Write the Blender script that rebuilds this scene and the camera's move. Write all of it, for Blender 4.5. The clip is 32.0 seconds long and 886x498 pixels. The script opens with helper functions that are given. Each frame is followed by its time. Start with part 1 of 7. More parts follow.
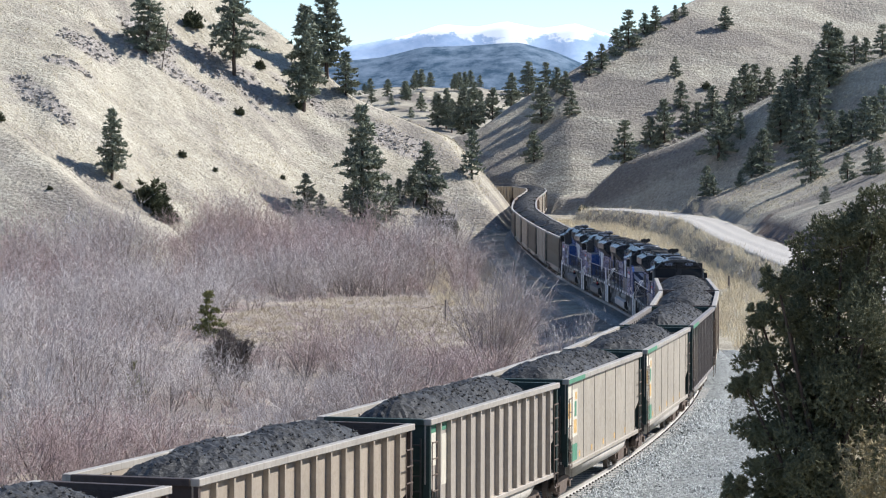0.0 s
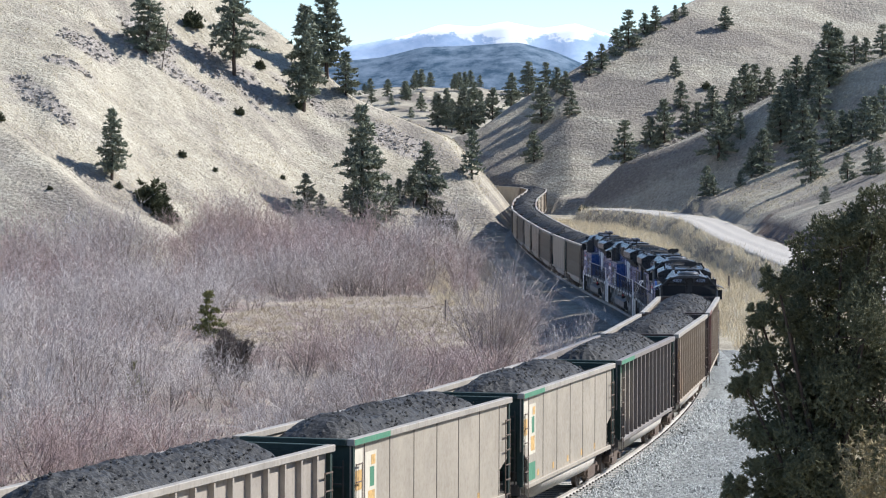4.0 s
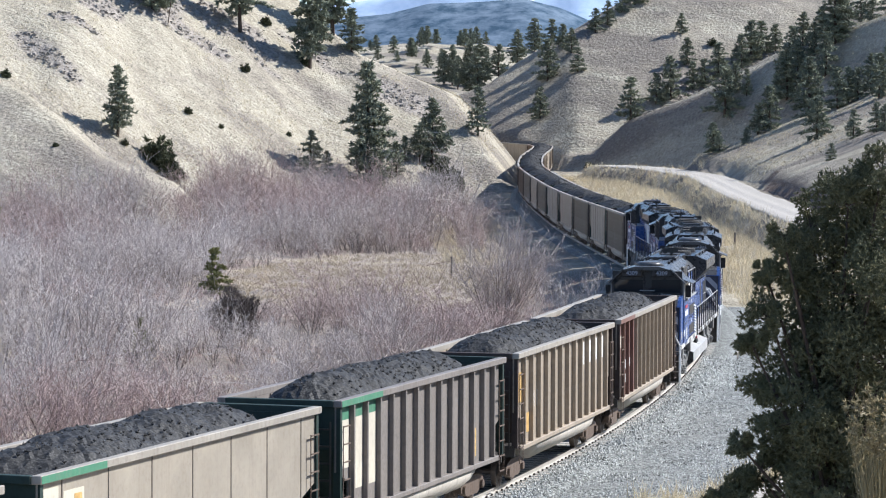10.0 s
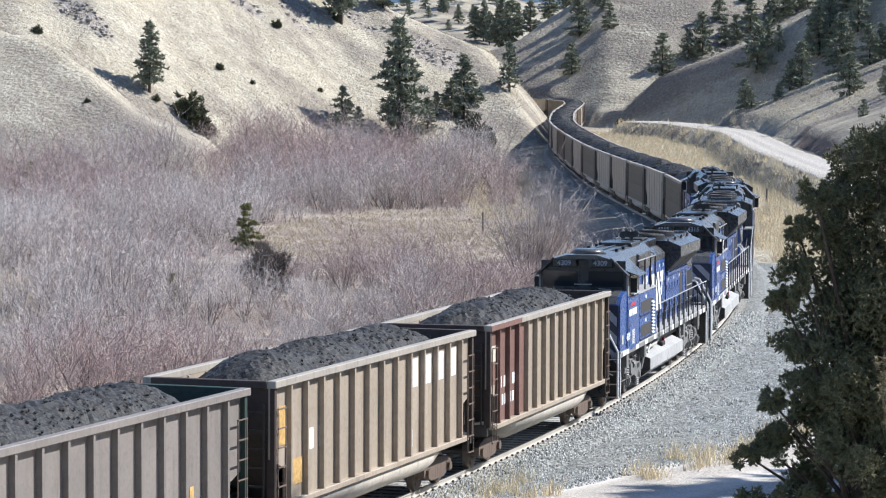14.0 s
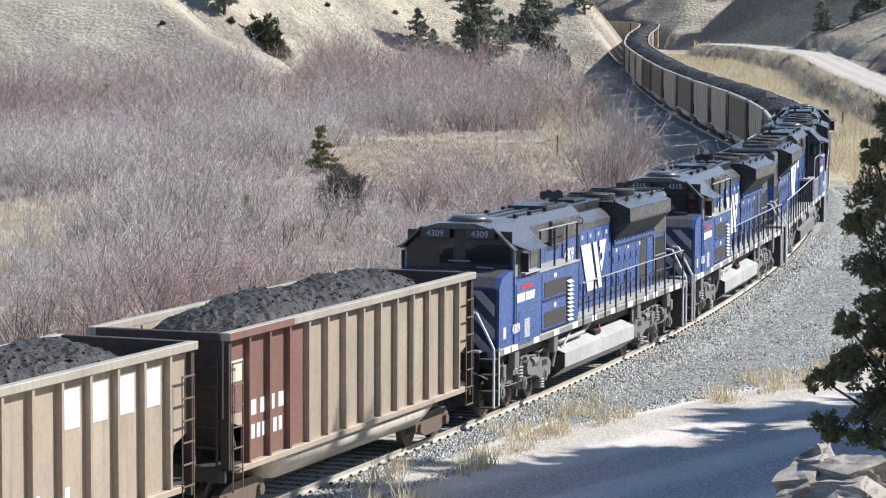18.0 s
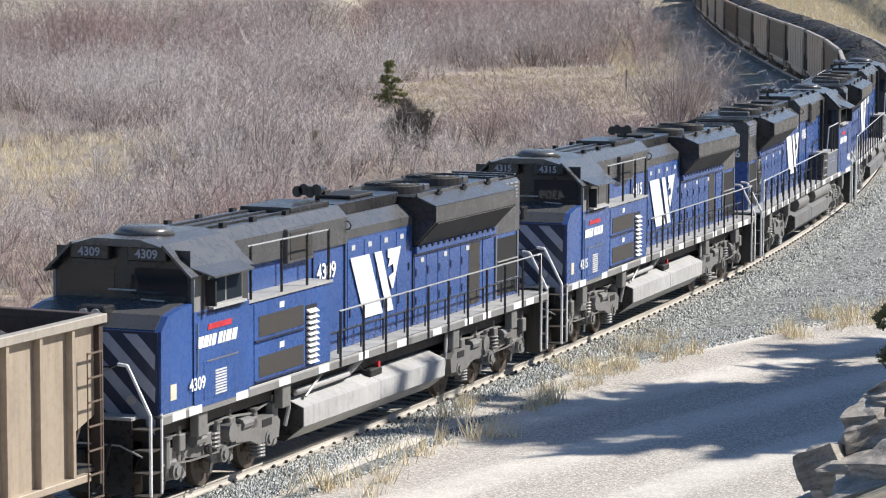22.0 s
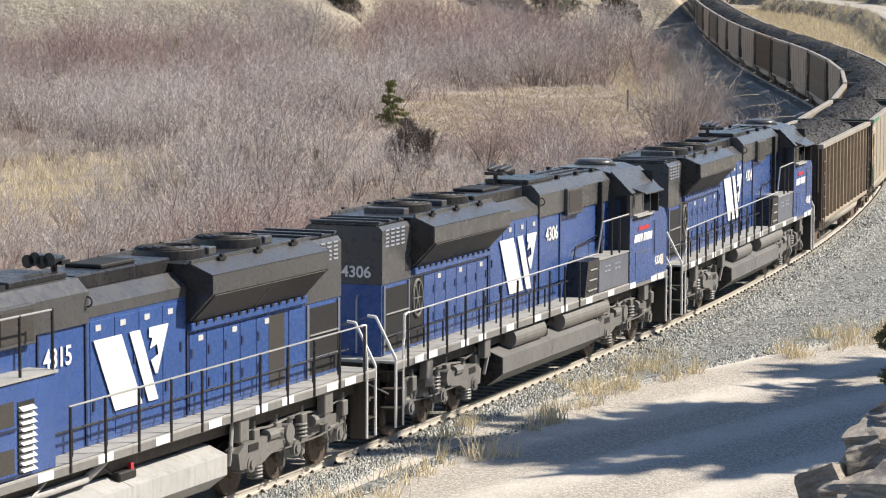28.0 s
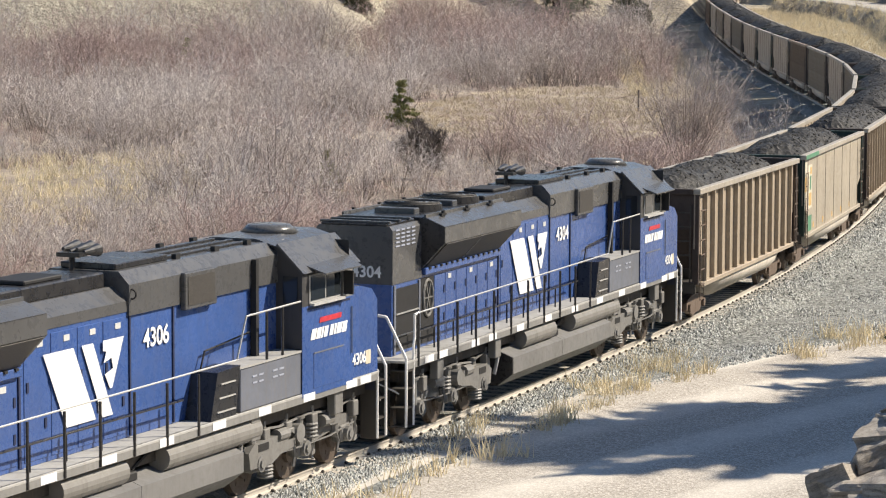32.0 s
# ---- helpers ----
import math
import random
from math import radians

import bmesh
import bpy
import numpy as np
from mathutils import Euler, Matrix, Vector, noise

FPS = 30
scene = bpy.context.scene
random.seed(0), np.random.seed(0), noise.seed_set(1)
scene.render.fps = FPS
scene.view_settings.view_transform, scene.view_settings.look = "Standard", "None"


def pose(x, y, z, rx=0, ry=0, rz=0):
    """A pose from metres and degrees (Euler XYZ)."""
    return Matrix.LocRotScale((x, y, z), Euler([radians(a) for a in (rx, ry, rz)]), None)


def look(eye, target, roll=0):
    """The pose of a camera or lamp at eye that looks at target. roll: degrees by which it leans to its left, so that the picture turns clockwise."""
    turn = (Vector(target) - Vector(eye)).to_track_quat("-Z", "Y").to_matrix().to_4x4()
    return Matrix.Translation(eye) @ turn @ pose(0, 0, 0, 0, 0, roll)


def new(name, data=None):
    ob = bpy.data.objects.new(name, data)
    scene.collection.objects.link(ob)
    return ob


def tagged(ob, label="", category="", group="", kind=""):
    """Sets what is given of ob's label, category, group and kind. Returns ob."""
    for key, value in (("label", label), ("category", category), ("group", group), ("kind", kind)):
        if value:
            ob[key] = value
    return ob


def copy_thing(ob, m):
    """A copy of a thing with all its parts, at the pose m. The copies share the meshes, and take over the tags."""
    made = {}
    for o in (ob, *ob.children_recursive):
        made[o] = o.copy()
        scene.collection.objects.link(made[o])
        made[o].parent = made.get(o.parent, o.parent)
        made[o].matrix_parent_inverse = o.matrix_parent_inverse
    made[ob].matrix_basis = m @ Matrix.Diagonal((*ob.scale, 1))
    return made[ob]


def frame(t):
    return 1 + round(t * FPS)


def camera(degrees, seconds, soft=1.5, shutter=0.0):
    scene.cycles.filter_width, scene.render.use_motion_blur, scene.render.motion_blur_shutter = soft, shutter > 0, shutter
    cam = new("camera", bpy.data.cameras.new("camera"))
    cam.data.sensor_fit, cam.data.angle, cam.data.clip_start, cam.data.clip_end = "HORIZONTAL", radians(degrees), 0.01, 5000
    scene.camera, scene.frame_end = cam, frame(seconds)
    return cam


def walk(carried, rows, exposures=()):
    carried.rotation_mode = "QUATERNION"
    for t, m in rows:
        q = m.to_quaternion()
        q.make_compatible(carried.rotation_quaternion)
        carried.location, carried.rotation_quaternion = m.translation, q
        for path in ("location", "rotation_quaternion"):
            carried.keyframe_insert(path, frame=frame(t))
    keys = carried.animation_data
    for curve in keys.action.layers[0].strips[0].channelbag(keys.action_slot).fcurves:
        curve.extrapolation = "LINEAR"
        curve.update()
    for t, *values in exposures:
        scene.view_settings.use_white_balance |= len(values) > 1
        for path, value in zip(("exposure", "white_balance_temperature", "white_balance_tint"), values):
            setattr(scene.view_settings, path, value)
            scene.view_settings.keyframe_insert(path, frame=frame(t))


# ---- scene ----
# camera on a tripod on the bank: it only turns (seconds, yaw, pitch)
EYE = (0.0, 0.0, 11.85)
TURNS = [
    (0, 0.001, -2.214), (2, 0.001, -2.214), (3.5, 0.001, -2.214), (5.5, 0.001, -2.214),
    (6, 0.001, -2.214), (7, 0.001, -2.226), (7.5, 0.018, -2.247), (8, 0.022, -2.296),
    (8.5, 0.021, -2.467), (9, 0.038, -2.735), (9.5, 0.040, -2.937), (10, 0.118, -3.056),
    (10.5, 0.198, -3.126), (11, 0.317, -3.238), (11.5, 0.375, -3.326), (12, 0.405, -3.463),
    (12.5, 0.460, -3.611), (13, 0.524, -3.743), (13.5, 0.597, -3.829), (14, 0.731, -3.914),
    (14.5, 0.910, -4.065), (16.5, 1.571, -4.783), (17, 1.720, -4.955), (17.5, 1.966, -5.187),
    (18, 2.186, -5.422), (18.5, 2.445, -5.625), (19, 2.548, -5.788), (19.5, 2.909, -5.926),
    (20, 3.118, -6.149), (20.5, 3.329, -6.372), (21, 3.469, -6.587), (21.5, 3.505, -6.703),
    (22, 3.523, -6.687), (22.5, 3.521, -6.572), (23, 3.521, -6.484), (23.5, 3.519, -6.403),
    (24, 3.519, -6.344), (24.5, 3.518, -6.304), (25, 3.514, -6.302), (25.5, 3.511, -6.298),
    (27.5, 3.536, -6.302), (28, 3.552, -6.303), (28.5, 3.665, -6.303), (29, 3.772, -6.303),
    (29.5, 3.771, -6.301), (30, 3.767, -6.302), (30.5, 3.768, -6.303), (31, 3.771, -6.306),
    (31.5, 3.765, -6.306), (32, 3.760, -6.305),
]
cam = camera(17.14, 32.0, 1.15)
walk(cam, [(t, pose(*EYE, 90 + pitch, 0, yaw)) for t, yaw, pitch in TURNS],
     [(0, 0.63, 6000, 10), (9, 0.69, 5930, 10), (13, 0.77, 5950, 10), (19, 0.73, 6270, 10), (23, 0.60, 6480, 10), (28, 0.62, 7000, 10), (32, 0.65, 7250, 10)])

# ---- light ----
SUN_AZ, SUN_EL = radians(17.0), radians(41.5)  # azimuth from +x towards +y
world = bpy.data.worlds.new("sky")
scene.world = world
world.use_nodes = True
wn = world.node_tree.nodes
sky = wn.new("ShaderNodeTexSky")
sky.sky_type, sky.sun_disc = "NISHITA", False
sky.sun_elevation, sky.sun_rotation = SUN_EL, radians(90) - SUN_AZ
sky.altitude, sky.air_density, sky.dust_density, sky.ozone_density = 1600, 1.0, 0.0, 3.0
world.node_tree.links.new(sky.outputs[0], wn["Background"].inputs[0])
wn["Background"].inputs[1].default_value = 0.105
sun = new("sun", bpy.data.lights.new("sun", "SUN"))
sun.data.energy, sun.data.angle, sun.data.color = 5.0, radians(0.53), (1.0, 0.94, 0.855)
sun_way = Vector((math.cos(SUN_EL) * math.cos(SUN_AZ), math.cos(SUN_EL) * math.sin(SUN_AZ), math.sin(SUN_EL)))
sun.matrix_world = look((60, 0, 80), Vector((60, 0, 80)) - sun_way)

# ---- materials ----
def material(name, rough=0.7, metal=0.0, spec=0.5):
    m = bpy.data.materials.new(name)
    m.use_nodes = True
    b = m.node_tree.nodes["Principled BSDF"]
    b.inputs["Roughness"].default_value = rough
    b.inputs["Metallic"].default_value = metal
    b.inputs["Specular IOR Level"].default_value = spec
    return m, m.node_tree.nodes, m.node_tree.links, b


def noise_tex(n, l, scale, detail=6.0, rough=0.6, coord=None, stretch=None):
    t = n.new("ShaderNodeTexNoise")
    t.inputs["Scale"].default_value, t.inputs["Detail"].default_value, t.inputs["Roughness"].default_value = scale, detail, rough
    if coord is None:
        coord = n.new("ShaderNodeTexCoord").outputs["Object"]
    if stretch:
        mp = n.new("ShaderNodeMapping")
        mp.inputs["Scale"].default_value = stretch
        l.new(coord, mp.inputs["Vector"])
        coord = mp.outputs["Vector"]
    l.new(coord, t.inputs["Vector"])
    return t.outputs["Fac"]


def ramp(n, l, fac, stops):
    r = n.new("ShaderNodeValToRGB")
    e = r.color_ramp.elements
    while len(e) < len(stops):
        e.new(0.5)
    for i, (p, c) in enumerate(stops):
        e[i].position = p
        e[i].color = (*c, 1.0) if len(c) == 3 else c
    l.new(fac, r.inputs["Fac"])
    return r.outputs["Color"]


def mix(n, l, fac, a, b, mode="MIX"):
    x = n.new("ShaderNodeMix")
    x.data_type, x.blend_type = "RGBA", mode
    for sock, val in ((x.inputs[0], fac), (x.inputs[6], a), (x.inputs[7], b)):
        if isinstance(val, (int, float)):
            sock.default_value = val
        elif isinstance(val, tuple):
            sock.default_value = (*val, 1.0)
        else:
            l.new(val, sock)
    return x.outputs[2]


def bump(n, l, b, height, strength=0.4, dist=0.02):
    x = n.new("ShaderNodeBump")
    x.inputs["Strength"].default_value, x.inputs["Distance"].default_value = strength, dist
    l.new(height, x.inputs["Height"])
    l.new(x.outputs["Normal"], b.inputs["Normal"])


def worn(name, colour, rough=0.55, metal=0.0, dirt=(0.10, 0.085, 0.07), amount=0.5, grain=6.0, streak=True, vary=0.0):
    """Weathered paint: broad fading, fine grain, dust and runs that fall down the side."""
    m, n, l, b = material(name, rough, metal)
    tc = n.new("ShaderNodeTexCoord").outputs["Object"]
    big = noise_tex(n, l, 0.55, 5, 0.65, tc)
    fine = noise_tex(n, l, grain, 8, 0.7, tc)
    c = mix(n, l, ramp(n, l, big, [(0.3, (0, 0, 0)), (0.75, (1, 1, 1))]), tuple(x * 0.8 for x in colour), tuple(min(1, x * 1.12) for x in colour))
    if vary:
        oi = n.new("ShaderNodeObjectInfo").outputs["Random"]
        c = mix(n, l, ramp(n, l, oi, [(0.0, (1 - vary,) * 3), (1.0, (1 + vary * 0.5,) * 3)]), c, c)
    run = noise_tex(n, l, 3.0, 6, 0.7, tc, (2.2, 2.2, 0.16)) if streak else fine
    k = ramp(n, l, run, [(0.5, (0, 0, 0)), (0.78, (amount,) * 3)])
    c = mix(n, l, k, c, dirt)
    k2 = ramp(n, l, fine, [(0.52, (0, 0, 0)), (0.8, (amount * 0.7,) * 3)])
    c = mix(n, l, k2, c, tuple(x * 0.7 for x in dirt))
    l.new(c, b.inputs["Base Color"])
    l.new(ramp(n, l, fine, [(0.3, (max(0, rough - 0.12),) * 3), (0.7, (min(1, rough + 0.2),) * 3)]), b.inputs["Roughness"])
    bump(n, l, b, fine, 0.15, 0.01)
    return m


def plain(name, colour, rough=0.6, metal=0.0, grain=8.0, spread=0.35):
    m, n, l, b = material(name, rough, metal)
    a = noise_tex(n, l, grain, 6, 0.65)
    lo, hi = tuple(x * (1 - spread) for x in colour), tuple(min(1, x * (1 + spread)) for x in colour)
    l.new(ramp(n, l, a, [(0.3, lo), (0.7, hi)]), b.inputs["Base Color"])
    bump(n, l, b, a, 0.2, 0.01)
    return m


def ground_mat():
    """Dry bunch grass, bare stony soil and scree on the hills."""
    m, n, l, b = material("dry_grass_ground", 0.95, 0, 0.1)
    geo = n.new("ShaderNodeNewGeometry").outputs["Position"]
    turn = n.new("ShaderNodeMapping")
    turn.inputs["Rotation"].default_value = (0, 0, radians(38))
    l.new(geo, turn.inputs["Vector"])
    along = turn.outputs["Vector"]
    big = noise_tex(n, l, 0.05, 7, 0.65, along, (0.45, 1.3, 1.0))
    mid = noise_tex(n, l, 0.30, 8, 0.72, along, (0.4, 1.0, 1.0))
    fine = noise_tex(n, l, 2.4, 8, 0.75, geo)
    tuft = n.new("ShaderNodeTexVoronoi")
    tuft.inputs["Scale"].default_value = 1.7
    l.new(geo, tuft.inputs["Vector"])
    grass = ramp(n, l, mid, [(0.28, (0.32, 0.285, 0.215)), (0.5, (0.47, 0.425, 0.33)), (0.68, (0.58, 0.53, 0.42))])
    soil = ramp(n, l, fine, [(0.3, (0.15, 0.13, 0.11)), (0.7, (0.34, 0.305, 0.26))])
    c = mix(n, l, ramp(n, l, big, [(0.45, (0, 0, 0)), (0.58, (0.95,) * 3)]), grass, soil)
    clump = n.new("ShaderNodeTexVoronoi")
    clump.inputs["Scale"].default_value = 0.75
    l.new(geo, clump.inputs["Vector"])
    c = mix(n, l, ramp(n, l, tuft.outputs["Distance"], [(0.05, (0.5,) * 3), (0.36, (0, 0, 0))]), c, (0.22, 0.195, 0.145))
    c = mix(n, l, ramp(n, l, clump.outputs["Distance"], [(0.04, (0.7,) * 3), (0.19, (0, 0, 0))]), c, (0.14, 0.125, 0.095))
    c = mix(n, l, ramp(n, l, fine, [(0.35, (0.5,) * 3), (0.6, (0, 0, 0))]), c, (0.13, 0.11, 0.09))
    scree = n.new("ShaderNodeAttribute")
    scree.attribute_name = "scree"
    rock = ramp(n, l, noise_tex(n, l, 1.3, 8, 0.78, geo), [(0.35, (0.16, 0.14, 0.125)), (0.6, (0.40, 0.36, 0.315))])
    c = mix(n, l, scree.outputs["Fac"], c, rock)
    marsh = n.new("ShaderNodeAttribute")
    marsh.attribute_name = "marsh"
    wet = ramp(n, l, noise_tex(n, l, 0.22, 8, 0.7, geo), [(0.3, (0.17, 0.145, 0.13)), (0.52, (0.33, 0.28, 0.235)), (0.7, (0.52, 0.44, 0.31))])
    c = mix(n, l, marsh.outputs["Fac"], c, wet)
    earth = n.new("ShaderNodeAttribute")
    earth.attribute_name = "earth"
    raw = ramp(n, l, noise_tex(n, l, 1.1, 8, 0.75, geo), [(0.3, (0.10, 0.075, 0.062)), (0.7, (0.25, 0.20, 0.165))])
    c = mix(n, l, earth.outputs["Fac"], c, raw)
    l.new(c, b.inputs["Base Color"])
    rise = n.new("ShaderNodeMath")
    rise.operation = "MULTIPLY_ADD"
    l.new(tuft.outputs["Distance"], rise.inputs[0])
    rise.inputs[1].default_value = -0.7
    l.new(fine, rise.inputs[2])
    bump(n, l, b, rise.outputs[0], 0.7, 0.3)
    return m


def gravel_mat(name, lo, hi, scale, depth, tint=(1, 1, 1)):
    m, n, l, b = material(name, 0.9, 0, 0.25)
    geo = n.new("ShaderNodeNewGeometry").outputs["Position"]
    v = n.new("ShaderNodeTexVoronoi")
    v.inputs["Scale"].default_value = scale
    l.new(geo, v.inputs["Vector"])
    sep = n.new("ShaderNodeSeparateColor")
    l.new(v.outputs["Color"], sep.inputs[0])
    c = ramp(n, l, sep.outputs[0], [(0.0, lo), (0.6, tuple((a + d) / 2 for a, d in zip(lo, hi))), (1.0, hi)])
    big = noise_tex(n, l, 0.25, 6, 0.6, geo)
    c = mix(n, l, ramp(n, l, big, [(0.4, (0, 0, 0)), (0.75, (0.5,) * 3)]), c, tuple(0.5 * (a + d) for a, d in zip(lo, hi)))
    # cell edges darkened: shade in the gaps between stones is put into the colour
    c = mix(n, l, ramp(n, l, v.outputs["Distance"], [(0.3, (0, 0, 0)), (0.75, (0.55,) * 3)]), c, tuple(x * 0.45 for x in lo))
    l.new(c, b.inputs["Base Color"])
    bump(n, l, b, v.outputs["Distance"], -depth, 1.0 / scale * 0.5)
    return m


def leaf_mat(name, dark, light, rough=0.75):
    m, n, l, b = material(name, rough, 0, 0.2)
    g = n.new("ShaderNodeNewGeometry")
    c = ramp(n, l, g.outputs["Random Per Island"], [(0.0, dark), (1.0, light)])
    big = noise_tex(n, l, 0.35, 4, 0.6, g.outputs["Position"])
    c = mix(n, l, ramp(n, l, big, [(0.35, (0, 0, 0)), (0.7, (0.6,) * 3)]), c, light)
    l.new(c, b.inputs["Base Color"])
    return m


M = {}
M["ground"] = ground_mat()
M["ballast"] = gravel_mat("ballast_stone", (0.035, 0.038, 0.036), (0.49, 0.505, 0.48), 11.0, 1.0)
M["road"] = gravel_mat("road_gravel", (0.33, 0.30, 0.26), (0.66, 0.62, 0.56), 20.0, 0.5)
# paler dust where wheels run
rn, rl = M["road"].node_tree.nodes, M["road"].node_tree.links
road_b = [q for q in rn if q.type == "BSDF_PRINCIPLED"][0]
wheel_way = rn.new("ShaderNodeAttribute")
wheel_way.attribute_name = "wheel_way"
patchy = rn.new("ShaderNodeMath")
patchy.operation = "MULTIPLY"
rl.new(wheel_way.outputs["Fac"], patchy.inputs[0])
rl.new(noise_tex(rn, rl, 0.9, 6, 0.65, rn.new("ShaderNodeNewGeometry").outputs["Position"]), patchy.inputs[1])
rl.new(mix(rn, rl, patchy.outputs[0], road_b.inputs["Base Color"].links[0].from_socket, (0.72, 0.68, 0.61)), road_b.inputs["Base Color"])
M["bark"] = plain("bark", (0.085, 0.06, 0.045), 0.9, 0, 5)
M["needle"] = leaf_mat("pine_needles", (0.085, 0.098, 0.075), (0.27, 0.285, 0.20))
M["juniper"] = leaf_mat("juniper_foliage", (0.075, 0.08, 0.048), (0.215, 0.21, 0.115))
M["twig"] = leaf_mat("willow_twigs", (0.24, 0.205, 0.185), (0.58, 0.51, 0.47), 0.8)
M["twig_red"] = leaf_mat("red_willow_twigs", (0.25, 0.18, 0.165), (0.53, 0.415, 0.38), 0.8)
M["twig_pale"] = leaf_mat("pale_willow_twigs", (0.33, 0.29, 0.27), (0.68, 0.62, 0.58), 0.8)
M["straw"] = leaf_mat("dry_grass_blades", (0.46, 0.375, 0.235), (0.82, 0.72, 0.51), 0.85)
M["straw_grey"] = leaf_mat("matted_grey_grass", (0.28, 0.23, 0.165), (0.60, 0.50, 0.35), 0.85)
M["rail"] = worn("rail_steel", (0.45, 0.42, 0.375), 0.7, 0.0, (0.28, 0.23, 0.18), 0.4, 9)
M["rail_top"] = plain("polished_rail_head", (0.62, 0.60, 0.57), 0.28, 1.0, 20, 0.12)
M["sleeper"] = plain("concrete_sleeper", (0.40, 0.37, 0.33), 0.9, 0, 3)
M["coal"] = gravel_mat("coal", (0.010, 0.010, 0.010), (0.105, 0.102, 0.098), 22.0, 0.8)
M["coal"].node_tree.nodes["Principled BSDF"].inputs["Roughness"].default_value = 0.65
M["steel_dark"] = worn("dark_underframe_steel", (0.055, 0.05, 0.045), 0.6, 0.2, (0.16, 0.13, 0.10), 0.5, 7)
M["truck_grey"] = worn("grey_truck_castings", (0.19, 0.188, 0.182), 0.55, 0.1, (0.09, 0.08, 0.07), 0.6, 8)
M["alu"] = worn("weathered_tan_aluminium", (0.40, 0.335, 0.26), 0.5, 0.15, (0.13, 0.095, 0.07), 0.45, 7, vary=0.2)
M["alu_pale"] = worn("cream_side_panel", (0.38, 0.335, 0.27), 0.5, 0.1, (0.2, 0.15, 0.11), 0.4, 7)
M["chord"] = worn("pale_scuffed_top_edge", (0.37, 0.335, 0.285), 0.55, 0.1, (0.12, 0.10, 0.085), 0.5, 6, vary=0.2)
M["alu_grey"] = worn("weathered_grey_aluminium", (0.42, 0.37, 0.31), 0.5, 0.15, (0.13, 0.10, 0.08), 0.4, 7)
M["brown"] = worn("oxide_brown_paint", (0.185, 0.098, 0.078), 0.6, 0.0, (0.09, 0.06, 0.045), 0.6, 7)
M["green"] = worn("green_end_paint", (0.07, 0.22, 0.13), 0.6, 0.0, (0.2, 0.2, 0.17), 0.5, 7)
M["white"] = worn("white_lettering", (0.80, 0.81, 0.81), 0.6, 0.0, (0.5, 0.49, 0.47), 0.25, 7)
M["cream"] = worn("cream_paint", (0.62, 0.57, 0.46), 0.6, 0.0, (0.3, 0.26, 0.2), 0.4, 6)
M["sagegrey"] = leaf_mat("grey_sage_tufts", (0.10, 0.095, 0.07), (0.27, 0.25, 0.19), 0.9)
M["orange"] = plain("orange_mark", (0.52, 0.33, 0.12), 0.6)
M["blue"] = worn("blue_locomotive_paint", (0.045, 0.098, 0.285), 0.25, 0.0, (0.10, 0.10, 0.13), 0.3, 6)
M["black"] = worn("black_roof_paint", (0.024, 0.024, 0.026), 0.28, 0.0, (0.08, 0.075, 0.07), 0.4, 6)
M["roofgrey"] = worn("dusty_grey_roof", (0.085, 0.086, 0.088), 0.27, 0.0, (0.06, 0.057, 0.055), 0.5, 5)
M["tank"] = worn("grey_fuel_tank", (0.42, 0.42, 0.415), 0.5, 0.0, (0.15, 0.13, 0.115), 0.5, 5)
M["deck"] = worn("grey_walkway", (0.36, 0.36, 0.35), 0.7, 0.0, (0.17, 0.15, 0.13), 0.5, 5)
M["silver"] = plain("bare_metal_handrail", (0.50, 0.50, 0.49), 0.4, 0.5, 12, 0.1)
M["bright"] = plain("white_step_rail", (0.78, 0.78, 0.77), 0.4, 0.0, 12, 0.1)
M["stone"] = leaf_mat("loose_ballast_stones", (0.05, 0.053, 0.05), (0.56, 0.575, 0.55), 0.9)
M["red"] = plain("red_mark", (0.50, 0.035, 0.05), 0.5)
# near-black for hoses and fittings, and for flat sheets imitating shade in openings
M["dark"] = plain("black_parts_and_opening_shade", (0.012, 0.012, 0.013), 0.7)
mg, ng, lg, bg = material("cab_glass", 0.05, 0.0, 0.6)
bg.inputs["Base Color"].default_value = (0.02, 0.025, 0.03, 1)
M["glass"] = mg
M["rock"] = gravel_mat("outcrop_rock", (0.15, 0.135, 0.12), (0.42, 0.38, 0.33), 1.1, 0.5)

mc, nc, lc, bc = material("crag_rock", 0.9, 0, 0.2)
geo_c = nc.new("ShaderNodeTexCoord").outputs["Object"]
bed = noise_tex(nc, lc, 3.0, 8, 0.7, geo_c, (0.6, 0.6, 3.5))
spot = noise_tex(nc, lc, 14.0, 8, 0.7, geo_c)
col = ramp(nc, lc, bed, [(0.3, (0.13, 0.115, 0.10)), (0.5, (0.33, 0.30, 0.265)), (0.7, (0.46, 0.42, 0.37))])
lc.new(mix(nc, lc, ramp(nc, lc, spot, [(0.5, (0, 0, 0)), (0.75, (0.7,) * 3)]), col, (0.12, 0.105, 0.09)), bc.inputs["Base Color"])
bump(nc, lc, bc, bed, 0.8, 0.06)
M["crag"] = mc
M["post"] = plain("weathered_post", (0.16, 0.135, 0.11), 0.9, 0, 4)
# wagon ends: brown and green darkened, the ends' shade put into the colour
M["end_dark"] = worn("shaded_brown_end", (0.06, 0.042, 0.035), 0.65, 0.0, (0.03, 0.025, 0.02), 0.5, 6)
M["end_green"] = worn("shaded_green_end", (0.02, 0.042, 0.034), 0.65, 0.0, (0.025, 0.025, 0.02), 0.5, 6)
M["branch"] = leaf_mat("willow_branches", (0.10, 0.08, 0.07), (0.30, 0.25, 0.22), 0.85)


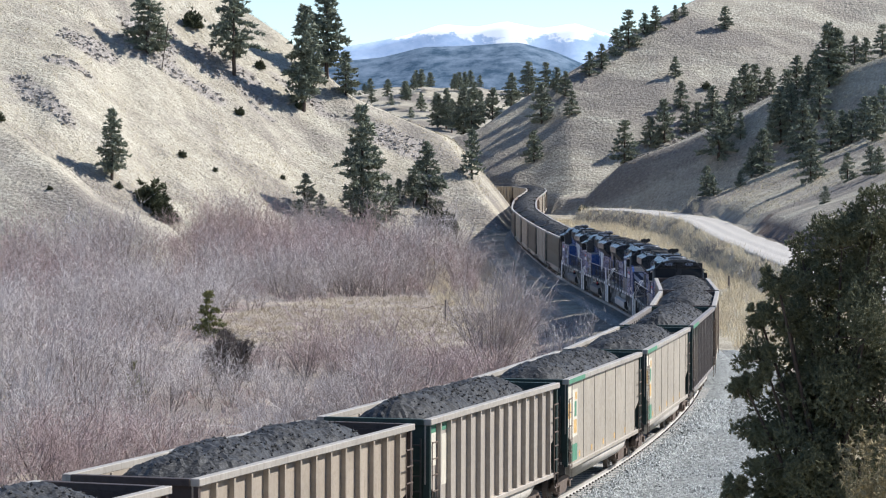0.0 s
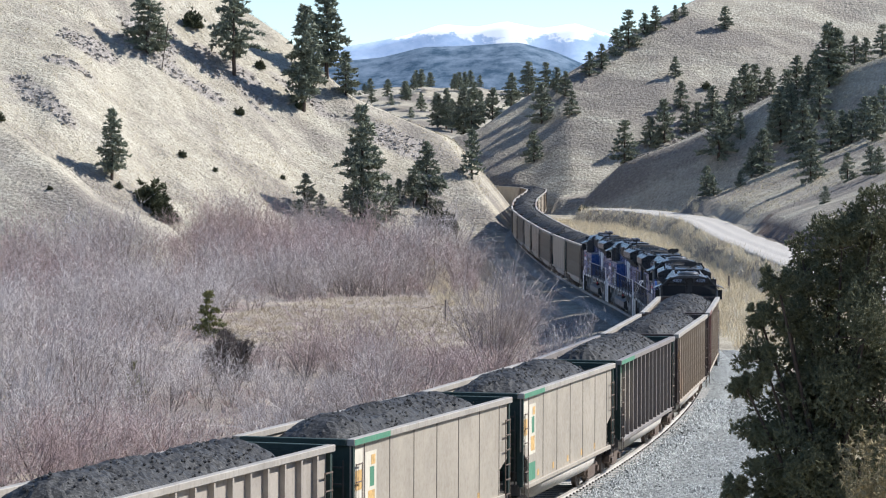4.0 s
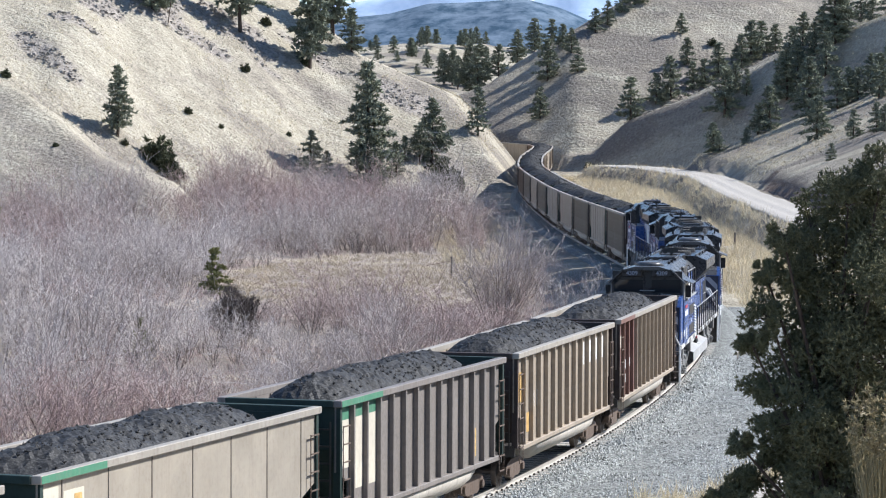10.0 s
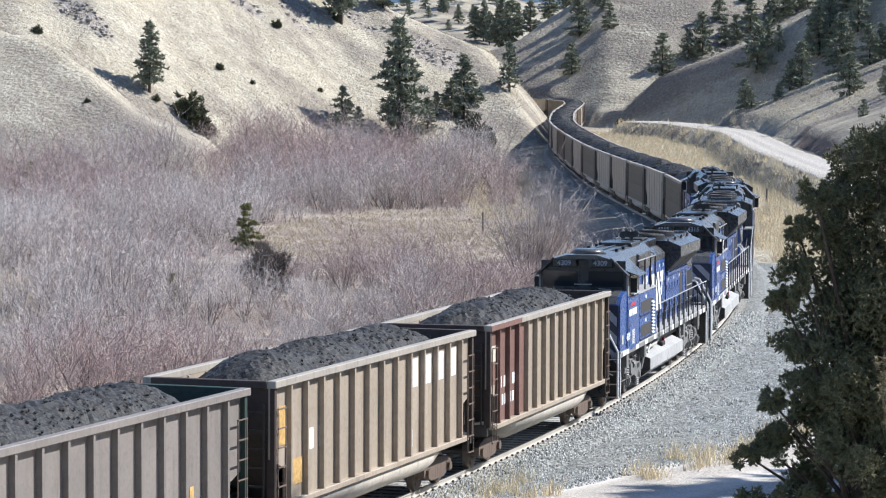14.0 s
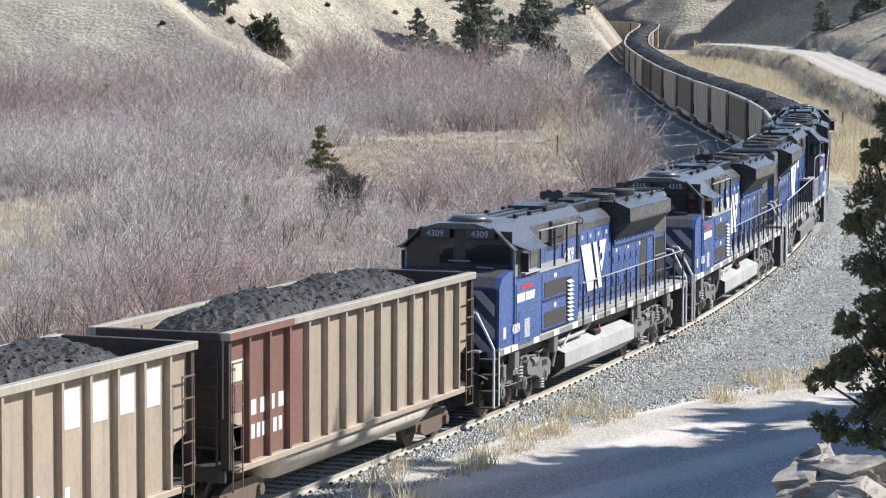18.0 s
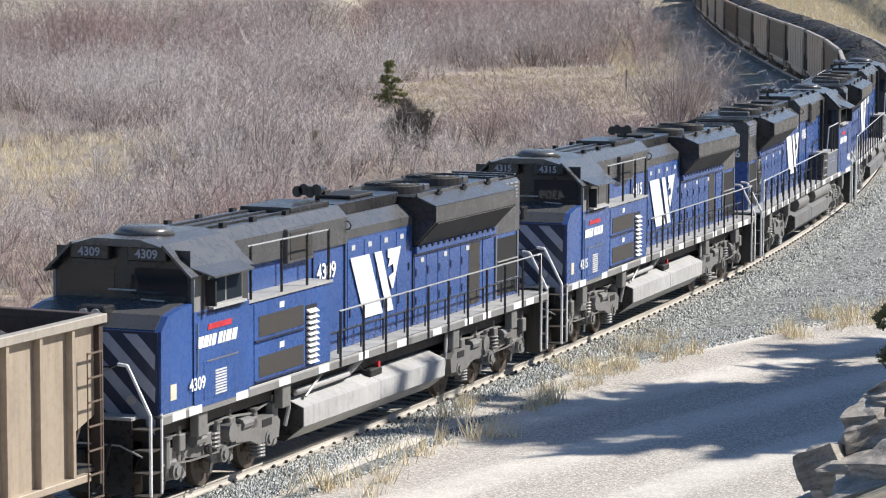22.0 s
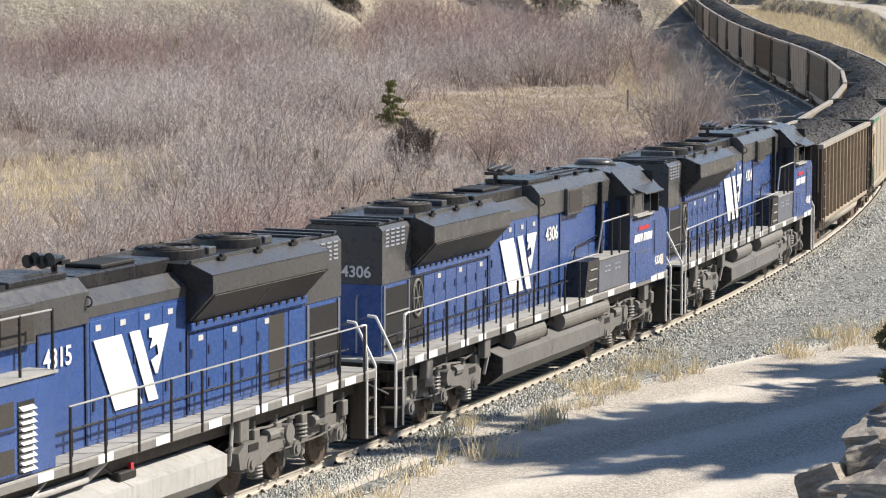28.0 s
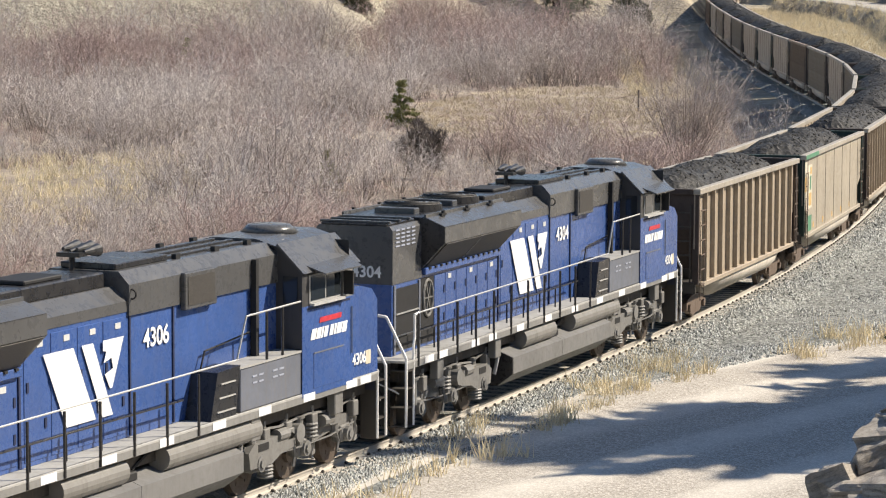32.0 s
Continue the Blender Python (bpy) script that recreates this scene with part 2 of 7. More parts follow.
# ---- mesh helpers ----
class Mesh:
    """Gathers boxes, prisms and tubes into one mesh."""

    def __init__(self):
        self.v, self.f = [], []

    def add(self, verts, faces):
        o = len(self.v)
        self.v += [tuple(p) for p in verts]
        self.f += [tuple(i + o for i in fc) for fc in faces]
        return self

    def box(self, x0, x1, y0, y1, z0, z1, c=0.0):
        if c <= 0:
            vs = [(x, y, z) for x in (x0, x1) for y in (y0, y1) for z in (z0, z1)]
            return self.add(vs, [(0, 1, 3, 2), (4, 6, 7, 5), (0, 4, 5, 1), (2, 3, 7, 6), (0, 2, 6, 4), (1, 5, 7, 3)])
        bm = bmesh.new()
        bmesh.ops.create_cube(bm, size=1.0)
        for v in bm.verts:
            v.co = Vector(((x0 + x1) / 2 + v.co.x * (x1 - x0), (y0 + y1) / 2 + v.co.y * (y1 - y0), (z0 + z1) / 2 + v.co.z * (z1 - z0)))
        bmesh.ops.bevel(bm, geom=bm.edges[:], offset=c, segments=1, affect="EDGES")
        bm.verts.index_update()
        self.add([v.co[:] for v in bm.verts], [[v.index for v in fc.verts] for fc in bm.faces])
        bm.free()
        return self

    def prism(self, poly, axis, a, b):
        """poly: points in the two other axes (in x,y,z order), swept along axis from a to b."""
        n = len(poly)
        def put(p, t):
            return {"x": (t, p[0], p[1]), "y": (p[0], t, p[1]), "z": (p[0], p[1], t)}[axis]
        vs = [put(p, a) for p in poly] + [put(p, b) for p in poly]
        fs = [tuple(range(n))[::-1], tuple(range(n, 2 * n))] + [(i, (i + 1) % n, n + (i + 1) % n, n + i) for i in range(n)]
        return self.add(vs, fs)

    def cyl(self, p0, p1, r, n=10, r1=None):
        p0, p1 = Vector(p0), Vector(p1)
        w = (p1 - p0).normalized()
        u = w.orthogonal().normalized()
        k = w.cross(u)
        r1 = r if r1 is None else r1
        ring = [u * math.cos(2 * math.pi * i / n) + k * math.sin(2 * math.pi * i / n) for i in range(n)]
        vs = [p0 + d * r for d in ring] + [p1 + d * r1 for d in ring]
        fs = [tuple(range(n))[::-1], tuple(range(n, 2 * n))] + [(i, (i + 1) % n, n + (i + 1) % n, n + i) for i in range(n)]
        return self.add(vs, fs)

    def pipe(self, pts, r, n=5):
        for a, b in zip(pts[:-1], pts[1:]):
            self.cyl(a, b, r, n)
        return self

    def ring(self, c, ru, rv, tube, axis, n=18, k=6):
        """A closed round bar about c, in the plane across the axis."""
        u, v = {"x": ((0, 1, 0), (0, 0, 1)), "y": ((1, 0, 0), (0, 0, 1)), "z": ((1, 0, 0), (0, 1, 0))}[axis]
        u, v, c = Vector(u), Vector(v), Vector(c)
        w = u.cross(v)
        vs = []
        for i in range(n):
            a = math.tau * i / n
            out = u * math.cos(a) + v * math.sin(a)
            p = c + u * (ru * math.cos(a)) + v * (rv * math.sin(a))
            vs += [p + (out * math.cos(math.tau * j / k) + w * math.sin(math.tau * j / k)) * tube for j in range(k)]
        return self.add(vs, [(i * k + j, i * k + (j + 1) % k, (i + 1) % n * k + (j + 1) % k, (i + 1) % n * k + j) for i in range(n) for j in range(k)])

    def data(self, name, mat, smooth=False):
        me = bpy.data.meshes.new(name)
        me.from_pydata(self.v, [], self.f)
        me.validate()
        bm = bmesh.new()
        bm.from_mesh(me)
        bmesh.ops.recalc_face_normals(bm, faces=bm.faces)
        bm.to_mesh(me)
        bm.free()
        me.materials.append(mat)
        if smooth:
            me.polygons.foreach_set("use_smooth", [True] * len(me.polygons))
        return me


def part(name, geo, mat, parent=None, label="", at=None, smooth=False):
    """One mesh object, under its thing or part. geo: a Mesh or mesh data to share."""
    me = geo.data(name, mat, smooth) if isinstance(geo, Mesh) else geo
    ob = new(name, me)
    if parent is not None:
        ob.parent = parent
    if at is not None:
        ob.matrix_basis = at
    return tagged(ob, label)


def big_mesh(name, verts, faces, mat, smooth=False):
    """A large mesh straight from arrays: verts (n, 3), faces (m, k)."""
    verts, faces = np.asarray(verts, np.float32), np.asarray(faces, np.int32)
    me = bpy.data.meshes.new(name)
    k = faces.shape[1]
    me.vertices.add(len(verts))
    me.vertices.foreach_set("co", verts.ravel())
    me.loops.add(faces.size)
    me.loops.foreach_set("vertex_index", faces.ravel())
    me.polygons.add(len(faces))
    me.polygons.foreach_set("loop_start", np.arange(0, faces.size, k, dtype=np.int32))
    me.polygons.foreach_set("loop_total", np.full(len(faces), k, np.int32))
    me.polygons.foreach_set("use_smooth", np.full(len(faces), smooth))
    me.update(calc_edges=True)
    me.materials.append(mat)
    return me


# ---- the line of the track ----
TRACK = np.array([(-60, -70), (-46, -30), (-32, 2), (-22, 24), (-14.2, 43), (-8.22, 59.5), (-5.05, 69), (-2.67, 77), (-0.49, 84), (1.8, 92), (4.37, 103),
                  (6.47, 112.6), (8.37, 122), (10.4, 134), (12.5, 148.7), (14.2, 170), (14.55, 195), (13.6, 231), (12.45, 262), (11.25, 290), (10.4, 332),
                  (9.9, 362), (11.3, 404), (13.8, 444), (15.3, 474), (14.9, 490), (12.2, 503), (5, 514), (-10, 524), (-40, 536), (-90, 546), (-140, 556), (-270, 590)], float)
cum = np.r_[0, np.cumsum(np.hypot(*np.diff(TRACK, axis=0).T))]
ARC = np.arange(0, cum[-1], 1.0)
PX, PY = np.interp(ARC, cum, TRACK[:, 0]), np.interp(ARC, cum, TRACK[:, 1])
kern = np.hanning(33)[1:-1]
kern /= kern.sum()
for _ in range(2):
    PX = np.convolve(np.pad(PX, 15, "reflect", reflect_type="odd"), kern, "valid")
    PY = np.convolve(np.pad(PY, 15, "reflect", reflect_type="odd"), kern, "valid")
ARC = np.r_[0, np.cumsum(np.hypot(np.diff(PX), np.diff(PY)))]
ZK = ((-100, 45, 62, 78, 95, 115, 145, 180, 215, 240, 270, 300, 330, 370, 420, 800), (0.8, 0.78, 0.62, 0.39, 0.12, -0.13, -0.29, -0.50, -0.75, -1.07, -1.25, -1.2, -1.19, -0.96, -0.64, -0.5))
LIFT = 0.28  # bodies ride this much higher over the rails
PZ = np.convolve(np.pad(np.interp(PY, *ZK), 15, "edge"), kern, "valid") - LIFT


def rail_at(a):
    """The place on the track's centre line, at rail height, a metres along it."""
    return np.array([np.interp(a, ARC, PX), np.interp(a, ARC, PY), np.interp(a, ARC, PZ)])


def sweep(section, a0, a1, step, closed=False):
    """Sweep a section of (across, up) points along the track; across to its right as seen from the camera."""
    aa = np.arange(a0, a1, step)
    p = np.stack([np.interp(aa, ARC, q) for q in (PX, PY, PZ)], 1)
    t = np.gradient(p[:, :2], axis=0)
    t /= np.linalg.norm(t, axis=1)[:, None]
    nrm = np.stack([t[:, 1], -t[:, 0]], 1)
    s = np.array(section, float)
    v = np.zeros((len(aa), len(s), 3))
    v[:, :, :2] = p[:, None, :2] + nrm[:, None, :] * s[None, :, :1]
    v[:, :, 2] = p[:, None, 2] + s[None, :, 1]
    k = len(s)
    i, j = np.meshgrid(np.arange(len(aa) - 1), np.arange(k if closed else k - 1), indexing="ij")
    q = np.stack([i * k + j, i * k + (j + 1) % k, (i + 1) * k + (j + 1) % k, (i + 1) * k + j], -1).reshape(-1, 4)
    return v.reshape(-1, 3), q

# ---- the lie of the land ----
ROAD = np.array([(-60, -40), (-34, 5), (-12, 42), (1, 66), (10, 80), (20, 95), (30, 118), (36, 160), (36, 210), (33, 262), (33, 330), (34.5, 390), (30, 428), (24, 444)], float)


# bands of bare scree and painted tree shade on the slopes: their line on the plan and half width
# the second band and the third's first stretch paint dark tree shadows
SCREE_AND_SHADE = (([(-51, 402), (-48, 404), (-45, 407)], 2.2), ([(-49.5, 410.5), (-46, 414)], 1.6), ([(-44.5, 412), (-38, 414.5), (-31, 417.5), (-22, 421)], 2.4),
         ([(-55.5, 384.5), (-53, 382), (-50.5, 380)], 1.6), ([(-51.5, 392), (-48, 393.5)], 0.9), ([(-43, 418.5), (-37, 423.5), (-28, 425.5), (-16, 429), (-4, 424)], 3.0),
         ([(33, 500), (48, 520), (62, 534)], 2.5), ([(14, 545), (26, 560), (40, 572)], 2.0))
GRIDS = {}


def value_noise(x, y, seed):
    if seed not in GRIDS:
        GRIDS[seed] = np.random.RandomState(seed).rand(256, 256)
    g = GRIDS[seed]
    xi, yi = np.floor(x).astype(int), np.floor(y).astype(int)
    fx, fy = x - xi, y - yi
    fx, fy = fx * fx * (3 - 2 * fx), fy * fy * (3 - 2 * fy)
    a, b = g[xi % 256, yi % 256], g[(xi + 1) % 256, yi % 256]
    c, d = g[xi % 256, (yi + 1) % 256], g[(xi + 1) % 256, (yi + 1) % 256]
    return (a * (1 - fx) + b * fx) * (1 - fy) + (c * (1 - fx) + d * fx) * fy - 0.5


def fbm(x, y, scale, seed, octaves=4):
    s, amp = 0, 1.0
    for o in range(octaves):
        s = s + amp * value_noise(x / scale * 2 ** o + 31.7 * o, y / scale * 2 ** o + 17.3 * o, seed + o)
        amp *= 0.5
    return s


def line_side(x, y, pts):
    """Distance to a polyline, signed: plus on the right of its way."""
    best, sign = np.full(x.shape, 1e9), np.ones(x.shape)
    for (x0, y0), (x1, y1) in zip(pts[:-1], pts[1:]):
        dx, dy = x1 - x0, y1 - y0
        q = np.clip(((x - x0) * dx + (y - y0) * dy) / (dx * dx + dy * dy), 0, 1)
        d = np.hypot(x - x0 - q * dx, y - y0 - q * dy)
        s = np.sign((x - x0) * dy - (y - y0) * dx)
        near = d < best
        best, sign = np.where(near, d, best), np.where(near, s, sign)
    return best * np.where(sign == 0, 1, sign)


def ease(v, a, b):
    q = np.clip((v - a) / (b - a), 0, 1)
    return q * q * (3 - 2 * q)


TRACK_LINE = np.stack([PX, PY], 1)[::6]


def land(x, y):
    """Height of the ground, and how stony or marshy it is."""
    x, y = np.asarray(x, float), np.asarray(y, float)
    rough = fbm(x, y, 26, 5) * 1.3 + fbm(x, y, 6, 9, 3) * 0.35
    d = line_side(x, y, TRACK_LINE)
    r = line_side(x, y, ROAD)
    zr = np.interp(y, PY, PZ) + LIFT
    # valley floor on the left, bench for track and road on the right
    left = -1.9 + np.minimum(0, zr + 0.3) * 1.2 + fbm(x, y, 30, 3) * 0.5
    bench = zr - 0.75 + fbm(x, y, 9, 4) * 0.25
    bench = np.where(r < 0, np.minimum(bench, 0.6), bench)
    z = np.where(d < 0, left + (zr - 0.75 - left) * (1 - ease(-d, 3.2, 9.0)), bench)
    marsh = np.where(d < -4, 1.0, 0.0) * ease(-d, 4, 8)
    half = np.interp(y, (40, 95, 150, 230, 300), (8.0, 7.0, 4.7, 3.1, 2.7))
    zroad = np.interp(y, (0, 45, 62, 75, 88, 100, 200, 262, 430), (0.3, 0.25, 0.1, -0.12, -0.42, -0.55, -0.3, 0.3, 0.8))
    on = 1 - ease(np.abs(r), half, half + 2.5)
    z = z * (1 - on) + zroad * on
    out = r - half
    # bank below the camera
    near = 1 - ease(y, 95, 150)
    bank = zroad + np.clip(out, 0, 8) * 0.55 + np.clip(out - 8, 0, 60) * 0.385
    z = np.where((out > 0) & (d > 0), z + (bank + rough * 0.25 * ease(out, 0, 4) - z) * near, z)
    # cut bank and lit spur beyond the road
    cut = zroad + np.clip(out - 0.1, 0, 1.9) * 1.05 + np.clip(out - 2.0, 0, 80) * 0.40 + rough * 0.5
    fall = np.clip(y - 420, 0, 100) * 0.6
    spur = np.where((out > 0) & (y > 110), np.minimum(cut, cut - fall), -9.0)
    spur = spur * ease(y, 130, 190) - 9.0 * (1 - ease(y, 130, 190))
    z = np.maximum(z, spur)
    # shaded wooded spur behind it
    w = 1.5 + (x - 38) * 0.86 + (y - 470) * 0.66
    w = np.minimum(w, np.interp(x, (16, 24.6, 30.4, 40, 55.4, 64, 75, 140), (1, 1.7, 7.2, 11, 18.6, 22.4, 26.3, 50)) - np.clip(y - 500, 0, 200) * 0.5) + rough * 0.9
    z = np.maximum(z, np.where((x > 19) & (y > 430), w, -9))
    # large lit hill on the right
    crest = np.interp(x, (-30, 0, 7, 12.5, 25.4, 37, 47, 54.5, 84, 140), (4, 11.0, 13.1, 17.2, 24.2, 30.7, 35.8, 39.3, 54, 74))
    base_y = np.interp(x, (-10, 6, 15, 22, 40, 90), (520, 512, 505, 496, 490, 490))
    big = 0.5 + (y - base_y) * 0.48 + rough * 1.1
    big = np.minimum(big, 11.85 + (crest - 11.85) * 1.05 + rough * 0.8 - np.clip(y - 575, 0, 400) * 0.12)
    big = np.where(x < 30, np.minimum(big, zr - 0.7 + np.clip(np.abs(d) - 4.5, 0, 400) * 3.0), big)
    z = np.where(y > base_y, np.maximum(z, big), z)
    # large hill on the left, falling to its nose beside the track
    ridge = np.interp(x, (-200, -60, -35, -25, -13.6, -6, 3, 8, 10.5, 13), (105, 49, 34, 27, 17.5, 14.3, 10.8, 6.0, 3.0, -4))
    base_l = np.interp(x, (-90, -50, -35, -20, 0, 12), (312, 335, 362, 384, 398, 404))
    h = -2.5 + (y - base_l) * 0.41 + rough * 1.0 + fbm(x * 1.5 + y * 0.5, y * 0.25, 9, 21, 3) * 1.2
    h = np.minimum(h, ridge + rough * 0.7 - np.clip(y - 450, 0, 300) * 0.10)
    h = np.minimum(h, zr - 0.75 + np.clip(-d - 2.6, 0, 400) * 1.25)
    hill = (y > base_l) & (h > z) & (d < 0)
    z = np.where(hill, h, z)
    marsh = np.where(hill, 0, marsh) * (1 - ease(y, 360, 400))
    # nearer pale spur at its foot
    rb = np.interp(x, (-160, -52, -48, -44, -40, -32, -27), (56, 13.5, 10.4, 7.9, 4.5, 1.2, -4))
    sp = np.minimum(-2.5 + (y - 318) * 0.5, rb - np.clip(y - 347, 0, 100) * 0.35) + rough * 0.4
    low = (y > 318) & (sp > z) & (x < -27)
    z = np.where(low, sp, z)
    marsh = np.where(low, 0, marsh)
    # knoll and ground far down the valley
    far = ease(y, 640, 760)
    knoll = 31 - ((x + 2) / 60) ** 2 * 10 - ((y - 1080) / 160) ** 2 * 22 + rough * 2
    z = np.where(y > 600, np.maximum(z * (1 - far) + far * 2.0, np.where(far > 0, knoll, -99)), z)
    side = np.clip((np.abs(x - 6) - 200) / 500, 0, 1) * 45
    z = np.where((y > -100) & (y < 1500), np.maximum(z, side * 0.8 - 4), z)
    wob = fbm(x, y, 7, 40, 4)
    stony = np.zeros_like(z)
    for pts, wide in SCREE_AND_SHADE:
        far_off = np.abs(line_side(x, y, np.array(pts, float)))
        stony = np.maximum(stony, ease(wob * 3.2 + 1.15 - far_off / wide, 0.1, 0.7))
    stony = stony * ((z > 0.3) & (y > 330))
    earth = ((out > 0.05) & (out < 2.2 + wob) & (y > 190) & (y < 345)) * ease(y, 190, 240) * 1.0
    return z, np.clip(stony, 0, 1), np.clip(marsh, 0, 1), np.clip(earth, 0, 1)


def spread(inner0, inner1, step, lo, hi):
    a = list(np.arange(inner0, inner1 + step, step))
    g = step
    while a[-1] < hi:
        g *= 1.25
        a.append(a[-1] + g)
    g = step
    while a[0] > lo:
        g *= 1.25
        a.insert(0, a[0] - g)
    return np.array(a)


gx, gy = spread(-95, 95, 1.1, -4500, 4500), spread(-20, 600, 1.25, -1200, 4800)
GX, GY = np.meshgrid(gx, gy, indexing="ij")
GZ, GS, GM, GE = land(GX, GY)
ni, nj = GX.shape
ii, jj = np.meshgrid(np.arange(ni - 1), np.arange(nj - 1), indexing="ij")
quads = np.stack([ii * nj + jj, (ii + 1) * nj + jj, (ii + 1) * nj + jj + 1, ii * nj + jj + 1], -1).reshape(-1, 4)
me = big_mesh("ground", np.stack([GX, GY, GZ], -1).reshape(-1, 3), quads, M["ground"], True)
for key, val in (("scree", GS), ("marsh", GM), ("earth", GE)):
    me.attributes.new(key, "FLOAT", "POINT").data.foreach_set("value", val.ravel().astype(np.float32))
ground = tagged(new("ground", me), "dry grass hillsides and valley floor with stony patches", "ground", kind="structure")


def height(x, y):
    return float(land(np.array([x]), np.array([y]))[0][0])


# far ranges
def range_mesh(name, y, xs, crest, base, mat, depth, seed, label):
    n, k = 260, 14
    x = np.linspace(xs[0], xs[1], n)
    top = np.interp(x, *crest) + fbm(x, x * 0 + seed, (xs[1] - xs[0]) / 12, seed, 5) * base
    vs = []
    for j in range(k):
        q = j / (k - 1)
        z = top * q ** 0.9 - 6 * (1 - q) + fbm(x, x * 0 + j * 40.0, 60, seed + 9, 4) * base * 2.2 * math.sin(q * math.pi)
        vs.append(np.stack([x, np.full(n, y + depth * (q - 1)) , z], 1))
    vs.append(np.stack([x, np.full(n, y + depth * 0.6), np.full(n, -20.0)], 1))
    v = np.concatenate(vs)
    i, j = np.meshgrid(np.arange(k), np.arange(n - 1), indexing="ij")
    q = np.stack([i * n + j, i * n + j + 1, (i + 1) * n + j + 1, (i + 1) * n + j], -1).reshape(-1, 4)
    return tagged(new(name, big_mesh(name, v, q, mat, True)), label, "mountains", kind="structure")


# aerial haze is mixed into the base colours as pale blue
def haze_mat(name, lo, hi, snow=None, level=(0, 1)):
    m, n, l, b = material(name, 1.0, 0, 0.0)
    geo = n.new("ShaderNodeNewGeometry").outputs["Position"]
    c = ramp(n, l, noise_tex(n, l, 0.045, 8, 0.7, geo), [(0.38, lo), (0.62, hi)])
    if snow:
        sep = n.new("ShaderNodeSeparateXYZ")
        l.new(geo, sep.inputs[0])
        mp = n.new("ShaderNodeMapRange")
        mp.inputs["From Min"].default_value, mp.inputs["From Max"].default_value = level
        l.new(sep.outputs["Z"], mp.inputs["Value"])
        add = n.new("ShaderNodeMath")
        add.operation = "ADD"
        l.new(mp.outputs[0], add.inputs[0])
        l.new(noise_tex(n, l, 0.012, 8, 0.7, geo), add.inputs[1])
        c = mix(n, l, ramp(n, l, add.outputs[0], [(0.95, (0, 0, 0)), (1.1, (1, 1, 1))]), c, snow)
    l.new(c, b.inputs["Base Color"])
    return m


# both ranges carry their distance haze in these blue tones
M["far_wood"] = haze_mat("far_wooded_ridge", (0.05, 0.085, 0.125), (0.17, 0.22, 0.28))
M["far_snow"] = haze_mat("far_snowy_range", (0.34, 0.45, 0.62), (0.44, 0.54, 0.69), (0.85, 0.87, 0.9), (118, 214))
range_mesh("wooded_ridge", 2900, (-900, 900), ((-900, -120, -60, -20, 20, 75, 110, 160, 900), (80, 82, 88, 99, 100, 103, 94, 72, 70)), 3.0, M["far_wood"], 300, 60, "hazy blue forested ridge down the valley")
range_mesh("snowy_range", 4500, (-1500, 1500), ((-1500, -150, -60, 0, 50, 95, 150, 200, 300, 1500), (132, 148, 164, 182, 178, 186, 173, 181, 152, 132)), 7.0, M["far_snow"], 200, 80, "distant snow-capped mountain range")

# ---- track and road ----
A0, A1 = 30.0, ARC[-1] - 20
sec = [(-3.6, -0.95), (-2.0, -0.22), (-1.75, -0.17), (1.75, -0.17), (2.1, -0.22), (3.9, -1.0)]
v, q = sweep(sec, A0, A1, 1.5)
track = tagged(new("railway_track"), "single curved railway track on pale grey ballast", "railway track", kind="structure")
track_bed = part("ballast_bed", big_mesh("ballast_bed", v, q, M["ballast"]), None, track)
for side in (-1, 1):
    c = side * 0.7535
    prof = [(-0.07, -0.172), (0.07, -0.172), (0.07, -0.15), (0.012, -0.12), (0.012, -0.045), (0.037, -0.035), (0.037, 0.0), (-0.037, 0.0), (-0.037, -0.035), (-0.012, -0.045), (-0.012, -0.12), (-0.07, -0.15)]
    v, q = sweep([(c + a, b) for a, b in prof], A0, A1, 1.5, True)
    rail = part("rail", big_mesh("rail", v, q, M["rail"]), None, track, "rusty steel rail with a bright worn head")
    v, q = sweep([(c - 0.03, 0.003), (c + 0.03, 0.003)], A0, A1, 1.5)
    part("rail_head", big_mesh("rail_head", v, q, M["rail_top"]), None, rail)

rv = []
rr = np.concatenate([np.linspace(a, b, 30, endpoint=False) for a, b in zip(ROAD[:-1], ROAD[1:])])
for _ in range(2):
    k9 = np.ones(13) / 13
    rr = np.stack([np.convolve(np.pad(rr[:, i], 6, "edge"), k9, "valid") for i in (0, 1)], 1)
rt = np.gradient(rr, axis=0)
rt /= np.linalg.norm(rt, axis=1)[:, None]
wid = np.interp(rr[:, 1], (40, 95, 150, 230, 300), (8.0, 7.0, 4.7, 3.1, 2.7))
cols = np.linspace(-1, 1, 41)
edge = 1 + 0.10 * fbm(rr[:, 0], rr[:, 1], 5, 77, 3)
rx = rr[:, None, 0] + rt[:, None, 1] * cols[None] * (wid * edge)[:, None]
ry = rr[:, None, 1] - rt[:, None, 0] * cols[None] * (wid * edge)[:, None]
rz = land(rx, ry)[0] + 0.05 - 0.09 * (np.abs(cols) > 0.95)[None] + 0.03 * np.cos(cols * 9)[None]
n, k = rx.shape
i, j = np.meshgrid(np.arange(n - 1), np.arange(k - 1), indexing="ij")
q = np.stack([i * k + j, i * k + j + 1, (i + 1) * k + j + 1, (i + 1) * k + j], -1).reshape(-1, 4)
road_mesh = big_mesh("road", np.stack([rx, ry, rz], -1).reshape(-1, 3), q, M["road"], True)
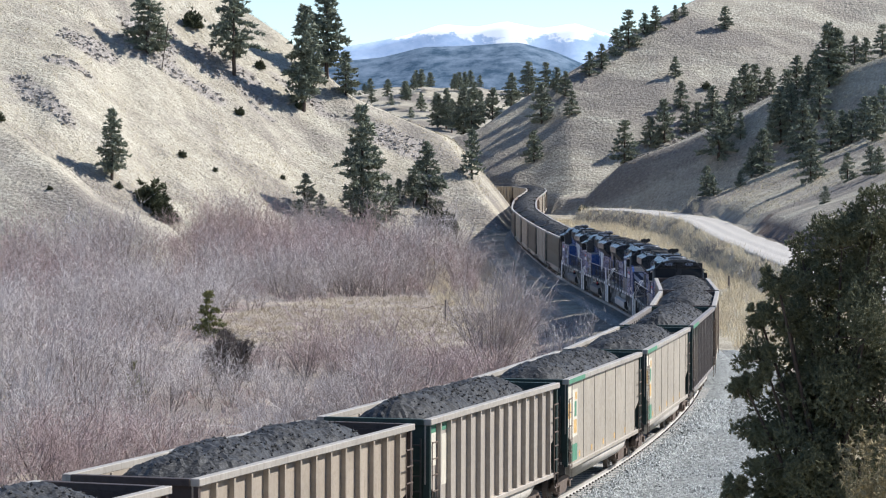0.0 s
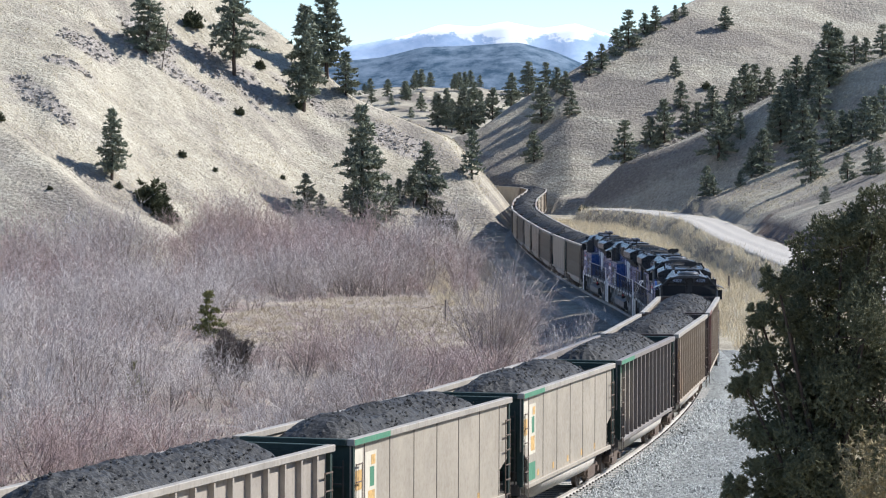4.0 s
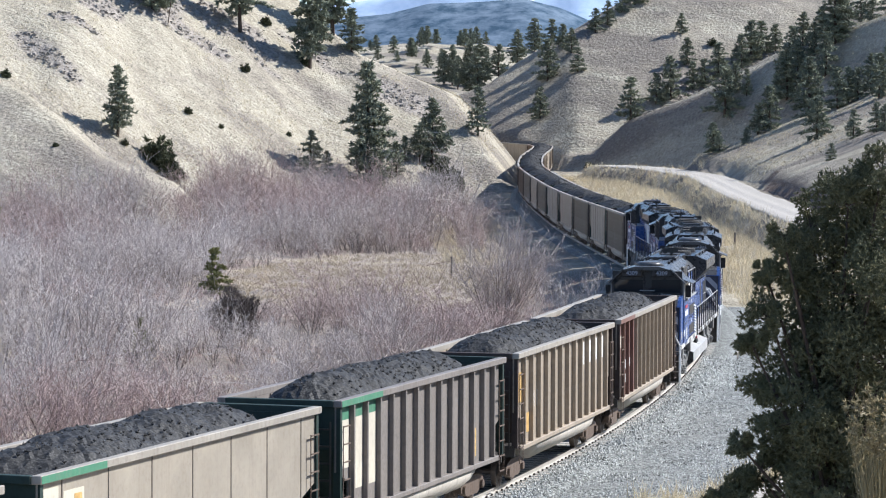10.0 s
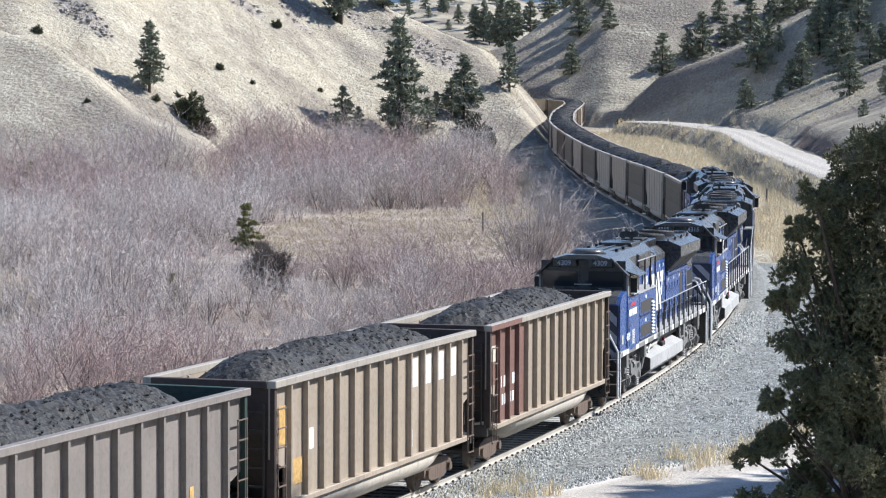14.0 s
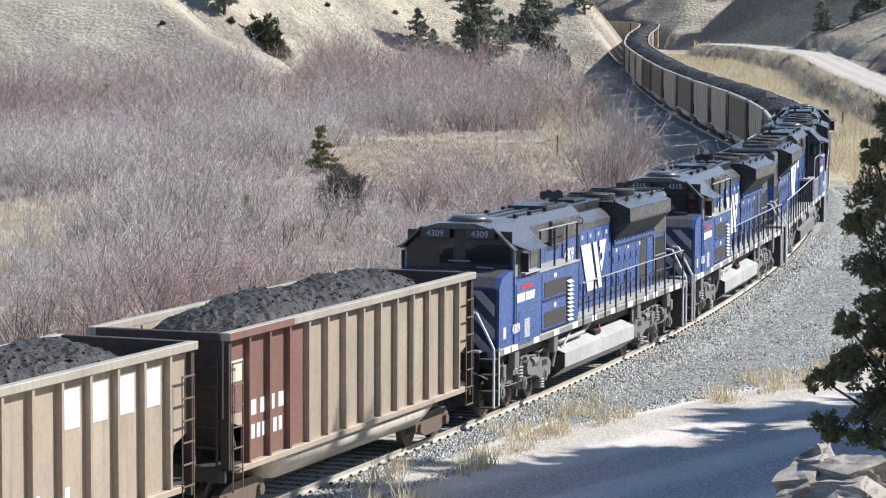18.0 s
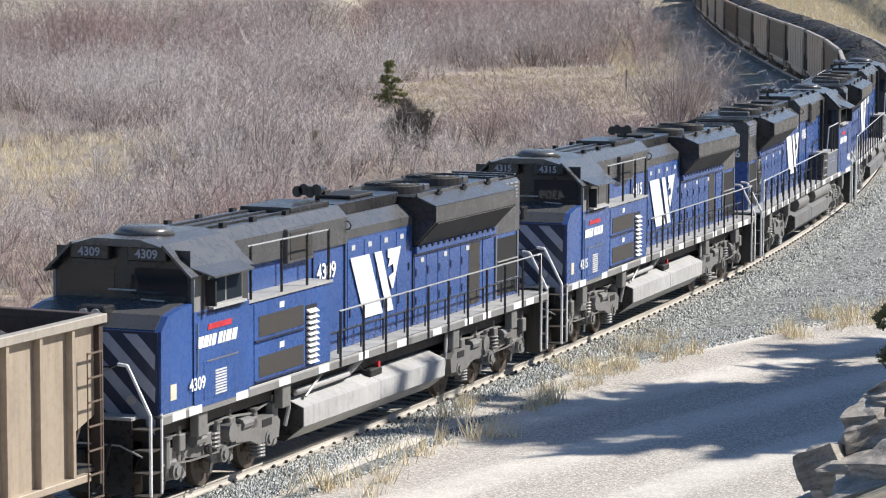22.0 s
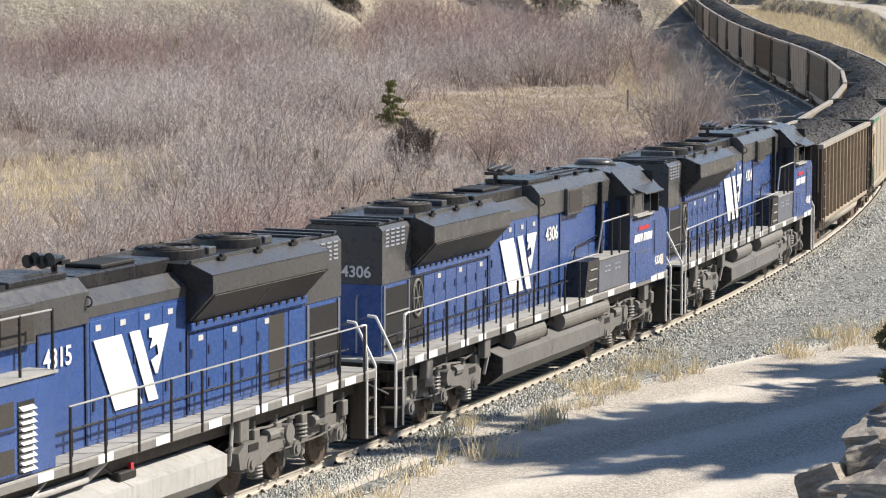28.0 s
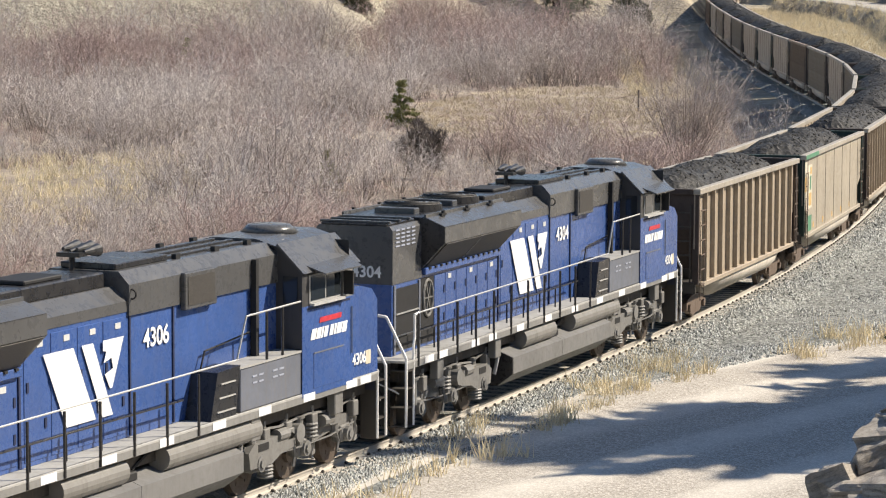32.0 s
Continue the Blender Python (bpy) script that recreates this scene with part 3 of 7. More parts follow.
wheel = np.clip(np.cos((cols[None] * 2.2 + 0.1 * fbm(rr[:, 0], rr[:, 1], 9, 78, 2)[:, None]) * math.tau) * 1.4, 0, 1) * np.interp(rr[:, 1], (110, 200), (0.8, 0.12))[:, None] * np.ones_like(rx)
road_mesh.attributes.new("wheel_way", "FLOAT", "POINT").data.foreach_set("value", wheel.ravel().astype(np.float32))
tagged(new("road", road_mesh), "pale gravel road with worn wheel tracks beside the railway", "road", kind="structure")

# spread ballast beside the line, down to the road
ya = np.arange(40.0, 178.0, 0.8)
xa = np.interp(ya, PY, PX)
wa = np.interp(ya, (40, 60, 68, 75, 81, 88, 95, 120, 150, 165, 178), (2.8, 2.9, 3.0, 3.2, 4.6, 7.0, 8.2, 9.0, 7.5, 5.0, 3.4)) + fbm(ya, ya * 0 + 3, 6, 91, 4) * np.interp(ya, (70, 90), (0.4, 1.6))
u = np.linspace(0, 1, 12)
AX, AY = xa[:, None] + 2.6 + (wa - 2.6)[:, None] * u[None], np.repeat(ya[:, None], 12, 1)
AZ = land(AX, AY)[0] + 0.07 - 0.16 * (u[None] ** 6) + fbm(AX, AY, 0.9, 92, 2) * 0.06
n, k = AX.shape
i, j = np.meshgrid(np.arange(n - 1), np.arange(k - 1), indexing="ij")
q = np.stack([i * k + j, i * k + j + 1, (i + 1) * k + j + 1, (i + 1) * k + j], -1).reshape(-1, 4)
tagged(new("ballast_apron", big_mesh("ballast_apron", np.stack([AX, AY, AZ], -1).reshape(-1, 3), q, M["ballast"])), "loose grey ballast spread beside the track", "ballast", kind="structure")
# loose stones on the ballast shoulder
rs = np.random.RandomState(33)
n = 30000
sy = 56 + 84 * rs.rand(n) ** 1.25
so = 0.98 + (np.interp(sy, ya, wa) - 0.9) * rs.rand(n)
sx = np.interp(sy, PY, PX) + so
sd = line_side(sx, sy, TRACK_LINE)
sz = np.maximum(np.interp(sy, PY, PZ) + np.interp(sd, (1.75, 2.1, 3.9), (-0.17, -0.22, -1.0)), np.where(so > 2.6, land(sx, sy)[0] + 0.05, -9))
octa = np.array([(1, 0, 0), (-1, 0, 0), (0, 1, 0), (0, -1, 0), (0, 0, 1), (0, 0, -1)], float)
tri = np.array([(0, 2, 4), (2, 1, 4), (1, 3, 4), (3, 0, 4), (2, 0, 5), (1, 2, 5), (3, 1, 5), (0, 3, 5)])
sv = np.stack([sx, sy, sz], 1)[:, None] + octa[None] * (rs.uniform(0.025, 0.058, n) * np.interp(sy, (56, 128), (0.9, 1.3)))[:, None, None] * rs.uniform(0.6, 1.3, (n, 6, 1))
tagged(new("ballast_stones", big_mesh("ballast_stones", sv.reshape(-1, 3), (np.arange(n)[:, None, None] * 6 + tri[None]).reshape(-1, 3), M["stone"])), "loose angular grey ballast stones beside the rail", "ballast", kind="stuff")
# sleepers, nearest stretch
sl = Mesh().box(-1.3, 1.3, -0.13, 0.13, -0.28, -0.165, 0.015).data("sleeper", M["sleeper"])
clip = Mesh().box(0.83, 0.90, -0.04, 0.04, -0.17, -0.10, 0.02).data("rail_clip", M["steel_dark"])
for k in range(150):
    a = float(np.interp(58, PY, ARC)) + k * 0.61
    p, q2 = rail_at(a), rail_at(a + 0.5)
    part("rail_clip", clip, None, track, at=pose(*p, 0, 0, math.degrees(math.atan2(q2[1] - p[1], q2[0] - p[0])) - 90))
    part("sleeper", sl, None, track, at=pose(*p, 0, 0, math.degrees(math.atan2(q2[1] - p[1], q2[0] - p[0])) - 90))

# ---- coal wagons ----
# a vehicle's own axes: x the way it goes, y to its left, z up from the rail
GL, LL, GAP = 16.40, 22.79, 0.40
SIDE, TOP = 1.58, 3.83
HALF = 7.45
CACHE = {}
spinners = []


def share(key, make, mat, smooth=False):
    if key not in CACHE:
        CACHE[key] = make().data(key, mat, smooth)
    return CACHE[key]


def wheelset(parent, x, r, z=None, gauge=0.7535):
    def build():
        g = Mesh()
        for s in (-1, 1):
            g.cyl((0, s * (gauge - 0.06), 0), (0, s * (gauge + 0.07), 0), r, 20)
            g.cyl((0, s * (gauge - 0.085), 0), (0, s * (gauge - 0.06), 0), r + 0.028, 20)
            g.cyl((0, s * (gauge + 0.07), 0), (0, s * (gauge + 0.16), 0), r * 0.36, 10)
            for k in range(5):
                a = k * math.tau / 5
                g.box(math.cos(a) * r * 0.62 - 0.045, math.cos(a) * r * 0.62 + 0.045, s * (gauge + 0.07) - 0.015, s * (gauge + 0.07) + 0.015, math.sin(a) * r * 0.62 - 0.045, math.sin(a) * r * 0.62 + 0.045)
        g.cyl((0, -gauge, 0), (0, gauge, 0), 0.09, 8)
        return g
    w = part("wheelset", share("wheelset_%g" % r, build, M["wheel"]), None, parent, at=pose(x, 0, r))
    return w


def wagon_bogie(parent, x):
    def frame_side():
        g = Mesh()
        pr = [(-1.15, 0.62), (-0.95, 0.72), (-0.55, 0.80), (0.55, 0.80), (0.95, 0.72), (1.15, 0.62), (1.15, 0.40), (0.85, 0.36), (0.5, 0.24), (-0.5, 0.24), (-0.85, 0.36), (-1.15, 0.40)]
        g.prism(pr, "y", -0.09, 0.09)
        for s in (-0.89, 0.89):
            g.cyl((s, -0.15, 0.47), (s, 0.17, 0.47), 0.13, 10)
        for k in (-0.2, 0.0, 0.2):
            g.cyl((k, 0.02, 0.28), (k, 0.02, 0.62), 0.075, 8)
        return g
    b = part("bogie", share("bolster", lambda: Mesh().box(-0.22, 0.22, -1.05, 1.05, 0.42, 1.08, 0.03), M["steel_dark"]), None, parent, at=pose(x, 0, 0))
    me = share("bogie_frame", frame_side, M["bogie"])
    part("side_frame", me, None, b, at=pose(0, 1.02, 0))
    part("side_frame", me, None, b, at=pose(0, -1.02, 0, 0, 0, 180))
    for dx in (-0.89, 0.89):
        wheelset(b, dx, 0.457)
    return b


def coal_heap(seed):
    rng = np.random.RandomState(seed)
    nx, ny = 96, 24
    x, y = np.linspace(-HALF + 0.12, HALF - 0.12, nx), np.linspace(-SIDE + 0.14, SIDE - 0.14, ny)
    X, Y = np.meshgrid(x, y, indexing="ij")
    e = np.clip((np.abs(X + rng.uniform(-0.4, 0.4)) - 4.5) / 2.7, 0, 1.3)
    crown = 0.62 - 0.62 * (np.abs(Y) / 1.44) ** 2.0
    Z = 3.52 + crown * (1 - np.clip(e, 0, 1) ** 2 * 0.75) - 0.95 * e ** 1.6
    Z += fbm(X + seed * 13, Y, 1.3, 100 + seed, 3) * 0.20 + (rng.rand(nx, ny) - 0.5) * 0.06
    Z = np.maximum(Z, 2.2)
    i, j = np.meshgrid(np.arange(nx - 1), np.arange(ny - 1), indexing="ij")
    q = np.stack([i * ny + j, (i + 1) * ny + j, (i + 1) * ny + j + 1, i * ny + j + 1], -1).reshape(-1, 4)
    V = np.stack([X, Y, Z], -1).reshape(-1, 3)
    # loose lumps on top
    n = 520
    lx, ly = rng.uniform(-5.6, 5.6, n), rng.uniform(-1.3, 1.3, n)
    li = np.clip(((lx - x[0]) / (x[1] - x[0])).astype(int), 0, nx - 1), np.clip(((ly - y[0]) / (y[1] - y[0])).astype(int), 0, ny - 1)
    lz, sz = Z[li], rng.uniform(0.02, 0.05, n)
    octa = np.array([(1, 0, 0), (-1, 0, 0), (0, 1, 0), (0, -1, 0), (0, 0, 1), (0, 0, -1)], float)
    lv = np.stack([lx, ly, lz], 1)[:, None] + octa[None] * sz[:, None, None] * rng.uniform(0.6, 1.3, (n, 6, 1))
    tri = np.array([(0, 2, 4), (2, 1, 4), (1, 3, 4), (3, 0, 4), (2, 0, 5), (1, 2, 5), (3, 1, 5), (0, 3, 5)])
    lt = (np.arange(n)[:, None, None] * 6 + tri[None]).reshape(-1, 3) + len(V)
    tq = np.concatenate([q[:, [0, 1, 2]], q[:, [0, 2, 3]], lt])
    return big_mesh("coal_load", np.concatenate([V, lv.reshape(-1, 3)]), tq, M["coal"])


HEAPS = [coal_heap(s) for s in range(3)]


def wagon(style, side, end, chord, seed, label):
    g = tagged(new("coal_wagon"), label, "coal wagon", "coal wagons of the train")
    out = {"ribbed": 0.04, "smooth": 0.10}[style]
    flip = pose(0, 0, 0, 0, 0, 180)
    sheet = share("side_panel_%s_%s" % (style, side), lambda: Mesh().prism([(-HALF, TOP - 0.1), (-HALF, 2.05), (-HALF + 0.95, 1.75), (-HALF + 0.95, 0.98), (HALF - 0.95, 0.98), (HALF - 0.95, 1.75), (HALF, 2.05), (HALF, TOP - 0.1)], "y", SIDE - 0.2 + out, SIDE - 0.16 + out), M[side])
    rod = share("top_chord_%s" % chord, lambda: Mesh().box(-HALF - 0.06, HALF + 0.06, SIDE - 0.17, SIDE + 0.05, TOP - 0.17, TOP, 0.015), M[chord])
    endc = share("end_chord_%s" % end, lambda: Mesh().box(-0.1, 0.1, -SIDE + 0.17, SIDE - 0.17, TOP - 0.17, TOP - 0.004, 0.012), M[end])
    sill = share("side_sill_%s" % side, lambda: Mesh().box(-HALF + 0.5, HALF - 0.5, SIDE - 0.18, SIDE + 0.02, 0.86, 1.0, 0.015), M[side])
    rib = share("rib_%s" % side, lambda: Mesh().prism([(0, 0.0), (-0.05, 0.0), (-0.046, 0.215), (0.046, 0.215), (0.05, 0.0)], "z", 1.0, TOP - 0.17), M[side])
    seam = share("seam_%s" % side, lambda: Mesh().box(-0.016, 0.016, 0.0, 0.014, 1.0, TOP - 0.17), M["seam"])
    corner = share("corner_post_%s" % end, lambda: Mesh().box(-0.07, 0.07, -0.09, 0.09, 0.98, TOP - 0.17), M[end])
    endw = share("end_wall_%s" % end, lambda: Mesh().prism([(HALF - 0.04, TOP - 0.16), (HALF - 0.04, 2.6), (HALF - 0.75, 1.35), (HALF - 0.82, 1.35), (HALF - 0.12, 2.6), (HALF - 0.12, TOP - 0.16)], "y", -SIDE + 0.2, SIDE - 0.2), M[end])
    for at in (Matrix(), flip):
        part("side_panel", sheet, None, g, at=at)
        part("top_chord", rod, None, g, at=at)
        part("side_sill", sill, None, g, at=at)
        part("end_wall", endw, None, g, at=at)
        part("end_chord", endc, None, g, at=at @ pose(HALF, 0, 0))
        n = 13
        for k in range(n):
            x = -HALF + 1.05 + (2 * HALF - 2.1) * k / (n - 1)
            if style == "ribbed":
                part("rib", rib, None, g, at=at @ pose(x, SIDE - 0.20, 0))
            elif k % 2 == 0:
                part("seam", seam, None, g, at=at @ pose(x, SIDE - 0.062, 0))
        for s in (-1, 1):
            part("corner_post", corner, None, g, at=at @ pose(s * (HALF - 0.08), SIDE - 0.1, 0))
    def tub():
        gg = Mesh()
        prof = [(-1.52, 0.92), (-1.47, 0.60), (-1.2, 0.34), (-0.3, 0.27), (0.3, 0.27), (1.2, 0.34), (1.47, 0.60), (1.52, 0.92)]
        gg.prism(prof, "x", -4.3, 4.3)
        for s in (-1, 1):
            o = [(s * 4.3, y, z) for y, z in prof]
            i2 = [(s * 5.2, y * 0.96, max(z, 0.9)) for y, z in prof]
            gg.add(o + i2, [(k, k + 1, 9 + k, 8 + k) for k in range(7)] + [tuple(range(8, 16))])
        return gg
    part("tub_floor", share("tub_floor", tub, M["tub"], True), None, g)
    part("centre_sill", share("centre_sill", lambda: Mesh().box(-7.7, 7.7, -0.2, 0.2, 0.78, 1.12).box(-5.6, -4.9, -1.3, 1.3, 0.9, 1.3).box(4.9, 5.6, -1.3, 1.3, 0.9, 1.3), M["steel_dark"]), None, g)
    def ladder():
        q = Mesh()
        for x in (HALF - 0.62, HALF - 0.12):
            q.box(x - 0.011, x + 0.011, SIDE + 0.02, SIDE + 0.04, 0.5, 3.2)
        for k in range(7):
            q.box(HALF - 0.62, HALF - 0.12, SIDE + 0.025, SIDE + 0.055, 0.52 + k * 0.44, 0.55 + k * 0.44)
        return q
    lm = share("ladder", ladder, M["bogie"])
    def end_ladder():
        q = Mesh()
        for y in (SIDE - 0.75, SIDE - 0.25):
            q.box(HALF + 0.04, HALF + 0.08, y - 0.02, y + 0.02, 0.95, 3.3)
        for k in range(6):
            q.box(HALF + 0.05, HALF + 0.09, SIDE - 0.76, SIDE - 0.24, 1.0 + k * 0.42, 1.04 + k * 0.42)
        return q
    lend = share("end_ladder", end_ladder, M["steel_dark"])
    def mirrored():
        q = ladder()
        q.v = [(-a, b, c) for a, b, c in q.v]
        return q
    lm2 = share("ladder_rear", mirrored, M["bogie"])
    part("end_platform", share("end_platform", lambda: Mesh().box(HALF - 0.95, HALF + 0.05, -1.45, 1.45, 0.98, 1.05).box(HALF - 0.05, HALF + 0.05, -1.5, 1.5, 0.72, 0.98), M["steel_dark"]), None, g)
    part("end_platform", CACHE["end_platform"], None, g, at=flip)
    for at in (Matrix(), flip):
        part("ladder", lm, None, g, at=at)
        part("ladder", lm2, None, g, at=at)
        part("end_ladder", lend, None, g, at=at)
        part("coupler", share("coupler", lambda: Mesh().box(7.5, 8.02, -0.1, 0.1, 0.72, 0.92, 0.02).box(7.95, 8.2, -0.16, 0.16, 0.66, 0.98, 0.03), M["steel_dark"]), None, g, at=at)
    part("brake_wheel", share("brake_wheel", lambda: Mesh().cyl((HALF + 0.1, -0.7, 2.3), (HALF + 0.14, -0.7, 2.3), 0.26, 14), M["steel_dark"]), None, g)
    part("coal_load", HEAPS[seed % 3], None, g, "heaped black coal")
    for c in g.children:
        c.matrix_basis = Matrix.Translation((0, 0, LIFT)) @ c.matrix_basis
    for s in (-1, 1):
        wagon_bogie(g, s * 5.75)
    return g


def mark(parent, name, mat, x0, x1, z0, z1, y=None, label=""):
    """A painted rectangle on a wagon's visible side."""
    y = SIDE - 0.117 if y is None else y
    return part(name, Mesh().box(x0, x1, y, y + 0.004, z0 + LIFT, z1 + LIFT), M[mat], parent, label)


def letters(parent, mat, x, z, n, w, h, y, gap=0.25):
    for k in range(n):
        mark(parent, "letter_bar", mat, x - k * (w + gap) - w, x - k * (w + gap), z, z + h, y)


def between_ribs(k):
    """The stretch of side between two ribs, the first at the front."""
    st = (2 * HALF - 2.1) / 12
    f = HALF - 1.05 - k * st
    return f - st + 0.09, f - 0.09


M["wheel"] = worn("wheel_steel", (0.16, 0.13, 0.11), 0.5, 0.5, (0.10, 0.06, 0.04), 0.6, 9)
M["bogie"] = worn("rusty_bogie_casting", (0.15, 0.11, 0.085), 0.7, 0.1, (0.06, 0.05, 0.04), 0.5, 9)
M["tub"] = worn("dull_tub_sheet", (0.50, 0.46, 0.40), 0.55, 0.05, (0.15, 0.12, 0.10), 0.5, 4)
M["seam"] = plain("dark_seam", (0.10, 0.085, 0.07), 0.7)
M["tan_dark"] = worn("dusky_brown_side", (0.23, 0.205, 0.185), 0.55, 0.1, (0.09, 0.075, 0.065), 0.5, 7)
M["rust_tan"] = worn("rusty_tan_side", (0.30, 0.225, 0.165), 0.55, 0.1, (0.12, 0.07, 0.05), 0.55, 7)

LAB = {
    "tan": "tan aluminium ribbed coal wagon heaped with black coal",
    "pale": "pale grey-tan ribbed coal wagon with a green and white end panel",
    "rust": "rusty tan ribbed coal wagon, brown ends, heaped with coal",
    "dark": "dark brown ribbed coal wagon with green and white painted end panels",
    "cream": "smooth cream coal wagon with green edge, heaped with coal",
    "plain": "weathered smooth tan coal wagon heaped with black coal",
}
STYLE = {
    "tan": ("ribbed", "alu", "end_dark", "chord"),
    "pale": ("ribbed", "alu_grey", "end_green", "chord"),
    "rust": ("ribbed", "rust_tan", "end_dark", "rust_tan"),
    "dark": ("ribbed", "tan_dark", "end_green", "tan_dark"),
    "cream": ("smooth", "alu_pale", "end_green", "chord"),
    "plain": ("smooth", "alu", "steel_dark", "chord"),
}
protos = {}


def make_wagon(kind, seed):
    key = (kind, seed % 3)
    if key not in protos:
        protos[key] = wagon(*STYLE[kind], seed, LAB[kind])
        return protos[key]
    return copy_thing(protos[key], Matrix())


AHEAD = ["tan", "rust", "plain", "tan", "tan", "tan", "pale", "cream", "cream", "dark", "tan", "tan"]
BEHIND = ["tan", "cream", "tan", "plain", "cream", "tan", "plain", "tan", "rust", "plain", "cream", "plain", "tan", "plain", "tan", "cream", "rust", "plain", "tan", "plain", "tan", "plain", "tan", "cream"]
# plain copies first, so that the marks of single wagons are not copied
ahead = [make_wagon(k, i) for i, k in enumerate(AHEAD)]
behind = [make_wagon(k, i + 1) for i, k in enumerate(BEHIND)]


def paint_front(w, mat, n, smooth=False, label=""):
    for k in range(-1, n - 1):
        x0, x1 = between_ribs(k)
        if k < 0:
            x0, x1 = HALF - 0.97, HALF - 0.02
            mark(w, "painted_panel", mat, x0, x1, 2.1, TOP - 0.17, SIDE - 0.113, label)
        else:
            mark(w, "painted_panel", mat, x0, x1, 1.02, TOP - 0.17, SIDE - 0.113, label)


lead = ahead[-1]
paint_front(lead, "brown", 4, label="oxide brown painted panel")
brown_rib = CACHE["rib_alu"].copy()
brown_rib.materials[0] = M["brown"]
for ob in [c for c in lead.children if c.data is CACHE["rib_alu"]]:
    spot = ob.matrix_basis.translation
    if spot.y > 0 and spot.x > HALF - 3.6:
        ob.data = brown_rib
mark(lead, "white_patch", "cream", HALF - 0.95, HALF - 0.1, 2.75, 3.2, SIDE - 0.108)
mark(lead, "painted_edge", "brown", HALF - 3.3, HALF + 0.058, TOP - 0.16, TOP - 0.01, SIDE + 0.051, "oxide brown top edge")
letters(lead, "white", HALF - 1.35, 1.95, 4, 0.26, 0.32, SIDE - 0.108, 0.22)
letters(lead, "white", HALF - 1.35, 1.45, 6, 0.17, 0.30, SIDE - 0.108, 0.12)
letters(lead, "orange", HALF - 4.2, 1.25, 3, 0.12, 0.5, SIDE - 0.108, 1.05)
second = ahead[-2]
for k in (8, 9, 10, 11):
    x0, x1 = between_ribs(k)
    mark(second, "letter_bar", "white", x0 + 0.16, x1 - 0.16, 2.72, 3.46, SIDE - 0.108)
mark(second, "orange_stripe", "orange", HALF - 0.95, HALF - 0.5, 2.3, 3.2, SIDE - 0.108)
mark(second, "yellow_strip", "orange", *between_ribs(0), 1.3, 1.9, SIDE - 0.108)
letters(second, "white", HALF - 2.45, 2.0, 2, 0.3, 0.5, SIDE - 0.108, 0.35)
letters(second, "white", HALF - 8.6, 1.2, 2, 0.3, 0.45, SIDE - 0.108, 0.8)
third = ahead[-3]
for k, zz in ((-1, 2.1), (0, 1.02), (1, 1.02)):
    x0, x1 = between_ribs(k) if k >= 0 else (HALF - 0.97, HALF - 0.02)
    mark(third, "white_panel", "cream", x0, x1, max(zz, 1.5), 3.3, SIDE - 0.113, "white painted panel")
    mark(third, "green_band", "green", x0, x1, 3.3, TOP - 0.17, SIDE - 0.113, "green painted band")
for w in (ahead[-4], ahead[-5], behind[1], behind[4], behind[10]):
    y = SIDE - 0.058
    mark(w, "logo_patch", "cream", HALF - 2.05, HALF - 1.12, 1.85, 3.4, y, "pale logo patch")
    mark(w, "logo_stroke", "orange", HALF - 1.9, HALF - 1.35, 1.95, 2.4, y + 0.004)
    mark(w, "logo_stroke", "green", HALF - 1.85, HALF - 1.5, 2.5, 3.0, y + 0.004)
    mark(w, "logo_stroke", "orange", HALF - 1.95, HALF - 1.6, 3.05, 3.3, y + 0.004)
    mark(w, "green_corner", "green", HALF - 2.05, HALF - 1.0, 1.05, 1.6, y, "green painted lower corner")
    mark(w, "end_panel", "cream", HALF - 0.9, HALF - 0.2, 2.2, TOP - 0.3, SIDE - 0.058, "cream and orange end panel")
    mark(w, "end_patch", "orange", HALF - 0.85, HALF - 0.3, 2.5, 3.0, SIDE - 0.054)
    mark(w, "green_edge", "green", HALF - 2.9, HALF + 0.04, TOP - 0.16, TOP - 0.01, SIDE + 0.051, "green painted top edge")
    for k in range(5):
        mark(w, "yellow_square", "orange", HALF - 2.6 - k * 2.3, HALF - 2.35 - k * 2.3, 1.1, 1.3, y)
mark(third, "green_edge", "green", HALF - 3.2, HALF + 0.04, TOP - 0.16, TOP - 0.01, SIDE + 0.051, "green painted top edge")
mark(third, "orange_strip", "orange", HALF - 12.3, HALF - 12.1, 1.2, 2.0, SIDE - 0.108)
w = ahead[-6]
mark(w, "green_band", "green", HALF - 2.1, HALF - 0.2, 3.4, TOP - 0.2, SIDE - 0.113, "green painted band")
mark(w, "white_panel", "cream", HALF - 2.1, HALF - 1.2, 1.9, 3.3, SIDE - 0.108)
mark(w, "white_panel", "cream", HALF - 0.95, HALF - 0.2, 2.5, 3.4, SIDE - 0.108)
letters(ahead[-7], "orange", HALF - 2.4, 1.9, 3, 0.55, 0.6, SIDE - 0.108, 0.5)

# ---- locomotives ----
def lettering(text, size, mat, parent, at, label=""):
    cu = bpy.data.curves.new("number", "FONT")
    cu.body, cu.size, cu.extrude, cu.align_x, cu.align_y = text, size, 0.003, "CENTER", "CENTER"
    cu.offset = size * 0.02
    tmp = bpy.data.objects.new("number", cu)
    scene.collection.objects.link(tmp)
    bpy.context.view_layer.update()
    me = bpy.data.meshes.new_from_object(tmp.evaluated_get(bpy.context.evaluated_depsgraph_get()))
    bpy.data.objects.remove(tmp)
    me.materials.clear()
    me.materials.append(M[mat])
    return part("number", me, None, parent, label, at)


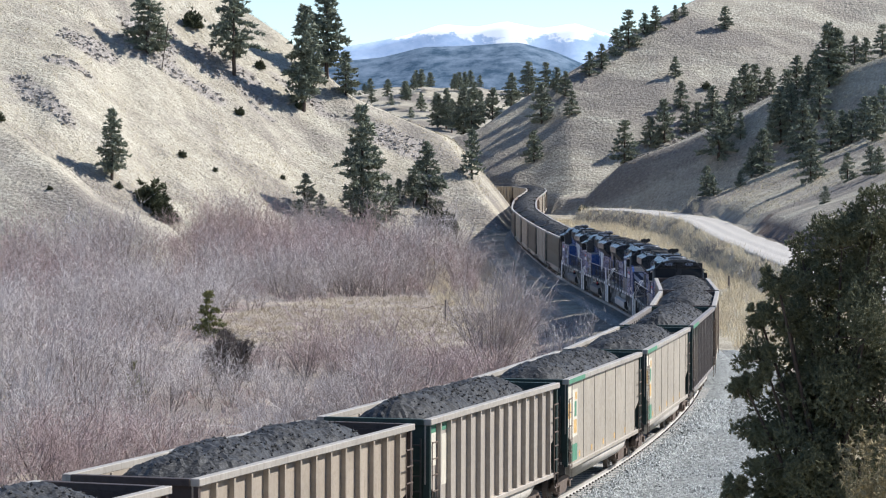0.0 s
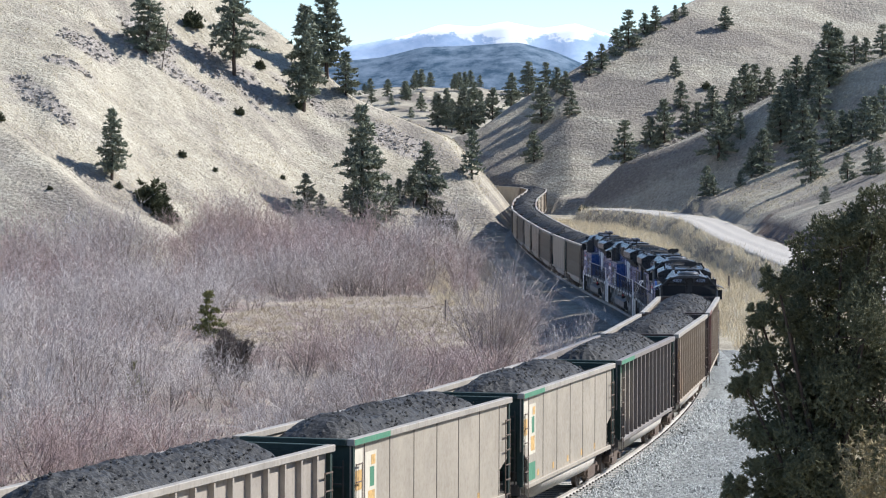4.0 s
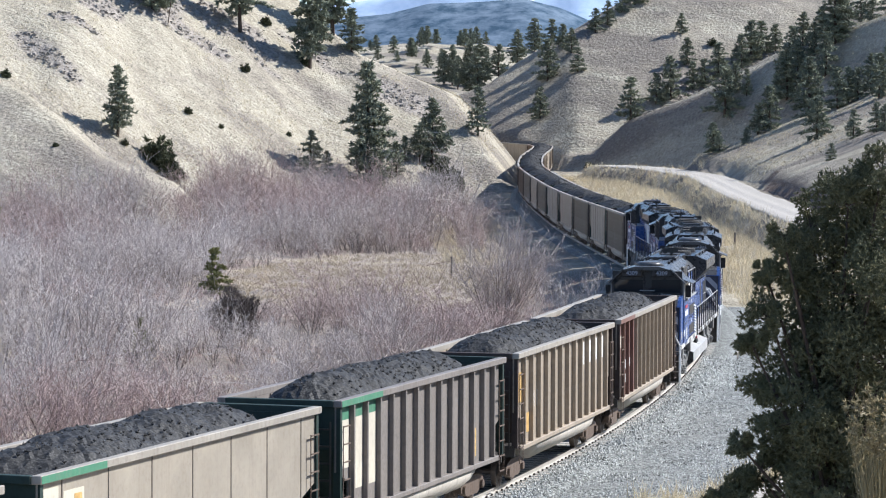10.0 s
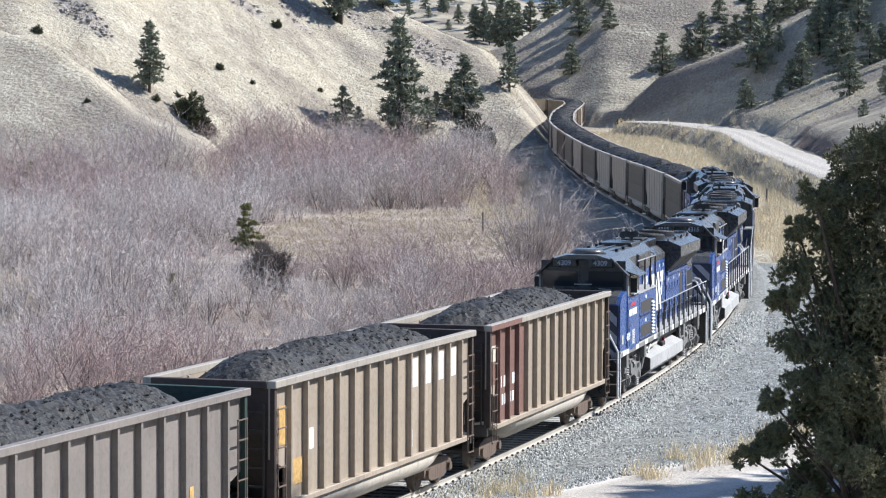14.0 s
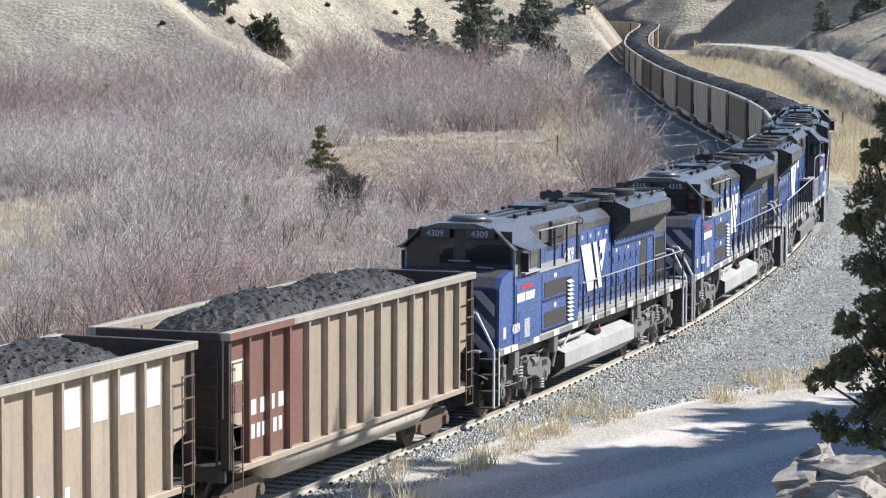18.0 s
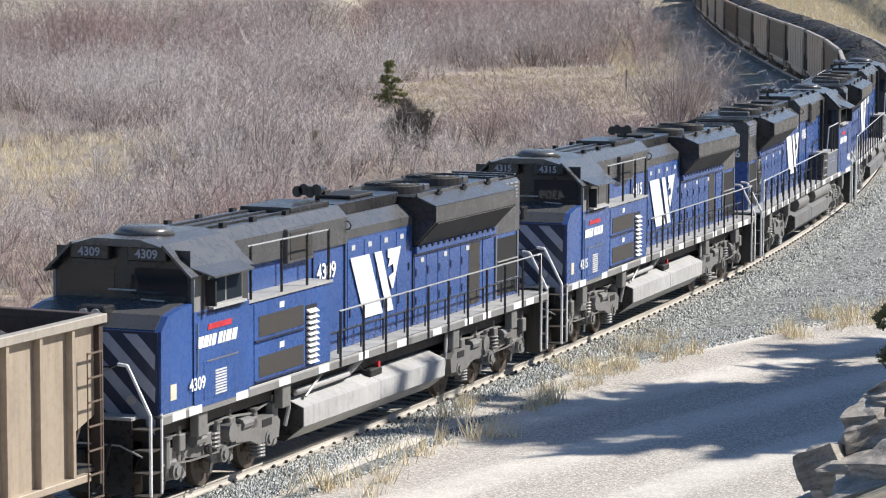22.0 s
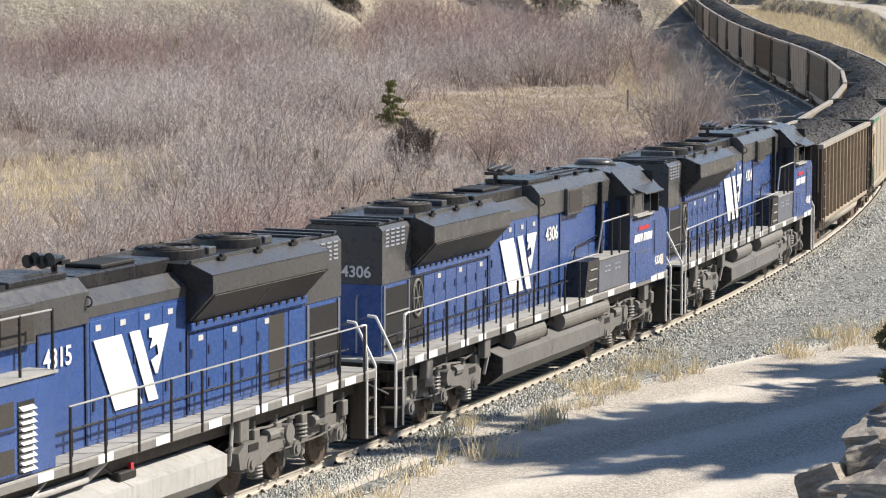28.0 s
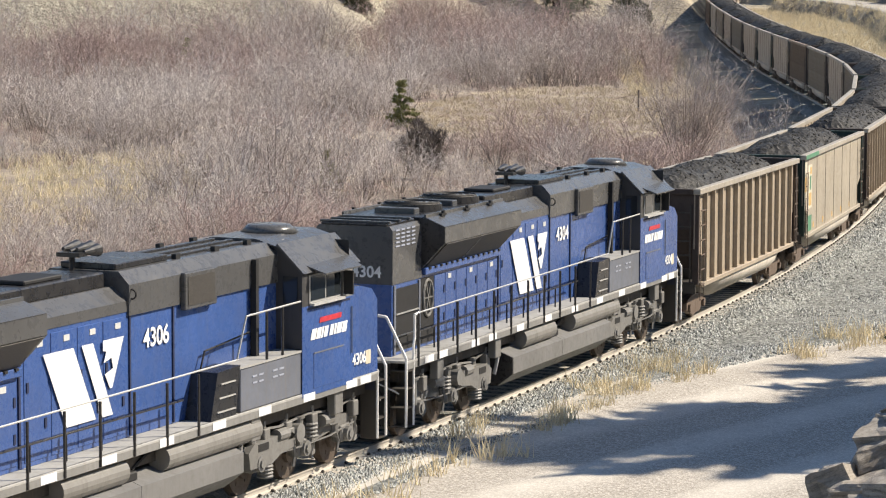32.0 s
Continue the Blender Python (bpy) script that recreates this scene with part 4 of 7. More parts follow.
def side_pose(x, y, z):
    """Upright on a side facing +y or -y, read from outside."""
    return pose(x, y, z, 90, 0, 180 if y > 0 else 0)


def loco_truck(parent, x, turn=0):
    def frame_side():
        g = Mesh()
        pr = [(-2.75, 0.80), (-2.55, 0.92), (-1.5, 0.98), (-0.9, 0.82), (0.9, 0.82), (1.5, 0.98), (2.55, 0.92), (2.75, 0.80), (2.7, 0.62), (1.4, 0.66), (0.7, 0.58), (-0.7, 0.58), (-1.4, 0.66), (-2.7, 0.62)]
        g.prism(pr, "y", -0.07, 0.07)
        for ax in (-2.07, 0.0, 2.07):
            g.box(ax - 0.24, ax + 0.24, -0.1, 0.14, 0.36, 0.72, 0.03)
            g.cyl((ax, 0.05, 0.533), (ax, 0.24, 0.533), 0.17, 12)
            g.cyl((ax, 0.24, 0.533), (ax, 0.28, 0.533), 0.10, 8)
            for s in (-0.38, 0.38):
                g.cyl((ax + s, 0.04, 0.50), (ax + s, 0.04, 0.80), 0.085, 8)
        for s in (-1.05, 1.05):
            g.cyl((s - 0.2, 0.16, 0.98), (s + 0.25, 0.16, 0.98), 0.13, 10)
            g.box(s - 0.5, s - 0.18, 0.05, 0.22, 0.82, 1.06, 0.02)
            g.pipe([(s - 0.5, 0.1, 0.75), (s - 0.72, 0.1, 0.40), (s - 0.66, 0.1, 0.2)], 0.035, 5)
            g.pipe([(s + 0.3, 0.1, 0.9), (s + 0.62, 0.1, 0.5), (s + 0.6, 0.1, 0.25)], 0.035, 5)
        g.pipe([(-2.5, 0.12, 0.72), (-1.2, 0.18, 0.62), (0.2, 0.18, 0.6), (1.4, 0.18, 0.62), (2.5, 0.12, 0.7)], 0.022, 4)
        g.pipe([(0.35, 0.1, 1.0), (0.6, 0.2, 0.8), (0.5, 0.2, 0.45)], 0.04, 5)
        for s in (-2.45, -0.45, 0.75, 1.75):
            g.box(s - 0.13, s + 0.13, 0.02, 0.2, 0.86, 1.2, 0.02)
            g.cyl((s, 0.1, 1.2), (s, 0.1, 1.36), 0.06, 7)
        for s in (-1.55, 0.15, 2.3):
            g.cyl((s, 0.1, 0.62), (s, 0.1, 1.18), 0.10, 9)
            g.cyl((s, 0.1, 1.18), (s, 0.1, 1.22), 0.14, 9)
        g.pipe([(-2.7, 0.06, 1.25), (-1.4, 0.12, 1.12), (-0.2, 0.12, 1.22), (1.1, 0.12, 1.14), (2.6, 0.06, 1.24)], 0.03, 5)
        for ax in (-2.07, 0.0, 2.07):
            g.pipe([(ax - 0.52, 0.08, 0.85), (ax - 0.60, 0.08, 0.42), (ax - 0.48, 0.08, 0.30)], 0.045, 5)
            g.box(ax - 0.66, ax - 0.52, -0.05, 0.1, 0.3, 0.62, 0.02)
        return g
    t = part("truck", share("truck_core", lambda: Mesh().box(-2.6, 2.6, -0.55, 0.55, 0.55, 0.95).box(-0.5, 0.5, -0.95, 0.95, 0.7, 1.1), M["steel_dark"]), None, parent, at=pose(x, 0, 0, 0, 0, turn))

    for s in (-1, 1):
        fr = part("side_frame", share("truck_frame", frame_side, M["truck_grey"]), None, t, "grey cast truck frame", at=pose(0, s * 1.08, 0.14, 0, 0, 0 if s > 0 else 180))
        block = share("frame_casting_%d" % s, lambda: Mesh().prism([(-2.55, 0.62), (-2.62, 0.96), (-2.35, 1.12), (-0.75, 1.15), (-0.45, 1.0), (-0.55, 0.8), (-1.2, 0.74), (-1.6, 0.6)], "y", min(s * 1.05, s * 1.30), max(s * 1.05, s * 1.30)), M["truck_grey"])
        cast = part("frame_casting", block, None, t, "pale grey frame casting")
        # thin black plate paints the shade of a recess in the casting
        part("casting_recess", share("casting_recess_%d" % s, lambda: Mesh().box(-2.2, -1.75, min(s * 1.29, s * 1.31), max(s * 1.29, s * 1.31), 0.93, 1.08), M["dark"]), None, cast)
        for x, z, r in ((-0.35, 1.05, 0.2), (1.1, 1.15, 0.15)):
            part("brake_cylinder", share("brake_cylinder_%g_%d" % (r, s), lambda: Mesh().cyl((0, s * 1.05, 0), (0, s * 1.34, 0), r, 14), M["truck_grey"]), None, t, at=pose(x, 0, z))
        coil = share("coil_%d" % s, lambda: Mesh().ring((0, s * 1.2, 0), 0.14, 0.14, 0.035, "z", 14, 5), M["truck_grey"])
        for k in range(4):
            part("spring_coil", coil, None, t, at=pose(0.35, 0, 0.88 + k * 0.085))
            part("spring_coil", coil, None, t, at=pose(-1.72, 0, 0.36 + k * 0.07))
    part("bolster", share("truck_bolster", lambda: Mesh().box(-0.6, 0.6, -1.0, 1.0, 0.95, 1.35), M["steel_dark"]), None, t)
    ws = [wheelset(t, dx, 0.533) for dx in (-2.07, 0.0, 2.07)]
    return t


def logo(parent, y, x0, sgn):
    """Broad white slanted strokes of the emblem."""
    for poly in ([(0, 1.41), (1.04, 1.41), (1.82, 0), (0.78, 0)], [(1.34, 1.41), (1.74, 1.41), (2.44, 0.0), (2.06, 0.0)], [(2.10, 1.41), (2.86, 1.41), (2.42, 0.50), (2.34, 0.50), (2.16, 0.78), (2.46, 0.86), (2.40, 1.06), (2.12, 1.0), (2.22, 1.2), (2.1, 1.22)]):
        pts = [(x0 + sgn * u, 2.16 + v) for u, v in poly]
        part("emblem_stroke", Mesh().prism(pts, "y", y, y + (0.008 if y > 0 else -0.008)), M["white"], parent, "white emblem stroke")


def locomotive(number, label, tank_paint="tank"):
    g = tagged(new("diesel_locomotive"), label, "locomotive", "helper locomotives in the train")
    # underframe, sill and walkway
    part("underframe", Mesh().box(-10.6, 10.5, -1.2, 1.2, 1.12, 1.55), M["steel_dark"], g)
    part("walkway", Mesh().box(-10.85, 10.45, -1.53, 1.53, 1.57, 1.63, 0.01), M["deck"], g, "pale grey walkway")
    strip = share("reflector", lambda: Mesh().box(-0.27, 0.27, -0.005, 0.005, 1.45, 1.61), M["white"])
    bracket = share("sill_bracket", lambda: Mesh().box(-0.2, 0.2, -0.1, 0.1, 0.95, 1.44, 0.02), M["truck_grey"])
    for s in (-1, 1):
        part("side_sill", Mesh().box(-10.8, 10.42, s * 1.49 - 0.035, s * 1.49 + 0.035, 1.43, 1.63, 0.008), M["sill"], g)
        for x in (9.75, 9.05, 7.0, 5.0, 3.05, 0.95, -1.2, -3.3, -5.3, -6.5, -8.6, -9.5):
            part("reflector", strip, None, g, at=pose(x, s * 1.53, 0))
        for x in (8.58, 4.75, -4.7, -8.6):
            part("sill_bracket", bracket, None, g, at=pose(x, s * 1.36, 0))
    # long hood: blue sides, rounded grey roof, taller black stretch behind the cab
    hood = part("long_hood", Mesh().box(-10.26, 6.8, -0.92, 0.92, 1.63, 4.02, 0.01), M["blue"], g, "blue long hood")
    part("hood_roof", Mesh().prism([(-0.935, 4.0), (-0.93, 4.2), (-0.62, 4.46), (0.62, 4.46), (0.93, 4.2), (0.935, 4.0)], "x", -3.3, 0.6), M["roofgrey"], g, "dusty grey bevelled roof")
    upper = part("upper_hood", Mesh().prism([(-0.97, 3.92), (-0.97, 4.5), (-0.74, 4.74), (0.74, 4.74), (0.97, 4.5), (0.97, 3.92)], "x", 0.55, 6.75), M["roofgrey"], g, "grey-black upper hood behind the cab")
    for y in (-0.42, 0.0, 0.42):
        part("roof_rib", share("roof_rib", lambda: Mesh().box(1.0, 6.5, -0.045, 0.045, 4.74, 4.79, 0.01), M["black"]), None, upper, at=pose(0, y, 0))
    for x in (3.0, 4.6, 6.0):
        for y in (-0.62, 0.62):
            part("roof_cleat", share("roof_cleat", lambda: Mesh().box(-0.09, 0.09, -0.05, 0.05, 4.74, 4.84), M["dark"]), None, upper, at=pose(x, y, 0))
    part("hatch_step", Mesh().box(0.7, 2.7, -0.6, 0.6, 4.74, 4.86, 0.02), M["black"], upper)
    part("exhaust_hatch", Mesh().box(-3.3, 0.35, -0.56, 0.56, 4.45, 4.74, 0.03), M["black"], g, "low black exhaust hatch")
    part("exhaust_lip", Mesh().box(-2.2, -0.9, -0.4, 0.4, 4.74, 4.82, 0.02), M["dark"], g)
    horn = part("air_horn", Mesh().cyl((0.55, 0.25, 4.7), (0.55, 0.25, 5.02), 0.06, 8).box(0.4, 0.7, 0.0, 0.5, 4.98, 5.06), M["black"], g)
    for k in range(4):
        part("horn_bell", share("horn_bell", lambda: Mesh().cyl((0, 0, 0), (0.5, 0, 0), 0.035, 10, 0.13), M["black"]), None, horn, at=pose(0.6, 0.02 + k * 0.15, 5.06 + 0.05 * (k % 2)))
    for y in (0.99, -0.99):
        part("roof_ring", Mesh().ring((0.62, y, 4.32), 0.09, 0.09, 0.018, "x", 14, 5), M["dark"], g)
    # radiator section: flared shoulders over sloping intakes, fans on top
    flare = [(-0.95, 3.47), (-1.50, 4.05), (-1.50, 4.42), (-1.05, 4.61), (1.05, 4.61), (1.50, 4.42), (1.50, 4.05), (0.95, 3.47)]
    rad = part("radiator_cabin", Mesh().prism(flare, "x", -8.52, -3.25), M["black"], g, "black flared radiator section")
    for s in (-1, 1):
        part("shoulder_panel", Mesh().prism([(s * 1.503, 4.055), (s * 1.503, 4.42), (s * 1.515, 4.42), (s * 1.515, 4.055)], "x", -8.5, -3.27), M["roofgrey"], rad)
        part("shoulder_top", Mesh().prism([(s * 1.505, 4.425), (s * 1.05, 4.616), (s * 1.05, 4.628), (s * 1.51, 4.436)], "x", -8.5, -3.27), M["roofgrey"], rad)
        part("intake_screen", Mesh().prism([(s * 0.96, 3.475), (s * 1.49, 4.035), (s * 1.505, 4.02), (s * 0.975, 3.46)], "x", -8.35, -3.4), M["screen"], rad)
        part("screen_seam", Mesh().prism([(s * 0.975, 3.462), (s * 1.505, 4.022), (s * 1.512, 4.015), (s * 0.98, 3.455)], "x", -6.0, -5.96), M["roofgrey"], rad)
        for k in range(3):
            part("lifting_eye", share("eye", lambda: Mesh().box(-0.14, 0.14, -0.03, 0.03, 0, 0.06).box(-0.05, 0.05, -0.03, 0.03, 0.05, 0.12), M["dark"]), None, rad, at=pose(-4.4 - k * 1.6, s * 1.12, 4.61))
        part("roof_kerb", Mesh().box(-8.5, -3.27, s * 1.02 - 0.025, s * 1.02 + 0.025, 4.61, 4.7), M["roofgrey"], rad)
        ledge = part("intake_ledge", Mesh().box(-8.45, -3.3, s * 0.98 - 0.05, s * 0.98 + 0.05, 3.3, 3.46, 0.015), M["blue"], g, "blue ledge with bolts under the intake")
        for k in range(14):
            part("bolt", share("ledge_bolt", lambda: Mesh().box(-0.05, 0.05, -0.025, 0.025, -0.02, 0.03), M["dark"]), None, ledge, at=pose(-8.2 + k * 0.36, s * 1.035, 3.44))
    for fx in (-4.25, -6.75):
        fan = part("cooling_fan", share("fan_ring", lambda: Mesh().cyl((0, 0, 0), (0, 0, 0.20), 0.74, 28, 0.72), M["black"]), None, g, at=pose(fx, 0, 4.6))
        part("fan_grille", share("fan_grille", lambda: Mesh().cyl((0, 0, 0.20), (0, 0, 0.212), 0.68, 24), M["screen"], True), None, fan)
        part("fan_hub", share("fan_hub", lambda: Mesh().cyl((0, 0, 0.212), (0, 0, 0.23), 0.42, 18), M["roofgrey"], True), None, fan)
        for k in range(4):
            part("guard_ring", share("guard_ring_%d" % k, lambda k=k: Mesh().ring((0, 0, 0.235), 0.16 * (k + 1), 0.16 * (k + 1), 0.014, "z", 20, 4), M["dark"]), None, fan)
        part("fan_motor_box", share("fan_motor_box", lambda: Mesh().box(-1.10, -0.76, -0.5, 0.5, 0, 0.17, 0.02), M["roofgrey"]), None, fan)
    # rear of the hood: blue below, black above, louvres and open vents
    part("rear_cap", Mesh().prism([(-0.94, 3.25), (-0.94, 4.46), (-0.86, 4.56), (0.86, 4.56), (0.94, 4.46), (0.94, 3.25)], "x", -10.29, -8.5), M["roofgrey"], hood, "grey-black upper end of the hood")
    rear = part("hood_end", Mesh().box(-10.29, -10.262, -0.92, 0.92, 1.63, 3.245), M["blue"], g)
    # sheet on the end wall, black for the shade of a recess
    part("end_recess", Mesh().box(-10.31, -10.292, 0.42, 0.9, 1.75, 4.4), M["dark"], rear, "flat dark sheet for the shaded recess beside the end door")
    part("end_lamp", Mesh().cyl((-10.36, 0.62, 3.95), (-10.3, 0.62, 3.95), 0.11, 12), M["silver"], rear)
    part("end_lamp", Mesh().cyl((-10.36, 0.62, 3.62), (-10.3, 0.62, 3.62), 0.10, 12), M["red"], rear)
    part("door_grab", Mesh().pipe([(-10.36, -0.35, 1.7), (-10.36, -0.35, 2.9), (-10.3, -0.35, 3.0)], 0.022, 6), M["silver"], rear)
    part("top_hatch", Mesh().box(-10.3, -8.6, -0.8, 0.8, 4.56, 4.62, 0.02), M["black"], g)
    for k in range(3):
        part("hatch_rib", share("hatch_rib", lambda: Mesh().box(-0.05, 0.05, -0.85, 0.85, 4.62, 4.67, 0.01), M["roofgrey"]), None, g, at=pose(-10.2 + k * 0.62, 0, 0))
    part("roof_deck", Mesh().box(-8.55, -3.2, -0.95, 0.95, 4.6, 4.635, 0.01), M["black"], g)
    slot = share("cap_slot", lambda: Mesh().box(-0.11, 0.11, -0.006, 0.006, -0.018, 0.018), M["stripe"])
    latch = share("latch", lambda: Mesh().box(-0.035, 0.035, -0.02, 0.02, -0.09, 0.09), M["seam_blue"])
    hinge = share("hinge", lambda: Mesh().box(-0.10, 0.10, -0.014, 0.014, -0.055, 0.055), M["hinge"])
    door = share("hood_door", lambda: Mesh().box(-0.345, 0.345, -0.014, 0.014, 1.72, 3.22, 0.008), M["blue"])
    tall = share("engine_door", lambda: Mesh().box(-0.40, 0.40, -0.012, 0.012, 1.72, 3.92, 0.008), M["blue"])
    for s in (-1, 1):
        for r in range(5):
            for k in range(4):
                part("louvre_slot", slot, None, g, at=pose(-10.0 + k * 0.32, s * 0.946, 4.1 + r * 0.09))
        # flat black sheet paints the shade inside the vent
        vent = part("vent_opening", Mesh().box(-10.1, -8.7, s * 0.926 - 0.012, s * 0.926 + 0.012, 1.72, 3.14), M["dark"], g, "black sheet for the shade in a vent opening, crossed by rails")
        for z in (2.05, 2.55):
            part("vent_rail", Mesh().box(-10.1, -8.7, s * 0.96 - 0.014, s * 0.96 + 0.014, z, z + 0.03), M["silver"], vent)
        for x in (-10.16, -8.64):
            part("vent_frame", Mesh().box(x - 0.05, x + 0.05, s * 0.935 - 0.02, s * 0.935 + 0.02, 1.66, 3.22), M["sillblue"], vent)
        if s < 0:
            # flat black sheet for the shaded depth behind the blower
            blower = part("blower_opening", Mesh().box(-8.55, -7.75, -0.95, -0.925, 1.72, 3.22), M["dark"], g, "dark sheet for the shade in the blower opening")
            part("blower_wheel", Mesh().ring((-8.15, -0.965, 2.75), 0.3, 0.42, 0.035, "y"), M["truck_grey"], blower)
            for k in range(6):
                part("blower_spoke", Mesh().pipe([(-8.15, -0.965, 2.75), (-8.15 + 0.28 * math.cos(k * 1.047), -0.965, 2.75 + 0.4 * math.sin(k * 1.047))], 0.02, 4), M["truck_grey"], blower)
        else:
            part("tall_door", Mesh().box(-7.52, -6.8, 0.92, 0.945, 1.72, 3.2), M["screen"], g, "dark tall screen door")
            part("hood_door", door, None, g, at=pose(-8.1, 0.925, 0))
        for k in range(6 if s < 0 else 5):
            d = part("hood_door", door, None, g, at=pose(-3.72 - k * 0.72, s * 0.925, 0))
            part("latch", latch, None, d, at=pose(0.27, s * 0.01, 2.2))
            part("latch", latch, None, d, at=pose(0.27, s * 0.01, 2.85))
            if k % 2 == 0:
                part("hinge", hinge, None, d, at=pose(-0.1, s * 0.012, 3.12))
        for k in range(4):
            d = part("engine_door", tall, None, g, at=pose(0.05 - k * 0.92, s * 0.922, 0))
            part("latch", latch, None, d, at=pose(0.3, s * 0.012, 2.35))
            part("latch", latch, None, d, at=pose(-0.3, s * 0.012, 3.05))
            part("hinge", hinge, None, d, at=pose(0.12, s * 0.01, 3.78))
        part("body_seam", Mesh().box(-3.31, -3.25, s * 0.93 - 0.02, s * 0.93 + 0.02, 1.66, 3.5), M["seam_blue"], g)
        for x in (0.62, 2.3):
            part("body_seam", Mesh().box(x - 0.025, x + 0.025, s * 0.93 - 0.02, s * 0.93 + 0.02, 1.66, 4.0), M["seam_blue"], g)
        scr = part("filter_frame", Mesh().box(2.55, 3.85, s * 1.01 - 0.06, s * 1.01 + 0.06, 3.8, 4.52, 0.02), M["roofgrey"], upper, "grey filter frame")
        part("filter_screen", Mesh().box(2.65, 3.75, s * 1.075 - 0.008, s * 1.075 + 0.008, 3.88, 4.44), M["screen"], scr)
    # cab
    cab = part("cab", Mesh().prism([(-1.52, 1.63), (-1.52, 4.08), (-0.95, 4.66), (0.95, 4.66), (1.52, 4.08), (1.52, 1.63)], "x", 6.7, 9.08), M["cabdark"], g, "dark cab with a broad bevelled roof")
    part("roof_top", Mesh().prism([(-0.98, 4.665), (-0.5, 4.80), (0.5, 4.80), (0.98, 4.665)], "x", 6.6, 9.35), M["roofgrey"], cab)
    for s in (-1, 1):
        part("roof_slope", Mesh().prism([(s * 0.96, 4.68), (s * 1.56, 4.10), (s * 1.60, 4.12), (s * 0.99, 4.72)], "x", 6.62, 9.35), M["roofgrey"], cab, "grey sloping roof panel")
        o = [(7.0, s * 1.44, 4.26), (9.1, s * 1.40, 4.30), (8.85, s * 1.86, 4.10), (7.1, s * 1.86, 4.10)]
        part("window_awning", Mesh().add(o + [(x, y, z - 0.03) for x, y, z in o], [(0, 1, 2, 3), (7, 6, 5, 4), (0, 4, 5, 1), (1, 5, 6, 2), (2, 6, 7, 3), (3, 7, 4, 0)]), M["roofgrey"], cab, "grey awning over the side window")
        part("cab_side", Mesh().box(6.68, 9.1, s * 1.525 - 0.008, s * 1.525 + 0.008, 1.55, 3.42), M["blue"], cab, "blue cab side")
        part("belt_line", Mesh().box(6.9, 8.95, s * 1.535 - 0.006, s * 1.535 + 0.006, 3.34, 3.39), M["seam_blue"], cab)
        sash = part("side_window", Mesh().box(7.0, 8.5, s * 1.53 - 0.012, s * 1.53 + 0.012, 3.46, 4.06, 0.01), M["silver"], cab, "silver sliding window sash")
        for k in range(2):
            part("pane", share("side_pane", lambda: Mesh().box(-0.33, 0.33, -0.01, 0.01, 3.52, 4.02), M["glass"]), None, sash, at=pose(7.38 + k * 0.74, s * 1.545, 0))
        part("arm_rest", Mesh().box(7.0, 8.5, s * 1.60 - 0.05, s * 1.60 + 0.05, 3.42, 3.47), M["tank"], cab)
        part("wind_deflector", Mesh().box(8.6, 8.66, s * 1.66 - 0.11, s * 1.66 + 0.11, 3.5, 4.0), M["dark"], cab)
        part("corner_post", Mesh().box(8.78, 9.09, s * 1.50 - 0.03, s * 1.50 + 0.03, 3.42, 4.1), M["sill"], cab)
        part("windscreen", Mesh().box(9.08, 9.1, s * 0.78 - 0.6, s * 0.78 + 0.6, 3.72, 4.24), M["glass"], cab, "dark windscreen pane")
        part("number_board", Mesh().box(9.1, 9.3, s * 0.62 - 0.42, s * 0.62 + 0.42, 4.38, 4.66, 0.02), M["black"], cab)
        lettering(number, 0.24, "stripe", cab, pose(9.303, s * 0.62, 4.52, 90, 0, 90))
        part("grab_rail", Mesh().pipe([(9.0, s * 1.56, 2.2), (9.0, s * 1.56, 3.2)], 0.014, 5), M["sillblue"], cab)
    part("cab_front", Mesh().box(9.08, 9.085, -1.45, 1.45, 3.6, 4.6), M["black"], cab)
    part("roof_visor", Mesh().box(9.08, 9.36, -0.98, 0.98, 4.655, 4.67), M["roofgrey"], cab)
    part("roof_dome", Mesh().cyl((8.2, 0, 4.79), (8.2, 0, 4.95), 0.62, 20, 0.45), M["roofgrey"], cab, "round air-conditioner dome", smooth=True)
    part("sunshade_bar", Mesh().box(9.1, 9.14, -0.3, 0.3, 3.78, 3.81), M["tank"], cab)
    # nose
    nose = part("nose", Mesh().prism([(9.06, 1.55), (9.06, 3.6), (9.6, 3.56), (10.12, 3.46), (10.4, 3.2), (10.42, 1.55)], "y", -1.5, 1.5), M["blue"], g, "wide blue nose with a sloping top")
    part("nose_top", Mesh().prism([(9.1, 3.605), (9.6, 3.565), (10.12, 3.466), (10.38, 3.225), (10.39, 3.23), (10.13, 3.478), (9.61, 3.58), (9.1, 3.62)], "y", -1.36, 1.36), M["roofgrey"], nose, "dusty grey nose top")
    # front is darker than the blue sides, its stripes greyer than the lettering
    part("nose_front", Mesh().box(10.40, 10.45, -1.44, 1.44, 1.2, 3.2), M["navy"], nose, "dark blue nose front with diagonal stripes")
    for k in range(8):
        # each band runs down towards the left side, cut off at the nose's edges
        y0 = -1.1 + k * 0.62
        ends = []
        for a in (y0, y0 + 0.30):
            run = [(a - 1.9 * q, 1.25 + 1.9 * q) for q in np.linspace(0, 1, 41)]
            ends.append([p for p in run if -1.42 <= p[0] <= 1.42])
        if len(ends[0]) > 2 and len(ends[1]) > 2:
            poly = [ends[0][0], ends[1][0], ends[1][-1], ends[0][-1]]
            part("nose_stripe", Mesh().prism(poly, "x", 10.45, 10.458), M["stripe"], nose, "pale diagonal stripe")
    part("headlight_box", Mesh().box(9.95, 10.4, -0.3, 0.3, 3.3, 3.62, 0.03), M["black"], nose)
